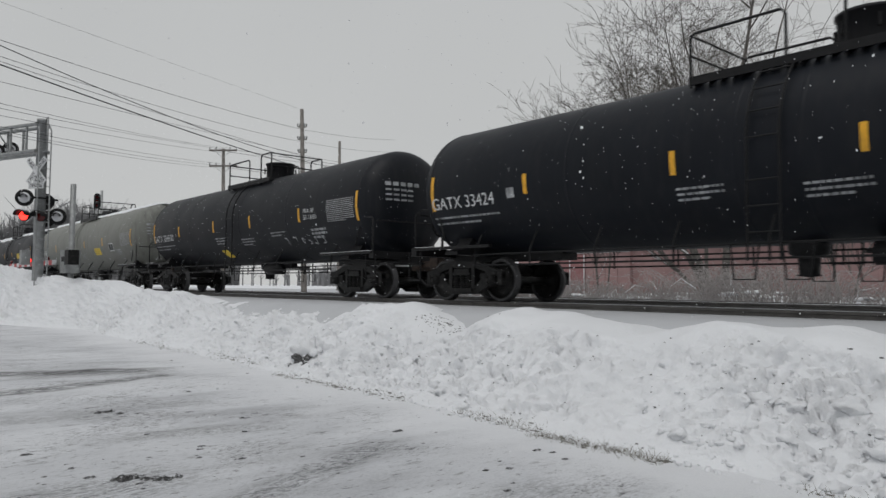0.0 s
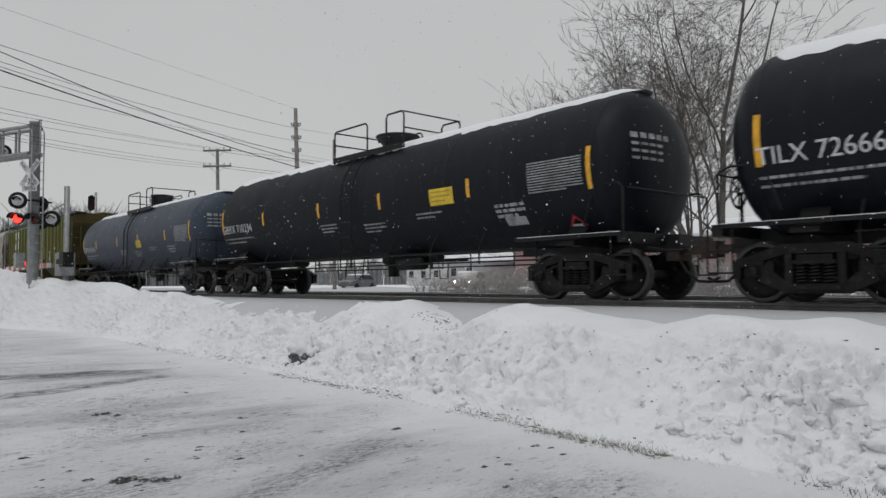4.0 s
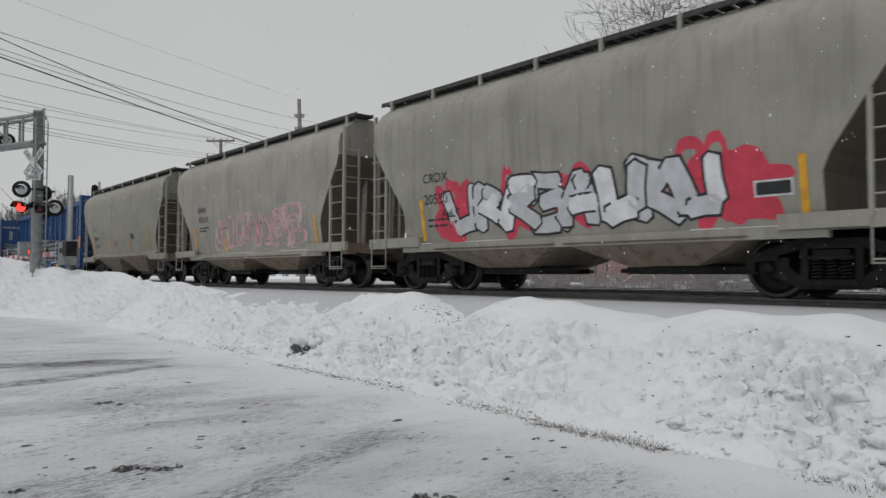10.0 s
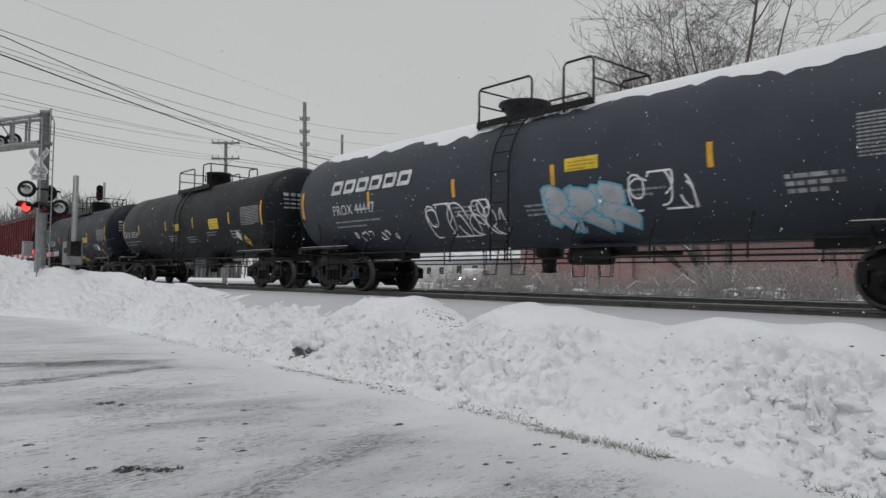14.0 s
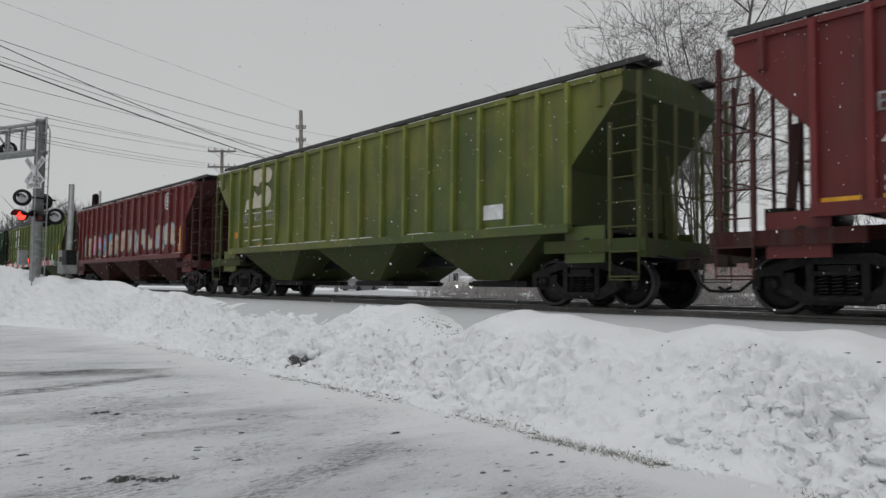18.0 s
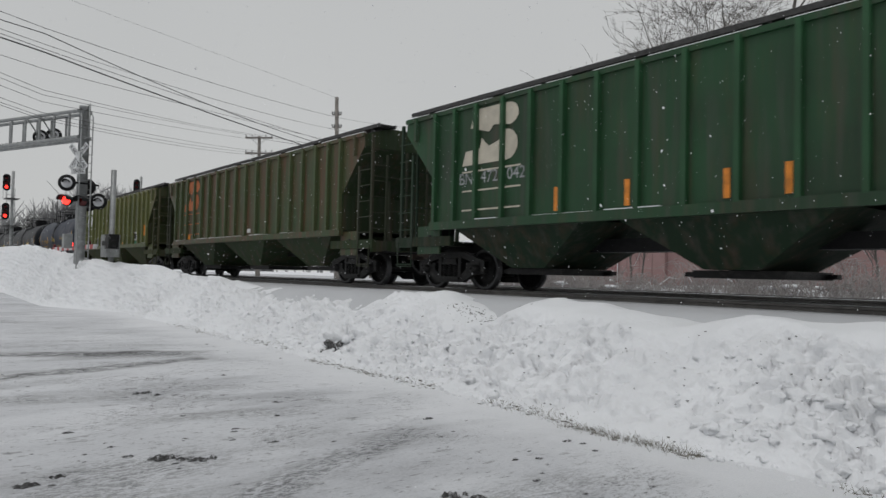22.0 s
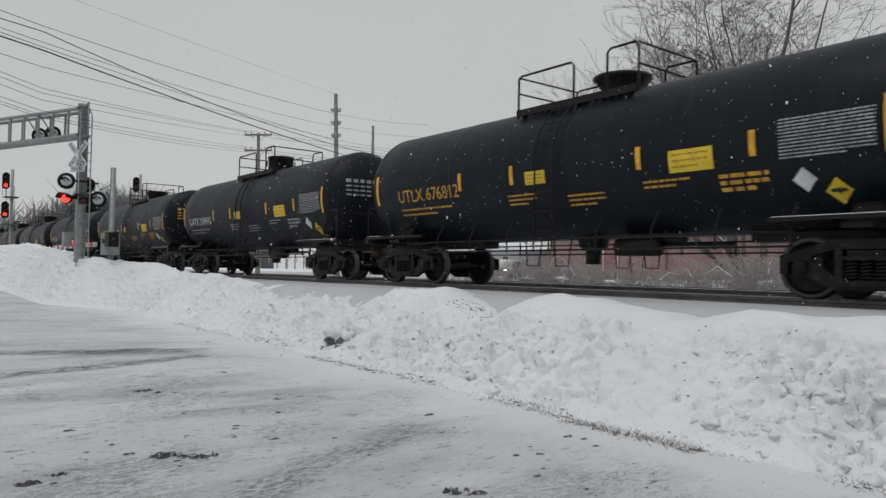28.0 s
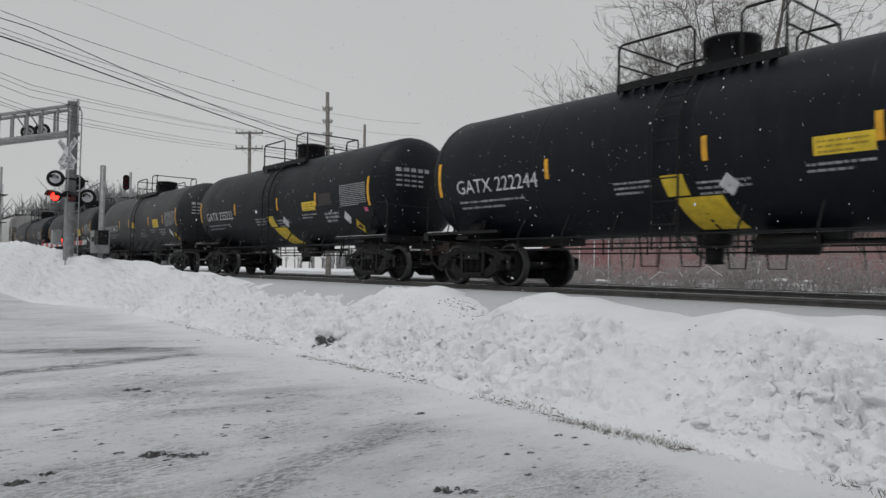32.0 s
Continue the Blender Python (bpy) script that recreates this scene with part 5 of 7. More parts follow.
def tank_car(label, length, col, number="", ink=None, snow=0.0, r=1.45, dome="drum", caps=False, rough=0.40, grime=0.10, seed=1, extras=None, flat=False, px=0.55, dx=0.2, text_x=None, mark="GATX", ends=0.81, shift=-0.2, strip_x=None):
    car = group_of("tank_car", label, "tank car", None, "cars of the freight train")
    body = coat(col, rough, grime, 0.0, 0.2)
    zc, half = 1.01 + r, length / 2
    te = half - ends                      # end of the tank
    hd = 0.42 if flat else 0.64           # depth of the domed head
    prof = []
    for k in range(9):
        a = math.pi / 2 * k / 8
        prof.append((max(0.001, r * math.sin(a) ** (0.62 if flat else 0.74)), -te + hd * (1 - math.cos(a))))
    prof = prof + [(r, -te + hd + (2 * te - 2 * hd) * k / 10) for k in range(1, 10)] + [(q, -w) for q, w in reversed(prof)]
    g = Geo()
    g.lathe(prof, (0, 0, zc), "x", 56)
    part("tank_shell", g, body, car)
    # weld and jacket bands
    for k in (-0.45, -0.06, 0.06, 0.45):
        g = Geo()
        g.lathe([(r + 0.001, k * te - 0.03), (r + 0.005, k * te - 0.02), (r + 0.005, k * te + 0.02), (r + 0.001, k * te + 0.03)], (0, 0, zc), "x", 56)
        part("shell_band", g, body, car)
    for e in (-1, 1):
        g = Geo()
        w = e * (te - hd)
        g.lathe([(r + 0.001, w - 0.02), (r + 0.006, w - 0.012), (r + 0.006, w + 0.012), (r + 0.001, w + 0.02)], (0, 0, zc), "x", 56)
        part("head_seam", g, body, car)
    top = zc + r
    # manway platform, dome and safety rails
    p0 = px - 2.0
    run = 3.1
    p1 = p0 + run
    g = Geo()
    for y in (-0.98, 0.60):
        for k in range(int(run / 0.21)):
            g.box(p0 + k * 0.21, p0 + k * 0.21 + 0.14, y, y + 0.38, top - 0.20, top - 0.17)
    for k in range(int(run / 0.8) + 1):
        g.box(p0 + k * 0.8, p0 + k * 0.8 + 0.06, -0.98, 0.98, top - 0.24, top - 0.20)
    for y in (-1.0, -0.6, 0.58, 0.98):
        g.box(p0, p1, y, y + 0.03, top - 0.27, top - 0.13)
    plat = part("platform", g, BLACKS, car)
    g = Geo()
    if dome == "drum":
        g.lathe([(0.46, top - 0.2), (0.46, top + 0.46), (0.49, top + 0.46), (0.49, top + 0.51), (0.30, top + 0.54), (0.001, top + 0.55)], (dx, 0, 0), "z", 24)
    elif dome == "bowl":
        g.lathe([(0.38, top - 0.2), (0.40, top + 0.10), (0.55, top + 0.28), (0.60, top + 0.32), (0.58, top + 0.36), (0.001, top + 0.40)], (dx, 0, 0), "z", 24)
    else:
        g.lathe([(0.36, top - 0.2), (0.36, top + 0.16), (0.30, top + 0.30), (0.001, top + 0.36)], (dx, 0, 0), "z", 20)
        g.lathe([(0.16, top - 0.2), (0.16, top + 0.24), (0.20, top + 0.27), (0.001, top + 0.32)], (dx + 0.75, 0.1, 0), "z", 14)
        g.lathe([(0.12, top - 0.2), (0.12, top + 0.16), (0.17, top + 0.19), (0.001, top + 0.24)], (dx - 0.9, -0.2, 0), "z", 14)
    part("dome", g, coat((0.010, 0.010, 0.012), 0.5, 0.1), car, "dark manway dome")
    if dome != "valves":
        for k in range(6):
            a = 6.2832 * k / 6
            g = Geo()
            g.tube([(dx + 0.51 * math.cos(a), 0.51 * math.sin(a), top + 0.16), (dx + 0.51 * math.cos(a), 0.51 * math.sin(a), top + 0.36)], 0.025, 6)
            part("bolt", g, BLACKS, car)
    h = 0.66
    for y in (-0.93, 0.93):
        # a long frame at one end of the platform and a short, higher one at the other
        for a, b, e in ((p0, p0 + 1.55, h * 0.92), (p1 - 0.72, p1, h)):
            g = Geo()
            g.tube([(a, y, top - 0.3), (a, y, top + e - 0.08), (a + 0.07, y, top + e), (b - 0.07, y, top + e), (b, y, top + e - 0.08), (b, y, top - 0.25)], 0.024, 6)
            part("safety_rail", g, BLACKS, plat)
    for x, e in ((p0, h * 0.92), (p1, h), (p0, h * 0.4), (p1, h * 0.4)):
        g = Geo()
        g.tube([(x, -0.93, top + e - 0.02), (x, 0.93, top + e - 0.02)], 0.021, 6)
        part("cross_rail", g, BLACKS, plat)
    # side ladder, bottom outlet, long grab pipes with hangers
    for s in (-1, 1):
        g = Geo()
        for x in (-0.24, 0.24):
            pts = [(x, s * (r * 0.995 + 0.09), 0.72)]
            for k in range(9):
                a = radians(-8 + 11 * k)
                pts.append((x, s * (r + 0.09) * math.cos(a), zc + (r + 0.09) * math.sin(a)))
            g.tube(pts, 0.02, 5)
        lad = part("ladder", g, body if col[0] > 0.1 else BLACKS, car)
        for k in range(9):
            a = radians(-58 + 15 * k)
            rr = r + 0.09
            y, z = (rr * math.cos(a), zc + rr * math.sin(a)) if k > 3 else (r + 0.09, 0.75 + 0.38 * k)
            g = Geo()
            g.tube([(-0.24, s * y, z), (0.24, s * y, z)], 0.014, 5)
            part("rung", g, body if col[0] > 0.1 else BLACKS, lad)
        for z in (0.98, 0.76):
            g = Geo()
            a = te - 1.95
            g.tube([(-a, s * 1.36, z), (a, s * 1.36, z)], 0.018, 6)
            part("grab_pipe", g, BLACKS, car)
        for k in range(9):
            x = (te - 2.0) * (-1 + 2 * k / 8)
            g = Geo()
            g.tube([(x, s * 1.36, 0.72), (x, s * 1.36, 1.05), (x, s * 1.15, zc - r * 0.72)], 0.02, 5)
            part("pipe_hanger", g, BLACKS, car)
        for x in (-0.35, 0.42):
            g = Geo()
            g.tube([(x - 0.22, s * 1.40, 0.98), (x - 0.16, s * 1.42, 0.45), (x + 0.16, s * 1.42, 0.45), (x + 0.22, s * 1.40, 0.98)], 0.016, 5)
            part("step", g, BLACKS, car)
    g = Geo()
    g.lathe([(0.32, 1.06), (0.30, 0.86), (0.17, 0.80), (0.15, 0.55), (0.19, 0.52), (0.001, 0.5)], (0, 0, 0), "z", 16)
    part("bottom_outlet", g, BLACKS, car)
    g = Geo()
    g.lathe([(0.001, -0.5), (0.17, -0.45), (0.17, 0.45), (0.001, 0.5)], (1.6, -0.65, 0.82), "x", 14)
    g.box(1.1, 2.4, -0.5, -0.3, 0.85, 1.0)
    g.tube([(1.0, -0.6, 0.85), (3.4, -0.45, 0.85)], 0.03, 6)
    part("brake_cylinder", g, BLACKS, car)
    # stub sills, bolsters and saddles, end sills and grab irons
    for s in (-1, 1):
        tx = s * (half - 2.1)
        g = Geo()
        g.box(min(s * (half - 0.5), s * (half - 4.2)), max(s * (half - 0.5), s * (half - 4.2)), -0.24, 0.24, 0.88, 1.16)
        part("stub_sill", g, BLACKS, car)
        g = Geo()
        ring = [(-1.42, 1.0), (1.42, 1.0), (1.40, 1.08), (1.12, 1.16)] + [((r + 0.004) * math.sin(a), zc - (r + 0.004) * math.cos(a)) for a in [radians(42 - 8.4 * k) for k in range(11)]] + [(-1.12, 1.16), (-1.40, 1.08)]
        g.prism(ring, tx - 0.2, tx + 0.2, "x")
        part("bolster_saddle", g, BLACKS, car)
        g = Geo()
        g.box(s * (half - 0.85) - 0.09, s * (half - 0.85) + 0.09, -1.45, 1.45, 1.0, 1.18)
        end = part("end_sill", g, BLACKS, car)
        g = Geo()
        g.box(min(s * (half - 0.85), s * (half - 3.3)), max(s * (half - 0.85), s * (half - 3.3)), -1.47, -1.36, 1.12, 1.18)
        part("side_running_board", g, BLACKS, car)
        g = Geo()
        g.box(min(s * (half - 0.85), s * (half - 3.3)), max(s * (half - 0.85), s * (half - 3.3)), 1.36, 1.47, 1.12, 1.18)
        part("side_running_board", g, BLACKS, car)
        g = Geo()
        g.box(min(s * (half - 0.9), s * (half - 3.25)), max(s * (half - 0.9), s * (half - (3.25 if snow else 1.5))), -1.45, -1.40, 1.182, 1.192)
        part("snow_ledge", g, CLEAN, car, "thin line of snow on the running board")
        for y in (-1.4, 1.4):
            g = Geo()
            g.tube([(s * (half - 0.85), y, 1.15), (s * (half - 0.85), y, 1.95), (s * (half - 1.0), y * 0.96, 2.05), (s * (half - 1.5), y * 0.93, 2.05), (s * (half - 1.75), y * 0.93, 1.35)], 0.02, 6)
            part("grab_iron", g, BLACKS, end)
            g = Geo()
            for xx in (0.68, 1.08):
                g.tube([(s * (half - xx), y * 1.03, 1.1), (s * (half - xx), y * 1.03, 0.45)], 0.016, 5)
            for zz in (0.45, 0.78):
                g.tube([(s * (half - 0.68), y * 1.03, zz), (s * (half - 1.08), y * 1.03, zz)], 0.016, 5)
            part("sill_step", g, BLACKS, end)
        g = Geo()
        g.tube([(s * (half - 0.83), -1.3, 1.95), (s * (half - 0.83), 1.3, 1.95)], 0.018, 6)
        part("end_handrail", g, BLACKS, end)
        bogie(car, tx, caps and s < 0)
    g = Geo()
    g.lathe([(0.25, -0.02), (0.28, 0.0), (0.25, 0.02), (0.22, 0.0), (0.25, -0.02)], (-half + 0.75, -0.55, 1.75), "x", 18)
    for k in range(4):
        a = 0.785 * k
        g.tube([(-half + 0.75, -0.55 - 0.25 * math.cos(a), 1.75 - 0.25 * math.sin(a)), (-half + 0.75, -0.55 + 0.25 * math.cos(a), 1.75 + 0.25 * math.sin(a))], 0.012, 5)
    g.tube([(-half + 0.8, -0.55, 1.1), (-half + 0.8, -0.55, 1.75)], 0.03, 6)
    part("brake_wheel", g, BLACKS, car)
    couplers(car, half)
    # snow lying along the top
    if snow:
        g = Geo()
        nx, na = 110, 12
        vs = []
        for i in range(nx + 1):
            x = -te + 0.35 + (2 * te - 0.7) * i / nx
            edge = (0.2 + 0.8 * smooth(min(i, nx - i) / 4))
            near, far = [snow * (1.0 + 0.30 * fractal(x * 0.5, seed * 3.1 + q) + 0.16 * fractal(x * 3.5, seed * 1.7 + q)) * edge for q in (0.0, 9.0)]
            for k in range(na + 1):
                a = (near if k < na / 2 else far) * (-1 + 2 * k / na)
                lift = 0.006 + 0.085 * (1 - (abs(-1 + 2 * k / na)) ** 5) * smooth(min(i, nx - i) / 3)
                vs.append((x, (r + lift) * math.sin(a), zc + (r + lift) * math.cos(a)))
        g.add(vs, [(i * (na + 1) + k, (i + 1) * (na + 1) + k, (i + 1) * (na + 1) + k + 1, i * (na + 1) + k + 1) for i in range(nx) for k in range(na)], True)
        part("snow_cap", g, CLEAN, car, "snow lying along the tank top")

    def surf(z):
        d = (z - zc) / r
        return -r * math.sqrt(max(0.02, 1 - d * d))

    ink = ink or WHITE
    # long curved strips at both ends, short ones between
    for x in (-te + hd + 0.02, te - hd - 0.10):
        patch(car, surf, x, x + 0.10, zc - 0.48, zc + 0.28, YELLOW)
    for x in strip_x or ((-2.75, 0.6, 3.1) if length < 16.5 else (-4.75, -1.55, 1.25, 4.4)):
        patch(car, surf, x, x + 0.10, zc - 0.34, zc + 0.05, YELLOW)
    z = zc - 0.46
    x = text_x or -te + hd + (0.65 if length < 16.5 else 0.03) + (0.35 if ink is GOLD else 0.0)
    th = 0.29 if length < 16.5 else 0.25
    wording(car, surf, (mark + " " + number).strip(), x, z, th, ink, stretch=0.98)
    small_print(car, surf, x, z - 0.20, 2.0, 2, ink if ink is GOLD else DIMWHITE, seed * 7 + 1, 0.04, 0.12)
    for k, (f, n, wd) in enumerate(((-0.22, 3, 0.8), (0.02, 3, 0.9), (0.28, 2, 0.9))):
        small_print(car, surf, f * te + 0.3, z - 0.12 - 0.1 * (k % 2), wd, n, ink if ink is GOLD else DIMWHITE, seed * 11 + k, 0.036, 0.085)
    # specification block near the right end
    bx = te - hd - 1.5
    small_print(car, surf, bx, zc + 0.12, 1.3, 12, BRIGHT, seed * 13, 0.024, 0.05)
    small_print(car, surf, bx - 1.0, zc - 0.62, 0.8, 3, DIMWHITE if ink is not GOLD else GOLD, seed * 17, 0.06, 0.10)
    # small print on the near part of the right head
    g = Geo()
    for rw in range(4):
        for q in range(5 if rw == 0 else 4):
            y0, z0 = -0.95 + q * 0.21, zc + 0.42 - rw * 0.13
            hh, ww = (0.10, 0.15) if rw == 0 else (0.05, 0.16)
            quad = []
            for yy, zz in ((y0, z0), (y0 + ww, z0), (y0 + ww, z0 + hh), (y0, z0 + hh)):
                rho = min(0.999, math.hypot(yy, zz - zc) / r)
                a = math.asin(rho ** (1 / (0.62 if flat else 0.74)))
                quad.append((te - hd * (1 - math.cos(a)) + 0.012, yy, zz))
            g.add(quad, [(0, 1, 2, 3)])
    part("small_print", g, DIMWHITE if ink is not GOLD else GOLD, car)
    for e in extras or ():
        kind, *v = e
        if kind == "decal":
            x0, z0, wd, ht = v[:4]
            ob = patch(car, surf, x0, x0 + wd, zc + z0, zc + z0 + ht, DECAL, "warning_decal", 0.008, "yellow warning decal", 8, v[4] if len(v) > 4 else 0)
            if len(v) < 5 and wd > 0.5:
                small_print(car, lambda q: surf(q) - 0.004, x0 + 0.06, zc + z0 + ht - 0.09, wd - 0.14, 3, DULL, seed * 5, 0.03, ht * 0.27)
        elif kind == "dia":
            diamond(car, surf, v[0], zc + v[1], v[2], v[3], INK if v[3] is DECAL else WHITE if v[3] is REDPLATE else None)
        elif kind in ("box", "panel"):
            patch(car, surf, v[0], v[0] + v[2], zc + v[1], zc + v[1] + v[3], v[4], "sign_panel", 0.007 if kind == "box" else 0.011)
        elif kind == "tag":
            scrawl(car, surf, v[0], v[1], zc + v[2], zc + v[3], v[4], seed + len(v), v[5] if len(v) > 5 else 7, 0.035)
        elif kind == "graf":
            graffiti(car, lambda q: surf(q) - 0.018, v[0], v[1], zc + v[2], zc + v[3], v[4], v[5], v[6], seed)
        elif kind == "words":
            wording(car, surf, v[0], v[1], zc + v[2], v[3], v[4])
        elif kind == "mark":
            wording(car, surf, v[0], v[1], zc + v[2], *v[3:])
        elif kind == "brand":
            brand_blocks(car, surf, v[0], v[1], zc + v[2], *v[3:])
    # the tank sits nearer to the end without the hand brake
    for ob in car.children:
        if ob.name.split(".")[0] not in UNDERFRAME:
            ob.matrix_basis = pose(shift, 0, 0) @ ob.matrix_basis
    return car


MARKINGS = {"graffiti_cloud", "graffiti_outline", "graffiti_tag", "stencilled_number", "small_print", "sign_panel", "warning_lettering"}


def hopper_car(label, length, col, bays=3, style="ribbed", posts=16, rust=0.0, grime=0.35, number="", ink=None, strips=YELLOW, dark_ends=True, seed=1, lower=None, extras=None, sill=None, marks_dx=0.0, strip_x=(-3.95, -3.3, -2.05, -0.9, 0.05, 1.3, 2.6, 3.6, 4.1), alt=None):
    """Covered hopper: side sheets with posts, sloping ends, roof with running boards, hopper bays and end ladders."""
    car = group_of("hopper_car", label, "hopper car", None, "cars of the freight train")
    body = coat(col, 0.44, grime, rust, 0.42, 1.3, alt)
    # unless lower is given: body colour darkened for shade underneath, plus grime and rust
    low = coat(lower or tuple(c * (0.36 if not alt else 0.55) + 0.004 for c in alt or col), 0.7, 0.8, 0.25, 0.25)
    half = length / 2
    small = bays == 2
    W, zs, ze = 1.55, sill or (1.50 if not small else 1.42), 4.24 if small else 4.04
    xt = half - (0.98 if not small else 0.80)
    xb = half - (2.12 if not small else (1.97 if style == "ribbed" else 1.85))
    rows = []
    if style == "ribbed":
        for z in (zs, 2.48):
            rows.append((z, xb, W))
        for z in (ze - 0.32, ze):
            rows.append((z, xt, W))
        rows.append((ze + 0.24, xt - 0.02, 0.75))
        rows.append((ze + 0.26, xt - 0.03, 0.02))
    else:
        for k in range(15):
            u = k / 14
            z = zs + (4.48 - zs) * u
            x = xb + (xt - xb) * min(1.0, max(0.0, (z - 1.85) / 1.5))
            w = 1.36 + 0.22 * math.sin(min(1, u / 0.62) * math.pi / 2) if u < 0.80 else 1.58 - 0.58 * ((u - 0.80) / 0.20) ** 2.0
            rows.append((z, x, w))
        rows.append((4.53, xt - 0.02, 0.03))
    g = Geo()
    for s in (-1, 1):
        vs = [(e * x, s * w, z) for z, x, w in rows for e in (-1, 1)]
        fs = [(2 * k, 2 * k + 1, 2 * k + 3, 2 * k + 2) for k in range(len(rows) - 1)]
        g.add(vs, fs if s < 0 else [f[::-1] for f in fs], style != "ribbed")
    part("side_sheet", g, body, car)
    for s in (-1, 1):
        g = Geo()
        vs = [(s * x, e * w, z) for z, x, w in rows for e in (-1, 1)]
        fs = [(2 * k, 2 * k + 1, 2 * k + 3, 2 * k + 2) for k in range(len(rows) - 1)]
        g.add(vs, fs if s > 0 else [f[::-1] for f in fs])
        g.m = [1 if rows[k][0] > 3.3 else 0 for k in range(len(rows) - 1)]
        # slope colour holds both dirt and the shade under its overhang
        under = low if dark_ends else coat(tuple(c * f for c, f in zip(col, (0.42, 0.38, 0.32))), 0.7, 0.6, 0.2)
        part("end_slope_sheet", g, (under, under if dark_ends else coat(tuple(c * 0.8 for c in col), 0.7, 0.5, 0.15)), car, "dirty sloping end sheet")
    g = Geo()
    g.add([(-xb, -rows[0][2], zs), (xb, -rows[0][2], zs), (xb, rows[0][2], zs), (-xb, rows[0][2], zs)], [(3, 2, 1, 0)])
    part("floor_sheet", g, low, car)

    def width_at(z):
        for (a, _, p), (b, _, q) in zip(rows, rows[1:]):
            if a <= z <= b and b > a:
                return p + (q - p) * (z - a) / (b - a)
        return rows[0][2]

    proud = 0.0

    def surf(z):
        return -width_at(z) - proud

    if style == "ribbed":
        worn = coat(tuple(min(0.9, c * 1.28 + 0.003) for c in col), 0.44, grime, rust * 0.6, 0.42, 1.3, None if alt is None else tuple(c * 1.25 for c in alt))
        half_row = (0.45, 1.36, 2.24, 3.08, 3.92, 4.73, 5.57, 6.3, 7.0)
        row = [-x for x in half_row[::-1]] + list(half_row) if not small else [-xb + 2 * xb * k / (posts - 1) for k in range(posts)]
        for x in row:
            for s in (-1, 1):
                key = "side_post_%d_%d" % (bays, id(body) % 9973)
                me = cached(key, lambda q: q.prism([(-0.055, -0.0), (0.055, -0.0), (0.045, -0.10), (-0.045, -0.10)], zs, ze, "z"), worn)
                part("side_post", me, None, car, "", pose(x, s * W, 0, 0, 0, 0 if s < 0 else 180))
        for s in (-1, 1):
            for e in (-1, 1):
                g = Geo()
                g.prism([(e * (xb + 0.7 + 0.065), 0), (e * (xb + 0.7 - 0.065), 0), (e * (xb + 0.7 - 0.04), -0.085 * -s), (e * (xb + 0.7 + 0.04), -0.085 * -s)], 3.5, ze, "z")
                part("side_post", g, body, car, "", pose(0, s * W, 0))
    # top chord, side sill and the snow lying on it
    for s in (-1, 1):
        if style == "ribbed":
            g = Geo()
            g.box(-xt, xt, s * W - 0.05, s * W + 0.05, ze - 0.06, ze + 0.04)
            part("top_chord", g, body, car)
            g = Geo()
            for k in range(14):
                a = -xt + 2 * xt * k / 14
                g.box(a, a + 2 * xt / 14 * (0.55 + 0.44 * ((k * 7 + seed) % 5) / 4), s * W - 0.045, s * W + 0.04, ze + 0.041, ze + 0.048 + 0.006 * ((k * 3 + seed) % 3))
            tagged(part("snow_ledge", g, CLEAN, car, "line of snow on the roof edge"), kind="stuff")
        sw = rows[0][2]
        g = Geo()
        g.box(-xb - 0.05, xb + 0.05, s * (sw + 0.03) - 0.07, s * (sw + 0.03) + 0.07, zs - 0.16, zs + 0.02)
        part("side_sill", g, body, car)
        g = Geo()
        rnd = random.Random(seed + 5)
        a = -xb
        while a < xb:
            b = min(xb, a + rnd.uniform(0.5, 1.6))
            if rnd.random() < 0.6:
                g.box(a, b, s * (sw + 0.055) - 0.035, s * (sw + 0.055) + 0.035, zs + 0.021, zs + rnd.uniform(0.026, 0.04))
            a = b + rnd.uniform(0.0, 0.3)
        tagged(part("snow_ledge", g, CLEAN, car, "line of snow on the side sill"), kind="stuff")
        # end side panels over the trucks
        for e in (-1, 1):
            g = Geo()
            x0, x1 = e * (xb - 0.6), e * (half - 0.55)
            g.box(min(x0, x1), max(x0, x1), s * 1.48 - 0.05, s * 1.48 + 0.05, 0.98, 1.20)
            part("end_side_sill", g, body if not dark_ends else low, car)
            g = Geo()
            p, q = sorted((e * (xb - (0.15 if not small else 0.5)), e * (xb + 0.72)))
            g.box(p, q, s * 1.45 - 0.025, s * 1.45 + 0.025, 0.80 if not small else 0.96, zs - 0.05)
            web = part("bolster_web", g, body, car)
            if not small:
                g = Geo()
                g.lathe([(0.001, s * 1.485), (0.10, s * 1.482), (0.115, s * 1.47)], ((p + q) / 2 + 0.05, 0, 1.14), "y", 16)
                part("jacking_hole", g, BLACKS, web, "dark round hole in the web plate")
    # hopper bays with their outlet gates
    reach = xb - (0.25 if not small else 0.95)
    span = 2 * reach / bays
    for k in range(bays):
        cx = -reach + span * (k + 0.5)
        hw = span * 0.5
        tw = 1.50
        hw *= 0.84 if not small else 0.95
        top_ = [(cx - hw, -tw, zs - 0.1), (cx + hw, -tw, zs - 0.1), (cx + hw, tw, zs - 0.1), (cx - hw, tw, zs - 0.1)]
        bw = 0.48 if not small else 0.66
        bot = [(cx - bw, -0.98, 0.50), (cx + bw, -0.98, 0.50), (cx + bw, 0.98, 0.50), (cx - bw, 0.98, 0.50)]
        g = Geo()
        g.add(top_ + bot, [(4, 5, 1, 0), (5, 6, 2, 1), (6, 7, 3, 2), (7, 4, 0, 3), (7, 6, 5, 4)])
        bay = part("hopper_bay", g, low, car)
        g = Geo()
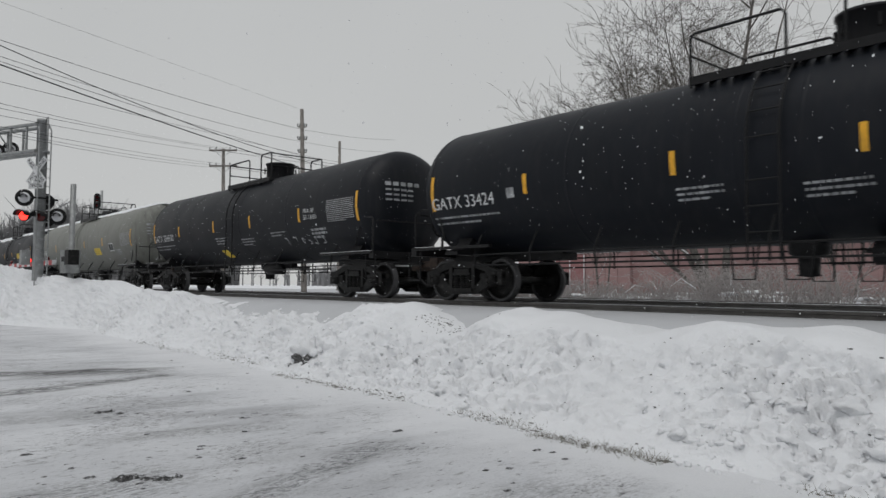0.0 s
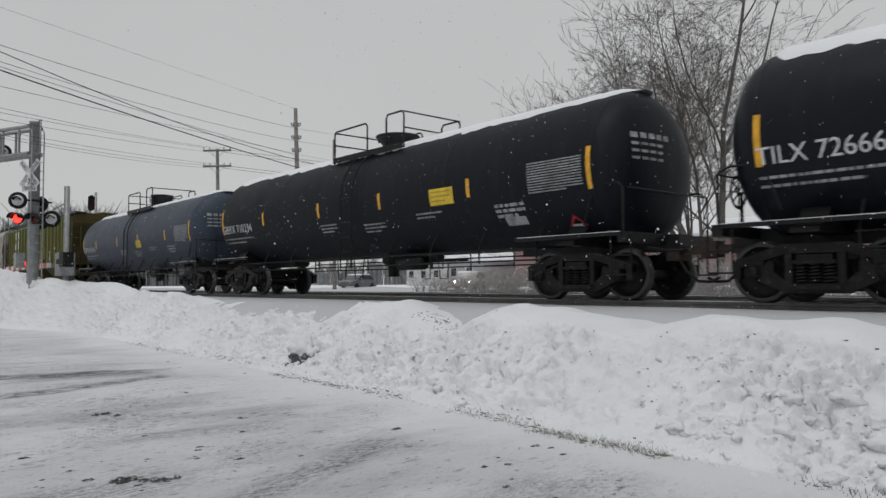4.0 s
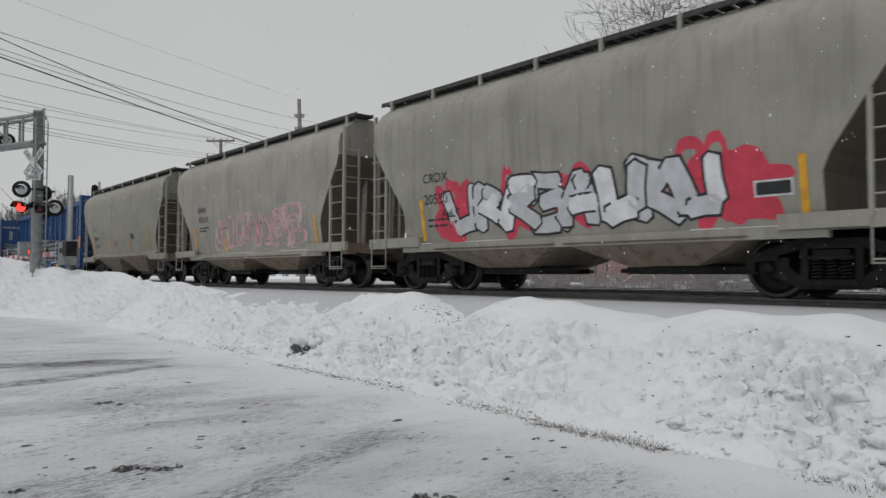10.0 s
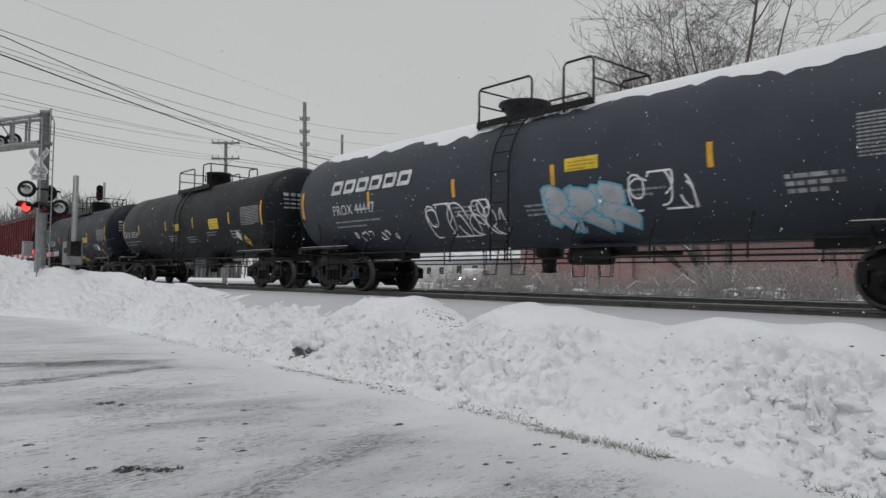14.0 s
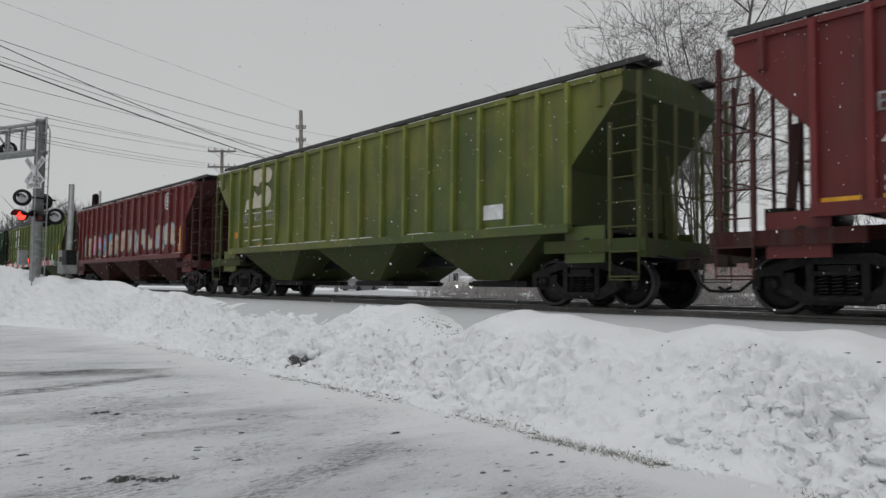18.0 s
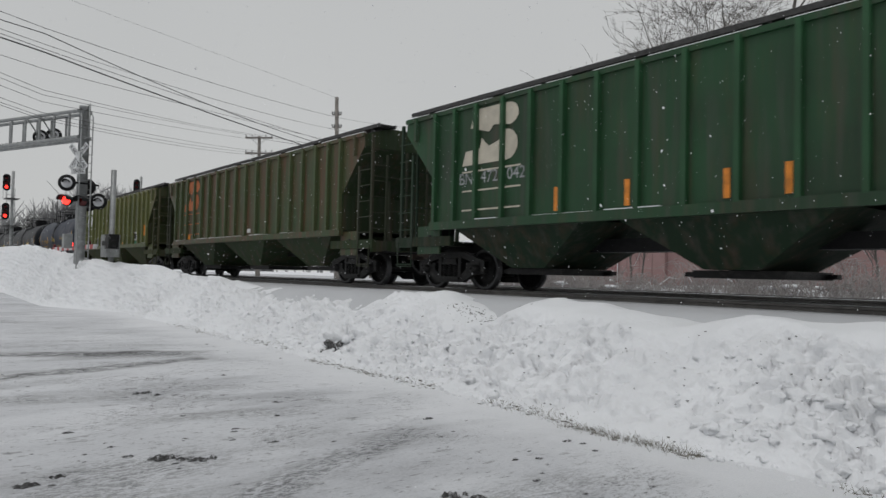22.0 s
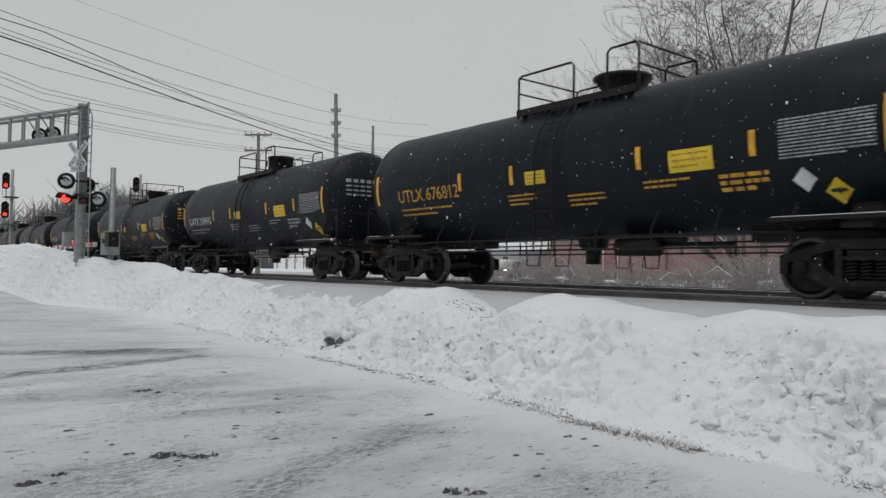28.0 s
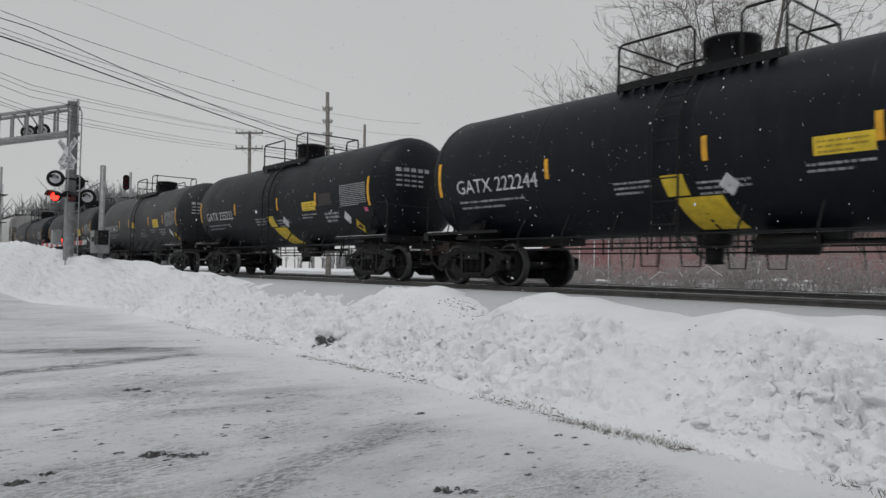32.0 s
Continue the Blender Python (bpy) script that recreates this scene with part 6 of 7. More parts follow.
        g.box(cx - 0.8, cx + 0.8, -0.8, 0.8, 0.36, 0.49)
        g.box(cx - 1.0, cx - 0.8, -0.72, -0.55, 0.38, 0.46)
        g.box(cx + 0.8, cx + 0.97, 0.55, 0.72, 0.38, 0.46)
        part("outlet_gate", g, STEEL, bay)
    g = Geo()
    g.box(-half + 0.6, half - 0.6, -0.24, 0.24, 0.84, 1.10)
    part("centre_sill", g, BLACKS, car)
    # roof: running boards, hatch covers
    zr = ze + 0.26 if style == "ribbed" else 4.56
    for y in (-0.98, 0.98) if style == "ribbed" else (-0.92, 0.92):
        g = Geo()
        n = int(2 * xt / 0.26)
        for k in range(n):
            x = -xt - 0.25 + (2 * xt + 0.5) * k / n
            g.box(x, x + 0.22, y - 0.26, y + 0.26, zr, zr + 0.035)
        for dy in (-0.27, 0.24):
            g.box(-xt - 0.25, xt + 0.25, y + dy, y + dy + 0.03, zr - 0.05, zr + 0.045)
        part("running_board", g, GRATE, car, "dark grating walkway along the roof")
        me = cached("board_bracket_%s_%d_%d" % (style, bays, id(body) % 9973), lambda q: q.box(-0.03, 0.03, -0.24, 0.24, ze + 0.05, zr) if style == "ribbed" else q.box(-0.04, 0.04, -0.30, -0.24, 4.1, zr + 0.03), GRATE if style == "ribbed" else body)
        for k in range(8):
            part("board_bracket", me, None, car, "", pose(-xt + 0.2 + (2 * xt - 0.4) * k / 7, y, 0, 0, 0, 0 if y < 0 else 180))
    hatches = 4 if small else 6
    for k in range(hatches):
        x = -xt + 2 * xt * (k + 0.5) / hatches
        g = Geo()
        g.box(x - 0.75, x + 0.75, 0.28 if style == "ribbed" else -0.3, 0.85 if style == "ribbed" else 0.3, zr - 0.05, zr + 0.12, 0.04)
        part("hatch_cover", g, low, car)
    # ends: platform, posts, ladders
    frame_mat = body if not dark_ends else coat(tuple(c * 0.45 + 0.012 for c in col), 0.65, 0.5, 0.2)
    for e in (-1, 1):
        xe = e * (half - 0.62)
        g = Geo()
        g.box(min(xe, e * (xb + 0.1)), max(xe, e * (xb + 0.1)), -1.45, 1.45, 1.02, 1.12)
        g.box(xe - 0.06, xe + 0.06, -1.5, 1.5, 0.88, 1.18)
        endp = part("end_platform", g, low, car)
        for y in (-1.46, -1.0, -0.35, 0.35, 1.0, 1.46):
            zt = ze - 0.04 if abs(y) > 1.2 else ze - 0.34 - abs(y) * 0.2
            xx = xe - e * 0.08
            g = Geo()
            r = 0.035 if abs(y) > 1.2 else 0.026
            g.box(xx - r, xx + r, y - r, y + r, 1.1, zt)
            part("end_post", g, frame_mat, endp)
        for s in (-1, 1):
            # side ladder and end ladder at each corner
            g = Geo()
            xq = xe - e * 0.62
            g.box(xq - 0.03, xq + 0.03, s * 1.53 - 0.03, s * 1.53 + 0.03, 1.1, 3.2)
            part("ladder_post", g, frame_mat, endp)
            for k in range(8):
                z = 0.55 + 0.42 * k
                g = Geo()
                g.tube([(xe - e * 0.05, s * 1.54, z), (xq, s * 1.54, z)], 0.014, 5)
                part("ladder_rung", g, frame_mat, endp)
                if z > 1.1:
                    g = Geo()
                    g.tube([(xe - e * 0.04, s * 1.46, z + 0.12), (xe - e * 0.04, s * 1.0, z + 0.12)], 0.014, 5)
                    part("ladder_rung", g, frame_mat, endp)
            g = Geo()
            g.tube([(xe - e * 0.05, s * 1.54, 1.1), (xe - e * 0.05, s * 1.54, 0.5), (xq, s * 1.54, 0.5), (xq, s * 1.54, 1.1)], 0.018, 5)
            part("sill_step", g, frame_mat, endp)
        g = Geo()
        g.tube([(xe - e * 0.1, -1.0, 2.0), (xe - e * 0.1, 1.0, 2.0)], 0.016, 5)
        g.tube([(xe - e * 0.1, -1.4, 2.9), (xe - e * 0.1, 1.4, 2.9)], 0.016, 5)
        part("end_grab_iron", g, frame_mat, endp)
        if e < 0:
            g = Geo()
            g.lathe([(0.001, -0.5), (0.2, -0.46), (0.2, 0.46), (0.001, 0.5)], (xe + 0.9, 0.5, 1.5), "y", 14)
            g.box(xe + 0.4, xe + 0.75, -0.7, -0.3, 1.12, 1.6)
            part("brake_gear", g, BLACKS, car)
        g = Geo()
        g.prism([(e * (half - 1.35), 1.1), (e * (half - 1.2), 1.1), (e * (xb + 0.75), 2.9), (e * (xb + 0.6), 2.9)], -0.5, -0.44, "y")
        g.prism([(e * (half - 1.35), 1.1), (e * (half - 1.2), 1.1), (e * (xb + 0.75), 2.9), (e * (xb + 0.6), 2.9)], 0.44, 0.5, "y")
        part("end_brace", g, frame_mat, endp)
        bogie(car, e * (half - (2.2 if not small else 2.1)) + (0.2 if style != "ribbed" else 0.0), False)
    couplers(car, half)
    # markings
    proud = 0.0
    ink = ink or WHITE
    if strips:
        for x in (-6.4, -3.3, -1.65, 0.2, 1.15, 2.95, 4.6, 6.75) if not small else strip_x:
            tall = 0.92 if x == 6.75 or small and x in (strip_x[0], strip_x[-1]) else 0.46
            patch(car, (lambda z: surf(z) - 0.085) if x == 6.75 else surf, x, x + 0.11, zs + 0.08, zs + 0.08 + tall, strips, eps=0.012, parts=1 if style == "ribbed" else 8)
    for e in extras or ():
        kind, *v = e
        if kind == "graf":
            graffiti(car, surf, *v[:4], v[4], v[5], v[6], seed, v[7] if len(v) > 7 else None, v[8] if len(v) > 8 else False)
        elif kind == "tag":
            scrawl(car, surf, v[0], v[1], v[2], v[3], v[4], seed + len(v) + 3, v[5] if len(v) > 5 else 7)
        elif kind == "words":
            wording(car, surf, v[0], v[1], v[2], v[3], v[4])
        elif kind == "mark":
            wording(car, surf, v[0], v[1], v[2], v[3], v[4], stretch=v[5] if len(v) > 5 else 1.0)
        elif kind == "print":
            small_print(car, surf, v[0], v[1], v[2], v[3], v[4], seed + int(v[0] * 10), v[5] if len(v) > 5 else 0.05, v[6] if len(v) > 6 else 0.1)
        elif kind == "box":
            patch(car, surf, v[0], v[0] + v[2], v[1], v[1] + v[3], v[4], "sign_panel", 0.006, parts=1)
        elif kind == "logo":
            owner_logo(car, surf, *v)
        elif kind == "big":
            big_mark(car, surf, *v)
        elif kind == "red":
            wording(car, surf, v[0], v[1], v[2], v[3], v[4], 0.007, v[5], "warning_lettering")
        elif kind == "round":
            round_mark(car, surf, *v)
    for ob in car.children:
        if ob.name.split(".")[0] in MARKINGS:
            ob.matrix_basis = pose(marks_dx, 0, 0) @ ob.matrix_basis
    return car


def flat(g, surf, pts, eps):
    g.add([(x, surf(z) - eps, z) for x, z in pts], [tuple(range(len(pts)))])


def owner_logo(car, surf, x, z, h, mat):
    """The owner's emblem as two plain overlapping shapes, with ruled lines below."""
    g = Geo()
    w = h * 1.45
    bowl = lambda cx, cz, rx, rz, a, b: [(cx + rx * math.cos(radians(a + (b - a) * k / 8)), cz + rz * math.sin(radians(a + (b - a) * k / 8))) for k in range(9)]
    flat(g, surf, [(x + w * 0.15, z + h * 0.68), (x + w * 0.5, z + h * 0.55), (x + w * 0.58, z + h * 0.66)] + bowl(x + w * 0.82, z + h * 0.80, w * 0.19, h * 0.2, -75, 88) + [(x + w * 0.24, z + h)], 0.014)
    flat(g, surf, [(x, z)] + bowl(x + w * 0.80, z + h * 0.27, w * 0.2, h * 0.27, -88, 95) + [(x + w * 0.66, z + h * 0.36), (x + w * 0.5, z + h * 0.30), (x + w * 0.36, z + h * 0.46), (x + w * 0.33, z + h * 0.28), (x + w * 0.06, z + h * 0.26)], 0.014)
    part("owner_emblem", g, mat, car, "faded emblem of plain shapes")
    g = Geo()
    for k in range(3):
        zz = z - 0.16 - k * 0.42
        flat(g, surf, [(x, zz), (x + w * 1.05, zz), (x + w * 1.05, zz + 0.035), (x, zz + 0.035)], 0.010)
    part("ruled_lines", g, mat, car)


def big_mark(car, surf, x, z, h, gap, mat):
    """Four large black owner's marks as plain shapes: ring, wedge, bar, cross block."""
    def ring(cx, n=24):
        g = Geo()
        a = [(cx + 0.36 * h * math.cos(6.2832 * k / n), z + h / 2 + 0.5 * h * math.sin(6.2832 * k / n)) for k in range(n)]
        b = [(cx + 0.18 * h * math.cos(6.2832 * k / n), z + h / 2 + 0.30 * h * math.sin(6.2832 * k / n)) for k in range(n)]
        g.add([(p, surf(q) - 0.012, q) for p, q in a + b], [(k, (k + 1) % n, n + (k + 1) % n, n + k) for k in range(n)])
        return g
    part("owner_mark", ring(x), mat, car)
    g = Geo()
    for e in (-1, 1):
        foot = [(x + gap + e * 0.38 * h, z), (x + gap + e * 0.18 * h, z), (x + gap - e * 0.08 * h, z + h), (x + gap + e * 0.10 * h, z + h)]
        flat(g, surf, foot if e < 0 else foot[::-1], 0.012 + 0.0005 * e)
    flat(g, surf, [(x + gap - 0.2 * h, z + 0.2 * h), (x + gap + 0.2 * h, z + 0.2 * h), (x + gap + 0.16 * h, z + 0.36 * h), (x + gap - 0.16 * h, z + 0.36 * h)], 0.0135)
    part("owner_mark", g, mat, car)
    g = Geo()
    flat(g, surf, [(x + 2 * gap - 0.09 * h, z), (x + 2 * gap + 0.09 * h, z), (x + 2 * gap + 0.09 * h, z + h), (x + 2 * gap - 0.09 * h, z + h)], 0.012)
    flat(g, surf, [(x + 2 * gap - 0.33 * h, z + 0.83 * h), (x + 2 * gap + 0.33 * h, z + 0.83 * h), (x + 2 * gap + 0.33 * h, z + h), (x + 2 * gap - 0.33 * h, z + h)], 0.013)
    part("owner_mark", g, mat, car)
    g = Geo()
    for s in (-1, 1):
        flat(g, surf, [(x + 3 * gap - s * 0.36 * h - 0.1 * h, z), (x + 3 * gap - s * 0.36 * h + 0.12 * h, z), (x + 3 * gap + s * 0.36 * h + 0.1 * h, z + h), (x + 3 * gap + s * 0.36 * h - 0.12 * h, z + h)], 0.012 + 0.001 * s)
    part("owner_mark", g, mat, car)


def round_mark(car, surf, x, z, r, mat):
    g = Geo()
    n = 32
    for a, b in ((1.0, 0.82), (0.62, 0.5)):
        o = [(x + a * r * math.cos(6.2832 * k / n), z + a * r * math.sin(6.2832 * k / n)) for k in range(n)]
        i = [(x + b * r * math.cos(6.2832 * k / n), z + b * r * math.sin(6.2832 * k / n)) for k in range(n)]
        g.add([(p, surf(q) - 0.010, q) for p, q in o + i], [(k, (k + 1) % n, n + (k + 1) % n, n + k) for k in range(n)])
    flat(g, surf, [(x - r * 0.62, z - r * 0.1), (x + r * 0.62, z - r * 0.1), (x + r * 0.62, z + r * 0.1), (x - r * 0.62, z + r * 0.1)], 0.011)
    flat(g, surf, [(x - r * 0.1, z - r * 0.62), (x + r * 0.1, z - r * 0.62), (x + r * 0.1, z + r * 0.62), (x - r * 0.1, z + r * 0.62)], 0.012)
    part("owner_emblem", g, mat, car, "round white emblem")


def centerbeam_car(length):
    car = group_of("centerbeam_flatcar", "blue centerbeam flatcar with strapped grey plastic pipes", "flatcar", None, "cars of the freight train")
    blue = coat((0.012, 0.068, 0.20), 0.45, 0.4, 0.35, 0.38)
    half = length / 2
    xe = half - 0.32
    zd = 1.03
    g = Geo()
    g.box(-xe, xe, -1.40, 1.40, zd - 0.06, zd)
    part("deck", g, blue, car)
    g = Geo()
    g.box(-xe - 0.1, xe + 0.1, -0.28, 0.28, 0.75, zd - 0.06)
    part("centre_sill", g, blue, car)
    for s in (-1, 1):
        g = Geo()
        g.prism([(-xe, zd), (-xe, zd - 0.30), (-xe + 4.4, zd - 0.36), (xe - 4.4, zd - 0.36), (xe, zd - 0.30), (xe, zd)], s * 1.42 - 0.05, s * 1.42 + 0.05, "y")
        sill = part("side_sill", g, blue, car)
        for k in range(22):
            x = -xe + 0.5 + (2 * xe - 1.4) * k / 21
            g = Geo()
            g.box(x, x + (0.55 if k % 3 else 0.35), s * 1.475 - 0.005, s * 1.475 + 0.005, zd - 0.25, zd - 0.08)
            part("sill_plate", g, (DIMWHITE, blue, GRATE, ORANGE, blue, DIMWHITE, GALV, blue, DECAL, blue, RUSTY)[(k * 5) % 11], sill)
        for k in range(10):
            x = -xe + 1.0 + (2 * xe - 2.0) * k / 9
            g = Geo()
            g.box(x - 0.09, x + 0.09, s * 1.50 - 0.06, s * 1.50 + 0.06, zd - 0.30, zd - 0.08)
            part("winch", g, RUSTY, sill)
        g = Geo()
        g.tube([(-xe + 3.6, s * 1.3, 0.72), (-2.0, s * 1.3, 0.55), (2.0, s * 1.3, 0.55), (xe - 3.6, s * 1.3, 0.72)], 0.016, 5)
        part("truss_rod", g, BLACKS, car)
        for k in range(5):
            x = -6 + 3 * k
            g = Geo()
            g.box(x - 0.04, x + 0.04, s * 1.28 - 0.04, s * 1.28 + 0.04, 0.5, zd - 0.3)
            part("rod_bracket", g, BLACKS, car)
    # bulkheads at both ends
    for e in (-1, 1):
        x = e * (xe - 0.02)
        g = Geo()
        g.box(x - 0.04, x + 0.04, -1.38, 1.38, zd, 4.50)
        bulk = part("bulkhead", g, blue, car, "blue end bulkhead with warning lettering")
        for y in (-1.40, 1.40):
            g = Geo()
            a, b = x, x - e * 0.42
            g.box(min(a, b), max(a, b), y - 0.05, y + 0.05, zd - 0.3, 4.52)
            part("bulkhead_flange", g, blue, bulk)
            g = Geo()
            g.box(min(a, b) + 0.02, max(a, b) - 0.02, y - 0.062, y + 0.062, 1.75, 2.35)
            part("reflective_panel", g, ORANGE, bulk)
        for k in range(6):
            g = Geo()
            z = zd + 0.35 + k * 0.55
            a, b = x, x + e * 0.28
            g.box(min(a, b), max(a, b), -1.36, 1.36, z, z + 0.09)
            part("bulkhead_rib", g, blue, bulk)
        for y in (-0.75, 0.75):
            g = Geo()
            a, b = x, x + e * 0.30
            g.box(min(a, b), max(a, b), y - 0.05, y + 0.05, zd, 4.45)
            part("bulkhead_rib", g, blue, bulk)
        # inner face lettering towards the load
        face = x - e * 0.045
        def inner(text, yc, z, h):
            t, w = lettering(text, h, WHITE)
            s = -e
            t.v = [(face - e * 0.004, (p[0] - w / 2) * s + yc, z + p[2]) for p in t.v]
            part("lettering", t, WHITE, bulk)
        inner("WARNING", -0.72, 3.85, 0.17)
        inner("WARNING", 0.72, 3.85, 0.17)
        g = Geo()
        rnd = random.Random(2)
        for k in range(5):
            z = 2.15 + k * 0.12
            for yc in (-0.72, 0.72):
                wd = rnd.uniform(0.35, 0.5)
                g.box(face - e * 0.004 - 0.002, face - e * 0.004 + 0.002, yc - wd, yc + wd, z, z + 0.05)
        for yc in (-0.72, 0.72):
            g.box(face - e * 0.004 - 0.002, face - e * 0.004 + 0.002, yc - 0.12, yc + 0.12, 3.0, 3.65)
        part("small_print", g, DIMWHITE, bulk)
        bogie(car, e * (half - 2.35), False)
        g = Geo()
        g.box(e * (xe + 0.1) - 0.2, e * (xe + 0.1) + 0.2, -1.3, 1.3, 0.98, 1.1)
        part("end_platform", g, blue, car)
    # the upright truss along the middle
    g = Geo()
    g.box(-xe, xe, -0.20, 0.20, 4.45, 4.71, 0.04)
    part("top_chord", g, blue, car)
    n = 16
    for k in range(n + 1):
        x = -xe + 0.95 + (2 * xe - 1.9) * k / n
        g = Geo()
        g.prism([(x - 0.14, zd), (x + 0.14, zd), (x + 0.10, 4.46), (x - 0.10, 4.46)], -0.14, 0.14, "y")
        part("post", g, blue, car)
        if k < n and k % 2 == 0:
            a, b = x, x + (2 * xe - 1.9) / n
            if k < n / 2:
                a, b = b, a
            g = Geo()
            d = 0.11
            g.prism([(a - d, 4.42), (a + d, 4.42), (b + d, 1.9), (b - d, 1.9)] if a < b else [(b - d, 1.9), (b + d, 1.9), (a + d, 4.42), (a - d, 4.42)], -0.07, 0.07, "y")
            part("diagonal", g, blue, car)
            g = Geo()
            s = 1 if a < b else -1
            g.prism([(a, 4.45), (a + s * 0.45, 4.45), (a, 3.9)] if s > 0 else [(a, 4.45), (a, 3.9), (a + s * 0.45, 4.45)], -0.06, 0.06, "y")
            part("gusset", g, blue, car)
    couplers(car, half)
    return car, xe, zd


def pipe_load(car, xe, zd):
    """Bundles of grey plastic pipe with belled ends, in tiers on both sides of the beam."""
    grey = plain("grey_plastic_pipe", (0.13, 0.135, 0.165), 0.45, 0, 0.15, 3)
    r = 0.105

    def make(g, l):
        g.lathe([(0.001, -l / 2), (r * 0.8, -l / 2), (r, -l / 2 + 0.01), (r, l / 2 - 0.35), (r * 1.1, l / 2 - 0.3), (r * 1.1, l / 2), (r * 0.9, l / 2), (r * 0.9, l / 2 - 0.2), (0.001, l / 2 - 0.25)], (0, 0, 0), "x", 12)
    n = 6
    l = (2 * xe - 1.0) / n
    me = cached("pipe", lambda g: make(g, l - 0.05), grey)
    for k in range(n):
        x = -xe + 0.5 + l * (k + 0.5)
        tiers = 6 if k in (2, 3) else 5
        for s in (-1, 1):
            for t in range(tiers):
                for c in range(4):
                    if c in (1, 2) and t not in (0, tiers - 1):
                        continue
                    y = s * (0.42 + c * 0.262)
                    part("pipe", me, None, car, "", pose(x, y, zd + 0.05 + r + t * (2 * r + 0.02), 0, 0, 0 if (k + t) % 2 else 180))
            for q in (0.05,):
                g = Geo()
                xx = x + q * l
                zt = zd + 0.06 + tiers * (2 * r + 0.02)
                g.box(xx - 0.045, xx + 0.045, s * 1.335 - 0.008, s * 1.335 + 0.008, zd, zt)
                g.box(xx - 0.04, xx + 0.04, min(s * 0.25, s * 1.343), max(s * 0.25, s * 1.343), zt, zt + 0.01)
                part("strap", g, WHITE, car, "white load strap")
            g = Geo()
            for q in (-0.42, 0.42):
                g.box(x + q * l - 0.05, x + q * l + 0.05, min(s * 0.22, s * 1.3), max(s * 0.22, s * 1.3), zd, zd + 0.05)
            part("dunnage", g, WOODPOLE, car, "timber bearer under the pipes")
            if s < 0:
                g = Geo()
                g.box(x - l * 0.25, x + l * 0.2, -1.36, -1.27, zd + 0.002, zd + 0.05)
                part("snow_ledge", g, CLEAN, car)


# couplings between the cars, as places along the track at 0 s
JOINTS = [4.3, -13.68, -31.47, -51.85, -69.6, -87.74, -104.52, -122.57, -135.2, -147.97, -160.46, -173.37, -186.1, -198.8, -222.15, -240.72, -257.35, -272.95,
          -291.2, -309.43, -327.3, -345.4, -363.8, -382.13, -400.4, -415.5, -430.5, -445.5, -460.6, -475.65, -490.91, -505.97, -521.0, -535.97, -550.75, -565.75, -580.75, -595.75]
BLK, BLK2, NAVY, SLATE, PALE = (0.0036, 0.0052, 0.0088), (0.0055, 0.0068, 0.0100), (0.006, 0.010, 0.019), (0.040, 0.052, 0.074), (0.19, 0.195, 0.178)
LEAF, FOREST, OLIVE, YELG, MAROON = (0.085, 0.105, 0.020), (0.008, 0.048, 0.016), (0.042, 0.054, 0.020), (0.10, 0.105, 0.032), (0.098, 0.011, 0.011)
GREYH, TAN, CREAM = (0.35, 0.36, 0.345), (0.30, 0.285, 0.25), (0.27, 0.26, 0.225)
REDDARK = plain("maroon_panel", (0.10, 0.02, 0.02), 0.6)
SPRAY = {k: plain("spray_" + k, c, 0.6, 0, 0.15, 4) for k, c in dict(dusk=(0.09, 0.10, 0.11), green=(0.02, 0.15, 0.075), chrome=(0.56, 0.57, 0.60), silver=(0.42, 0.44, 0.47), white=(0.75, 0.76, 0.78), blue=(0.12, 0.40, 0.55), pink=(0.62, 0.30, 0.42), red=(0.60, 0.05, 0.09), teal=(0.14, 0.30, 0.27),
         tan=(0.42, 0.34, 0.26), lilac=(0.42, 0.36, 0.55), faded=(0.58, 0.42, 0.38), cyan=(0.30, 0.55, 0.66), cream=(0.50, 0.46, 0.38)).items()}


SPACED = (-2.72, -1.05, 2.1, 4.15)


def tank_kit(n, style):
    """Decals that the black cars carry on their right half."""
    if style == "decals":
        return [("decal", 2.75, -0.46, 0.8, 0.36), ("decal", -0.6, -0.38, 0.55, 0.26), ("dia", 4.9, -0.74, 0.17, WHITE), ("dia", 5.32, -0.92, 0.18, DECAL)]
    if style == "skew":
        return [("decal", -0.15, -0.84, 0.42, 0.34, -0.06), ("decal", 0.1, -1.42, 0.85, 0.55, -0.14), ("dia", 0.98, -0.72, 0.17, WHITE), ("decal", 2.3, -0.45, 0.8, 0.26), ("dia", 4.7, -0.74, 0.17, WHITE), ("dia", 5.1, -0.98, 0.18, DECAL), ("box", 3.35, -0.35, 0.7, 0.34, coat((0.035, 0.03, 0.028))), ("box", 5.7, -0.62, 0.14, 0.1, PINK)]
    return []


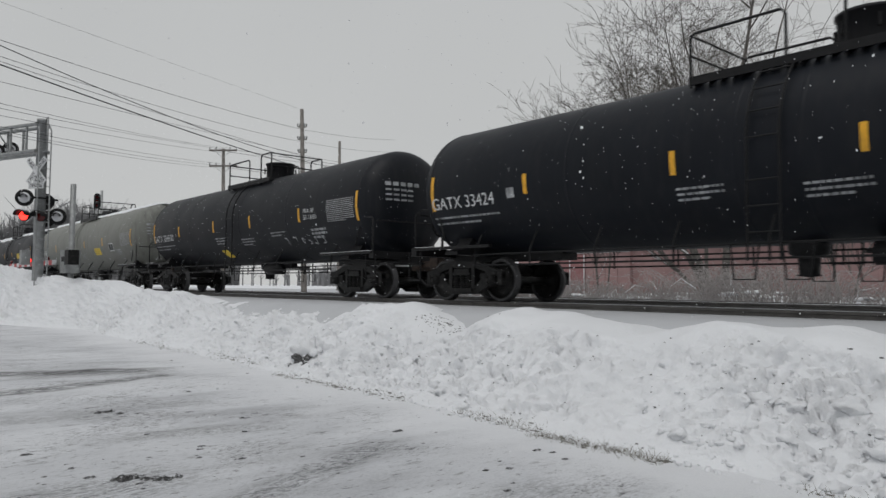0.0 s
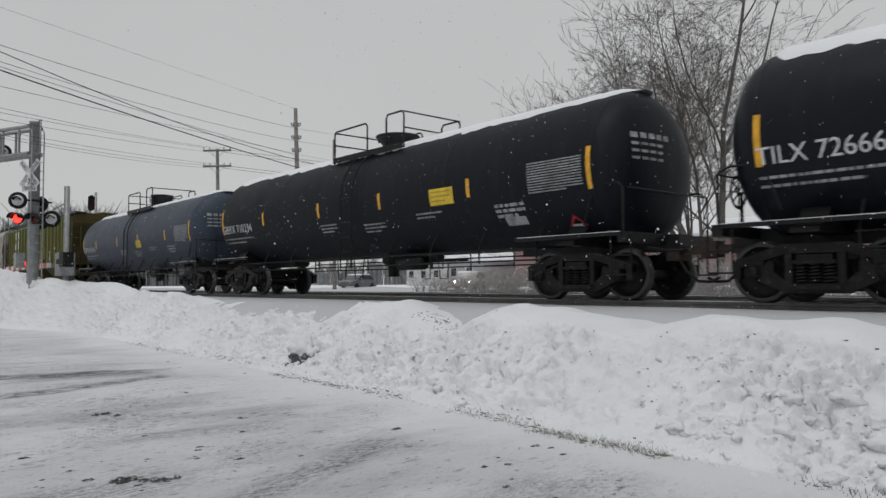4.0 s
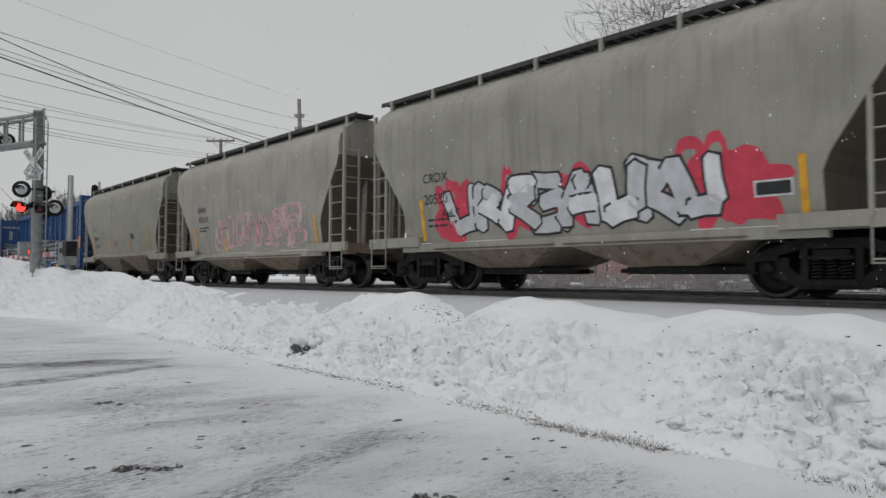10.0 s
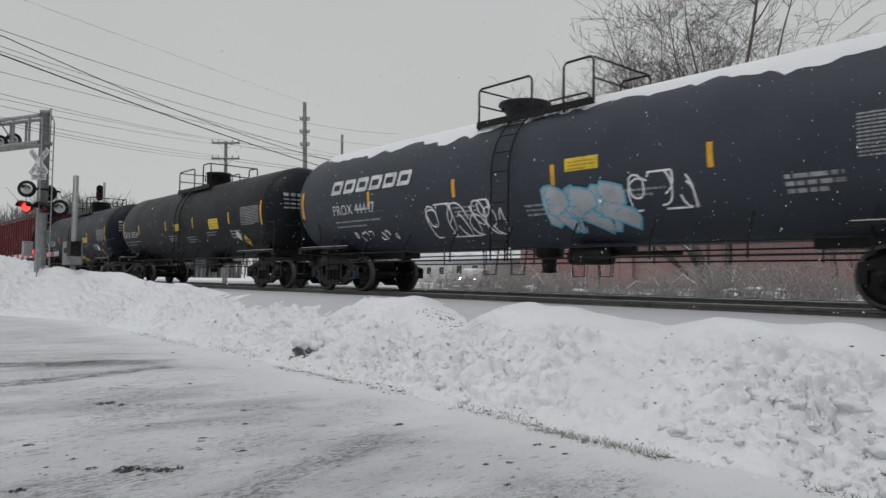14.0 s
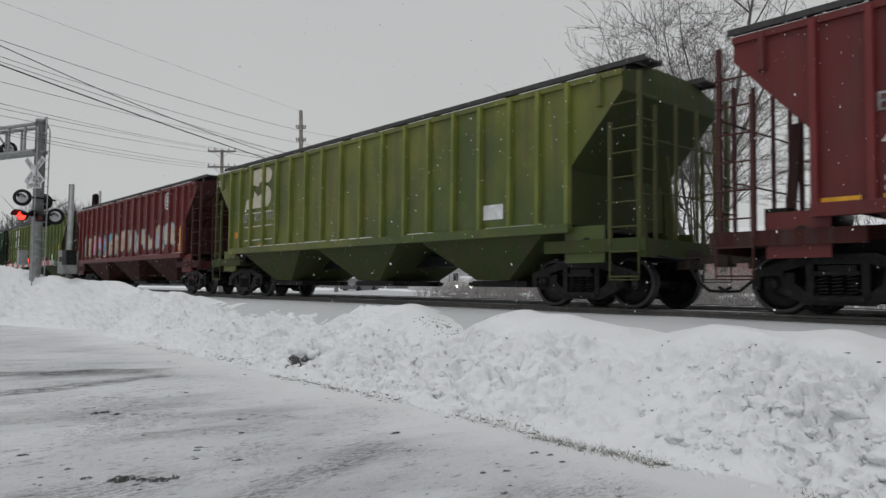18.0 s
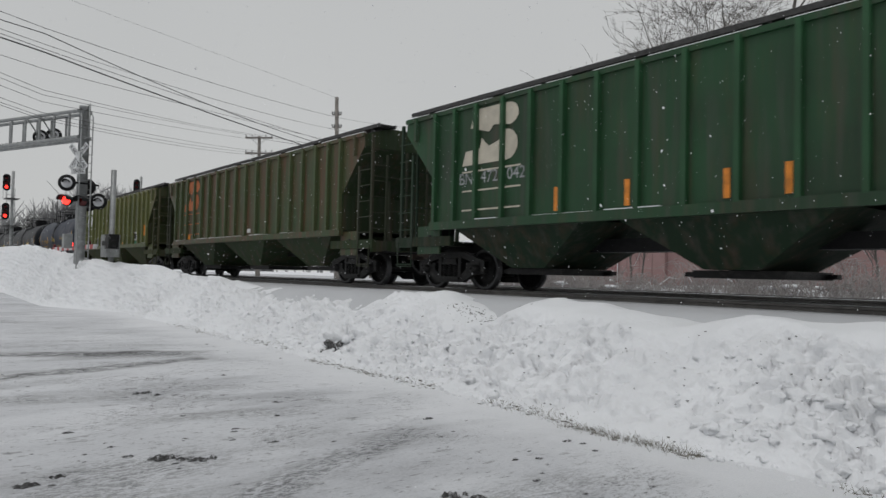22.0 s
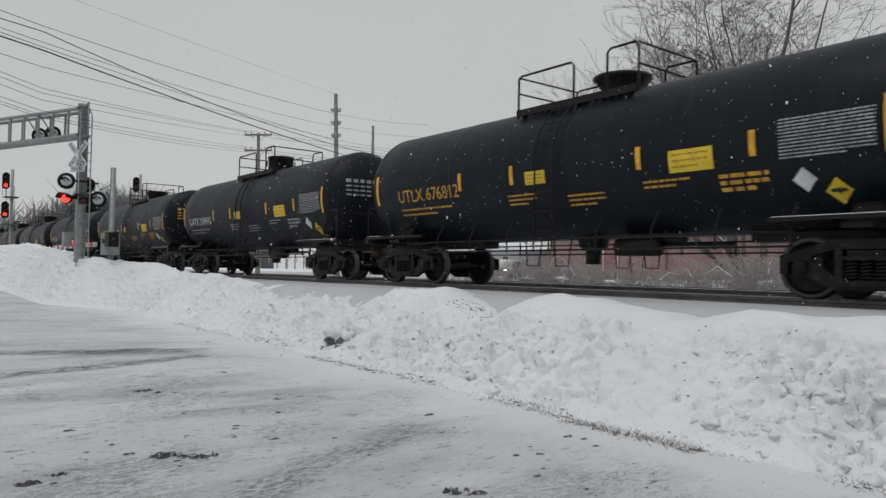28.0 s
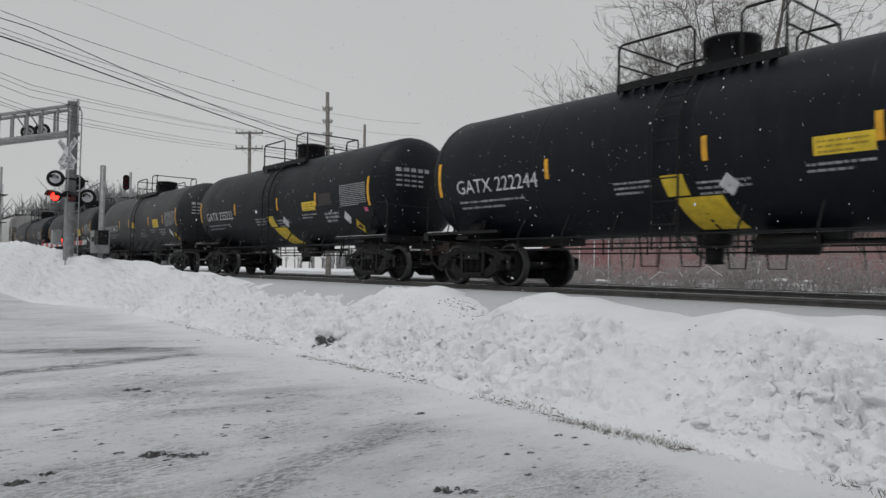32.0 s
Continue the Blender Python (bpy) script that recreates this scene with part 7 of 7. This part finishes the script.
def build_train():
    L = [a - b for a, b in zip(JOINTS, JOINTS[1:])]
    made = []
    T, H = tank_car, hopper_car
    made.append(T("black tank car with yellow strips and a white number", L[0], BLK, number="33424", shift=-0.03, px=0.55, dx=0.95, seed=1, extras=[("box", -5.2, -0.38, 0.2, 0.2, DIMWHITE)]))
    made.append(T("black tank car with a large specification panel", L[1], BLK2, number="206530", shift=-0.03, seed=2, px=0.65, dx=0.6, extras=[("words", "FRA AP", 4.7, -0.12, 0.13, WHITE), ("words", "SR 13450", 4.7, -0.30, 0.13, WHITE), ("decal", -1.4, -1.2, 0.5, 0.25, -0.12), ("tag", 3.2, 5.6, -0.95, -0.75, DIMWHITE, 6)]))
    made.append(T("long grey-green tank car with snow and top valves", L[2], PALE, number="5010", mark="CELX", snow=0.5, dome="valves", shift=-0.03, seed=3, r=1.47, rough=0.45, grime=0.5, extras=[("decal", 2.95, -0.74, 1.0, 0.33), ("box", 5.42, -0.62, 0.66, 0.37, WHITE), ("panel", 5.46, -0.58, 0.27, 0.29, INK), ("panel", 5.77, -0.58, 0.27, 0.29, INK)]))
    made.append(T("black tank car with snow along its top and a red placard", L[3], BLK, number="726663", mark="TILX", snow=0.62, shift=-0.03, seed=4, extras=[("decal", 3.0, -0.45, 0.8, 0.36), ("dia", 6.9, -1.05, 0.19, REDPLATE), ("dia", 7.0, -0.75, 0.1, REDPLATE)]))
    made.append(T("black tank car with snowy top and a yellow panel", L[4], BLK, number="710234", mark="GBRX", snow=0.56, shift=-0.03, seed=5, dome="bowl", rough=0.5, extras=[("decal", 3.2, -0.42, 0.78, 0.36), ("dia", 7.0, -1.08, 0.2, REDPLATE), ("box", 5.3, -0.98, 0.55, 0.16, DIMWHITE)]))
    made.append(T("slate-blue tank car with snow on its top", L[5], SLATE, number="27115", snow=0.48, shift=-0.03, seed=6, r=1.42, extras=[("decal", 1.0, -0.5, 0.6, 0.3)]))
    emblem = lambda ink, x=-6.05, z=2.72, h=1.2: ("logo", x, z, h, ink)
    made.append(H("yellow-green ribbed hopper car with a faded emblem", L[6], LEAF, alt=(0.11, 0.082, 0.018), rust=0.3, grime=0.5, seed=7, number="4", extras=[emblem(SPRAY["white"]), ("print", -6.2, 2.3, 1.5, 2, SPRAY["white"], 0.14, 0.4), ("box", 3.6, 1.75, 0.5, 0.3, WHITE)], strips=None))
    made.append(H("pale grey rounded hopper car with blue and white graffiti", L[7], TAN, 2, "smooth", strip_x=(-4.35, -1.3, 1.3, 4.0), seed=8, dark_ends=False, sill=1.27, lower=(0.20, 0.165, 0.125), extras=[("words", "33682", -4.3, 1.98, 0.20, INK), ("box", -4.35, 2.34, 0.85, 0.3, WHITE), ("mark", "SOXX", -4.3, 2.38, 0.22, INK), ("graf", -2.9, 0.4, 1.36, 2.05, [SPRAY["white"]], INK, 5), ("graf", 0.5, 4.3, 1.36, 2.1, [SPRAY["blue"], SPRAY["cyan"]], INK, 6), ("tag", 0.4, 2.8, 2.1, 2.45, SPRAY["blue"], 9), ("tag", -2.4, -1.0, 2.1, 2.4, SPRAY["lilac"], 6), ("tag", 4.6, 5.4, 3.4, 3.85, INK, 6)]))
    redpaint = plain("faded_red_stencil", (0.35, 0.10, 0.11), 0.65, 0, 0.3, 5)
    for k in (8, 9):
        strips = (-4.23, -3.25, -1.34, -0.37, 0.58, 1.54, 3.46) if k == 8 else (-3.95, -3.3, -2.05, -0.9, 0.05, 1.3, 2.6, 3.6, 4.1)
        sh = 0.28 if k == 8 else 0.0
        up, hm = (0.42, 0.25) if k == 8 else (0.0, 0.24)
        nums = ("31", "52") if k == 8 else ("33", "07")
        made.append(H("light grey ribbed hopper car with big black marks", L[k], GREYH, 2, "ribbed", 10, seed=k + 1, dark_ends=False, lower=(0.30, 0.265, 0.205), strip_x=strips, extras=[
            ("big", 1.89 if k == 8 else 1.8, 3.39, 0.64, 0.97, INK), ("mark", "GA", -3.77 - sh, 2.34 + up, hm, INK), ("mark", "CX", -2.83 - sh, 2.34 + up, hm, INK), ("words", nums[0], -3.7 - sh, 2.0 + up, hm, INK), ("words", nums[1], -2.8 - sh, 2.0 + up, hm, INK), ("print", -3.65 - sh, 1.86 + up, 0.45, 2, INK, 0.05, 0.15), ("print", -2.8 - sh, 1.90 + up, 0.55, 2, INK, 0.05, 0.12), ("print", 2.45 if k == 9 else 3.06, 2.3 if k == 9 else 2.1, 0.4, 3, INK, 0.03, 0.05), ("box", 2.85 if k == 9 else 3.95, 1.6, 0.42, 0.24, INK)]
            + ([("red", "DO NOT", -1.1, 1.75, 0.10, redpaint, 1.2), ("red", "HAMMER", -0.18, 1.75, 0.10, redpaint, 1.25), ("red", "ON SIDES", 0.74, 1.75, 0.10, redpaint, 1.15), ("red", "OF CAR", 1.76, 1.75, 0.10, redpaint, 1.15)] if k == 8 else [])
            + ([("graf", -1.9, 1.2, 1.45, 2.25, [SPRAY["white"]], INK, 5, None, True), ("tag", -0.2, 0.6, 1.5, 2.0, SPRAY["lilac"], 6), ("tag", 3.55, 4.1, 1.6, 2.1, INK, 6)] if k == 9 else [("tag", -1.5, 1.0, 1.6, 1.9, SPRAY["faded"], 5)])))
    made.append(H("cream rounded hopper car with red and white graffiti", L[10], CREAM, 2, "smooth", strip_x=(-3.98, 4.3), marks_dx=-0.4, seed=11, dark_ends=False, sill=1.02, lower=(0.20, 0.17, 0.13), extras=[
        ("mark", "CRDX", -3.42, 2.37, 0.2, INK, 1.05), ("words", "20550", -3.42, 1.90, 0.22, INK), ("graf", -2.55, 3.6, 0.98, 2.42, [SPRAY["chrome"], SPRAY["chrome"], SPRAY["white"]], INK, 8, SPRAY["red"]), ("box", 4.05, 1.47, 0.56, 0.24, WHITE), ("box", 4.08, 1.5, 0.5, 0.18, INK), ("print", -3.35, 1.53, 0.9, 2, INK, 0.05, 0.13), ("tag", -2.8, -2.3, 1.6, 1.75, INK, 6)]))
    made.append(H("pale tan rounded hopper car with faded pink graffiti", L[11], TAN, 2, "smooth", strip_x=(-4.1, -1.6, 4.2), marks_dx=-0.38, seed=12, dark_ends=False, sill=1.02, lower=(0.20, 0.16, 0.12), extras=[
        ("mark", "SHPX", -3.25, 2.5, 0.2, INK), ("words", "432115", -3.25, 2.16, 0.2, INK), ("print", -3.2, 1.95, 0.8, 2, INK), ("graf", -1.9, 4.0, 1.1, 2.35, [SPRAY["faded"]], SPRAY["cream"], 6, None, True), ("graf", -1.8, 3.9, 1.15, 2.3, [SPRAY["faded"]], SPRAY["pink"], 6, None, True)]))
    made.append(H("plain pale tan rounded hopper car", L[12], (0.26, 0.25, 0.21), 2, "smooth", strip_x=(-4.15, -1.55, 1.0, 3.6), marks_dx=-0.32, seed=13, dark_ends=False, sill=1.25, lower=(0.20, 0.165, 0.125), extras=[
        ("mark", "TILX", -3.75, 2.44, 0.2, INK, 1.05), ("words", "338040", -3.69, 1.97, 0.19, INK), ("print", -3.6, 1.72, 0.8, 2, INK, 0.05, 0.1), ("print", -2.19, 2.36, 0.26, 4, INK, 0.02, 0.06), ("red", "DO NOT", -0.4, 1.85, 0.08, redpaint, 1.0), ("print", -0.6, 1.8, 0.5, 3, redpaint, 0.05, 0.09), ("box", 1.8, 1.9, 0.4, 0.22, INK)]))
    beam, xe, zd = centerbeam_car(L[13])
    pipe_load(beam, xe, zd)
    made.append(beam)
    made.append(T("dark slate tank car with snow and pale blue graffiti", L[14], (0.040, 0.047, 0.06), number="44447", mark="PROX", text_x=-6.4, snow=0.7, seed=15, dome="bowl", caps=True, ends=0.62, shift=-0.4, px=0.75, dx=-0.75, extras=[
        ("decal", 1.6, -0.12, 0.75, 0.24), ("graf", 0.9, 2.8, -1.28, -0.3, [SPRAY["silver"]], SPRAY["blue"], 3), ("tag", -2.6, -0.2, -1.15, -0.45, SPRAY["white"], 12), ("tag", -5.8, -4.0, -1.12, -0.92, SPRAY["white"], 8), ("tag", 2.9, 4.1, -0.9, -0.3, SPRAY["white"], 6), ("dia", 6.95, -1.12, 0.17, REDPLATE), ("brand", 6, -6.43, 0.08, 0.36, WHITE, 1.62)]))
    made.append(T("dark tank car with a bare top", L[15], BLK2, number="18224", seed=16, extras=tank_kit(16, "decals")))
    made.append(T("navy tank car with yellow decals and a white number", L[16], NAVY, number="203341", mark="TILX", seed=17, extras=tank_kit(17, "skew")))
    made.append(H("maroon ribbed hopper car with white number and yellow strips", L[17], MAROON, seed=18, strips=None, extras=[
        ("mark", "BN", -6.26, 2.65, 0.25, DIMWHITE), ("mark", "SF", -5.45, 2.67, 0.25, DIMWHITE), ("words", "46", -6.2, 2.17, 0.24, WHITE), ("words", "85", -5.39, 2.18, 0.24, WHITE), ("words", "59", -4.64, 2.2, 0.24, WHITE),
        ("box", -3.67, 2.54, 0.3, 0.28, WHITE), ("box", -3.635, 2.575, 0.23, 0.21, REDDARK), ("box", -3.58, 2.63, 0.12, 0.10, WHITE), ("print", -2.93, 1.83, 0.5, 4, DECAL, 0.045, 0.07), ("print", -6.17, 1.76, 0.42, 2, WHITE, 0.06, 0.13), ("print", -5.3, 1.76, 0.42, 2, WHITE, 0.06, 0.13), ("print", -3.7, 1.72, 0.45, 2, DIMWHITE, 0.045, 0.09)]
        + [("box", x, 1.49, 0.5, 0.1, YELLOW) for x in (-6.95, -6.19, -4.55, -1.99, -0.08, 1.9, 3.8, 5.9)]
        + [("mark", "B", 3.2, 2.68, 0.24, DIMWHITE), ("mark", "N", 3.82, 2.68, 0.24, DIMWHITE), ("mark", "S", 4.45, 2.68, 0.24, DIMWHITE), ("mark", "F", 5.08, 2.68, 0.24, DIMWHITE), ("print", 6.0, 2.2, 0.5, 2, DIMWHITE, 0.05, 0.1), ("box", 5.75, 1.7, 0.45, 0.34, WHITE), ("box", 5.79, 1.74, 0.37, 0.26, INK)]))
    made.append(H("moss-green ribbed hopper car with a pale emblem", L[18], (0.115, 0.128, 0.022), seed=19, rust=0.25, grime=0.6, alt=(0.060, 0.088, 0.018), extras=[emblem(SPRAY["cream"]), ("mark", "BN", -6.16, 2.31, 0.25, DIMWHITE), ("words", "467", -5.43, 2.31, 0.25, DIMWHITE), ("words", "015", -4.62, 2.31, 0.26, DIMWHITE), ("tag", -8.2, -7.6, 3.62, 3.85, SPRAY["cream"], 5), ("box", -6.76, 1.84, 0.5, 0.2, ORANGE), ("box", -5.13, 1.47, 0.5, 0.12, ORANGE), ("box", 4.8, 1.7, 0.55, 0.3, WHITE)], strips=None))
    made.append(H("maroon hopper car with bright bubble graffiti and round emblem", L[19], MAROON, seed=20, rust=0.15, extras=[
        ("round", 5.2, 3.58, 0.34, SPRAY["white"]), ("graf", -5.9, -0.9, 1.62, 2.65, [SPRAY["cream"], SPRAY["tan"], SPRAY["pink"], SPRAY["lilac"], SPRAY["blue"]], SPRAY["dusk"], 6, SPRAY["teal"]), ("graf", -0.5, 6.0, 1.65, 2.75, [SPRAY["cream"], SPRAY["tan"], SPRAY["silver"]], SPRAY["dusk"], 6), ("tag", 6.0, 6.6, 1.7, 2.4, SPRAY["cream"], 5)]))
    made.append(H("yellow-green ribbed hopper car with white emblem", L[20], (0.095, 0.115, 0.026), seed=21, rust=0.3, grime=0.5, alt=(0.045, 0.075, 0.02), extras=[emblem(SPRAY["white"]), ("mark", "BN", -6.16, 2.31, 0.25, DIMWHITE), ("words", "467", -5.43, 2.31, 0.25, DIMWHITE), ("words", "802", -4.62, 2.31, 0.25, DIMWHITE), ("box", 4.8, 1.7, 0.6, 0.3, WHITE), ("tag", 2.4, 3.2, 1.6, 2.1, DIMWHITE, 4)]))
    made.append(H("dark green ribbed hopper car with cream emblem", L[21], FOREST, seed=22, grime=0.6, rust=0.2, alt=(0.010, 0.036, 0.014), strips=ORANGE, extras=[emblem(SPRAY["cream"]), ("mark", "BN", -6.16, 2.31, 0.25, DIMWHITE), ("words", "472", -5.43, 2.31, 0.25, DIMWHITE), ("words", "042", -4.62, 2.31, 0.25, DIMWHITE), ("tag", 3.6, 4.5, 1.6, 2.4, SPRAY["white"], 7), ("box", 4.8, 1.68, 0.5, 0.32, WHITE), ("box", 4.84, 1.72, 0.42, 0.24, INK), ("box", 5.55, 1.85, 0.2, 0.22, WHITE)]))
    made.append(H("rust-streaked olive hopper car with orange emblem", L[22], OLIVE, seed=23, rust=0.75, grime=0.6, alt=(0.030, 0.060, 0.020), strips=None, extras=[emblem(plain("faded_orange_emblem", (0.42, 0.13, 0.05), 0.7, 0, 0.3, 4)), ("box", -5.65, 1.5, 0.4, 0.24, ORANGE), ("box", -3.9, 1.40, 0.4, 0.12, ORANGE), ("box", -2.4, 1.40, 0.5, 0.12, ORANGE), ("box", 0.6, 1.40, 0.5, 0.12, ORANGE), ("box", 0.55, 1.62, 0.3, 0.14, WHITE), ("box", 2.4, 1.40, 0.6, 0.12, DECAL), ("box", 4.4, 1.40, 0.6, 0.12, DECAL)]))
    made.append(H("faded yellow-green hopper car with small black graffiti", L[23], YELG, seed=24, rust=0.4, grime=0.5, alt=(0.055, 0.075, 0.022), strips=None, extras=[emblem(SPRAY["white"]), ("graf", -3.4, -0.9, 1.5, 2.05, [INK], SPRAY["silver"], 5), ("box", 1.62, 1.52, 0.7, 0.13, SPRAY["green"]), ("box", -0.85, 1.52, 0.5, 0.13, SPRAY["green"]), ("box", 4.8, 1.52, 0.7, 0.13, SPRAY["green"]), ("box", 0.1, 1.53, 0.5, 0.12, ORANGE), ("box", 2.5, 1.53, 0.6, 0.12, ORANGE), ("box", 4.7, 1.7, 0.5, 0.4, WHITE), ("box", 4.76, 1.76, 0.38, 0.28, INK), ("box", 6.2, 1.9, 0.4, 0.5, ORANGE)]))
    made.append(T("navy tank car with gold stencils and yellow panels", L[24], (0.014, 0.020, 0.036), number="676846", mark="UTLX", ink=GOLD, seed=25, dome="bowl", px=-0.43, dx=-1.3, strip_x=SPACED, extras=tank_kit(25, "decals")))
    made.append(T("black tank car with many white and yellow decals", L[25], BLK, number="34325", seed=26, extras=tank_kit(26, "skew")))
    made.append(T("black tank car with blue bearing caps and white number", L[26], BLK, number="222229", seed=27, caps=True, extras=[("dia", 1.0, -0.5, 0.2, WHITE), ("decal", 2.3, -0.4, 0.8, 0.3)]))
    made.append(T("glossy black tank car with gold number and yellow panel", L[27], BLK, number="676812", mark="UTLX", ink=GOLD, seed=28, dome="bowl", px=0.68, dx=0.7, rough=0.36, strip_x=SPACED, extras=tank_kit(28, "decals")))
    made.append(T("black tank car with white number and diamond placard", L[28], BLK2, number="209840", seed=29, strip_x=SPACED, extras=tank_kit(29, "decals")))
    made.append(T("black tank car with gold number", L[29], BLK, number="676775", mark="UTLX", ink=GOLD, seed=30, dome="bowl", strip_x=SPACED, extras=tank_kit(30, "decals")))
    made.append(T("black tank car with blue bearing caps and bold number", L[30], BLK, number="202871", mark="TILX", seed=31, caps=True, strip_x=SPACED, extras=tank_kit(31, "decals")))
    made.append(T("black tank car with slanted yellow decals", L[31], BLK, number="222244", seed=32, px=0.6, dx=0.3, extras=tank_kit(32, "skew")))
    made.append(T("charcoal tank car with white number and decals", L[32], BLK2, number="235232", seed=33, extras=tank_kit(33, "skew")))
    made.append(T("weathered charcoal tank car", L[33], (0.03, 0.031, 0.033), number="24417", seed=34, strip_x=SPACED, extras=tank_kit(34, "decals")))
    made.append(T("dark tank car farther down the train", L[34], BLK2, number="18862", seed=35, strip_x=SPACED, extras=tank_kit(35, "decals")))
    made.append(T("black tank car with plain curved sides", L[35], BLK, number="30711", seed=36))
    made.append(H("pale grey hopper car far down the train", L[36], (0.45, 0.45, 0.44), 2, "smooth", seed=37, dark_ends=False))
    for car, a, b in zip(made, JOINTS, JOINTS[1:]):
        CARS.append((car, (a + b) / 2))


build_train()


# ---- falling snow: flakes that drift down together through the air ----
def falling_snow():
    rnd = random.Random(77)
    g = Geo()
    for k in range(46000):
        x, y, z = rnd.uniform(-26, 8), rnd.uniform(1.5, 10.0), rnd.uniform(-1.0, 30.0)
        r = 0.0028 + 0.0065 * rnd.random() ** 3
        d = Vector((rnd.gauss(0, 1), rnd.gauss(0, 1), rnd.gauss(0, 1))).normalized()
        u = d.orthogonal().normalized()
        w = d.cross(u)
        c = Vector((x, y, z))
        g.add([c + u * r, c + w * r, c - u * r, c - w * r, c + d * r * 0.6, c - d * r * 0.6], [(0, 1, 4), (1, 2, 4), (2, 3, 4), (3, 0, 4), (1, 0, 5), (2, 1, 5), (3, 2, 5), (0, 3, 5)])
    ob = part("falling_snow", g, CLEAN)
    return tagged(ob, "loose white snowflakes drifting down through the air", "snowflakes", "", "stuff")


FLAKES = falling_snow()


def motions():
    steps = [0, 1 / 30, 2 / 30] + [float(k) for k in range(1, 32)] + [32 - 2 / 30, 32 - 1 / 30, 32]
    for car, s in CARS:
        walk(car, [(t, pose(s + SPEED * t, TRACK, 0)) for t in steps])
    walk(FLAKES, [(t, pose(0.25 * t, 0, -0.75 * t)) for t in steps])
    place = dict((car.name, s) for car, s in CARS)
    for w, car in WHEELSETS:
        s = place[car.name]
        m = w.matrix_basis.translation.copy()
        a = max(0.0, min(31.9, (-42 - s) / SPEED))
        b = max(0.1, min(32.0, (14 - s) / SPEED))
        if b - a < 0.2:
            a, b = (0.0, 0.2) if b < 1 else (31.8, 32.0)
        n0, n1 = round(a * 30), round(b * 30)
        turn = math.degrees(SPEED / 30 / WHEEL)
        rows = [(0.0, pose(m.x, m.y, m.z, 0, 0, 0))] if n0 > 0 else []
        rows += [(n / 30, pose(m.x, m.y, m.z) @ Matrix.Rotation(radians(turn * (n - n0)), 4, "Y")) for n in range(n0, n1 + 1)]
        if n1 < 960:
            rows.append((32.0, rows[-1][1]))
        walk(w, rows)


motions()
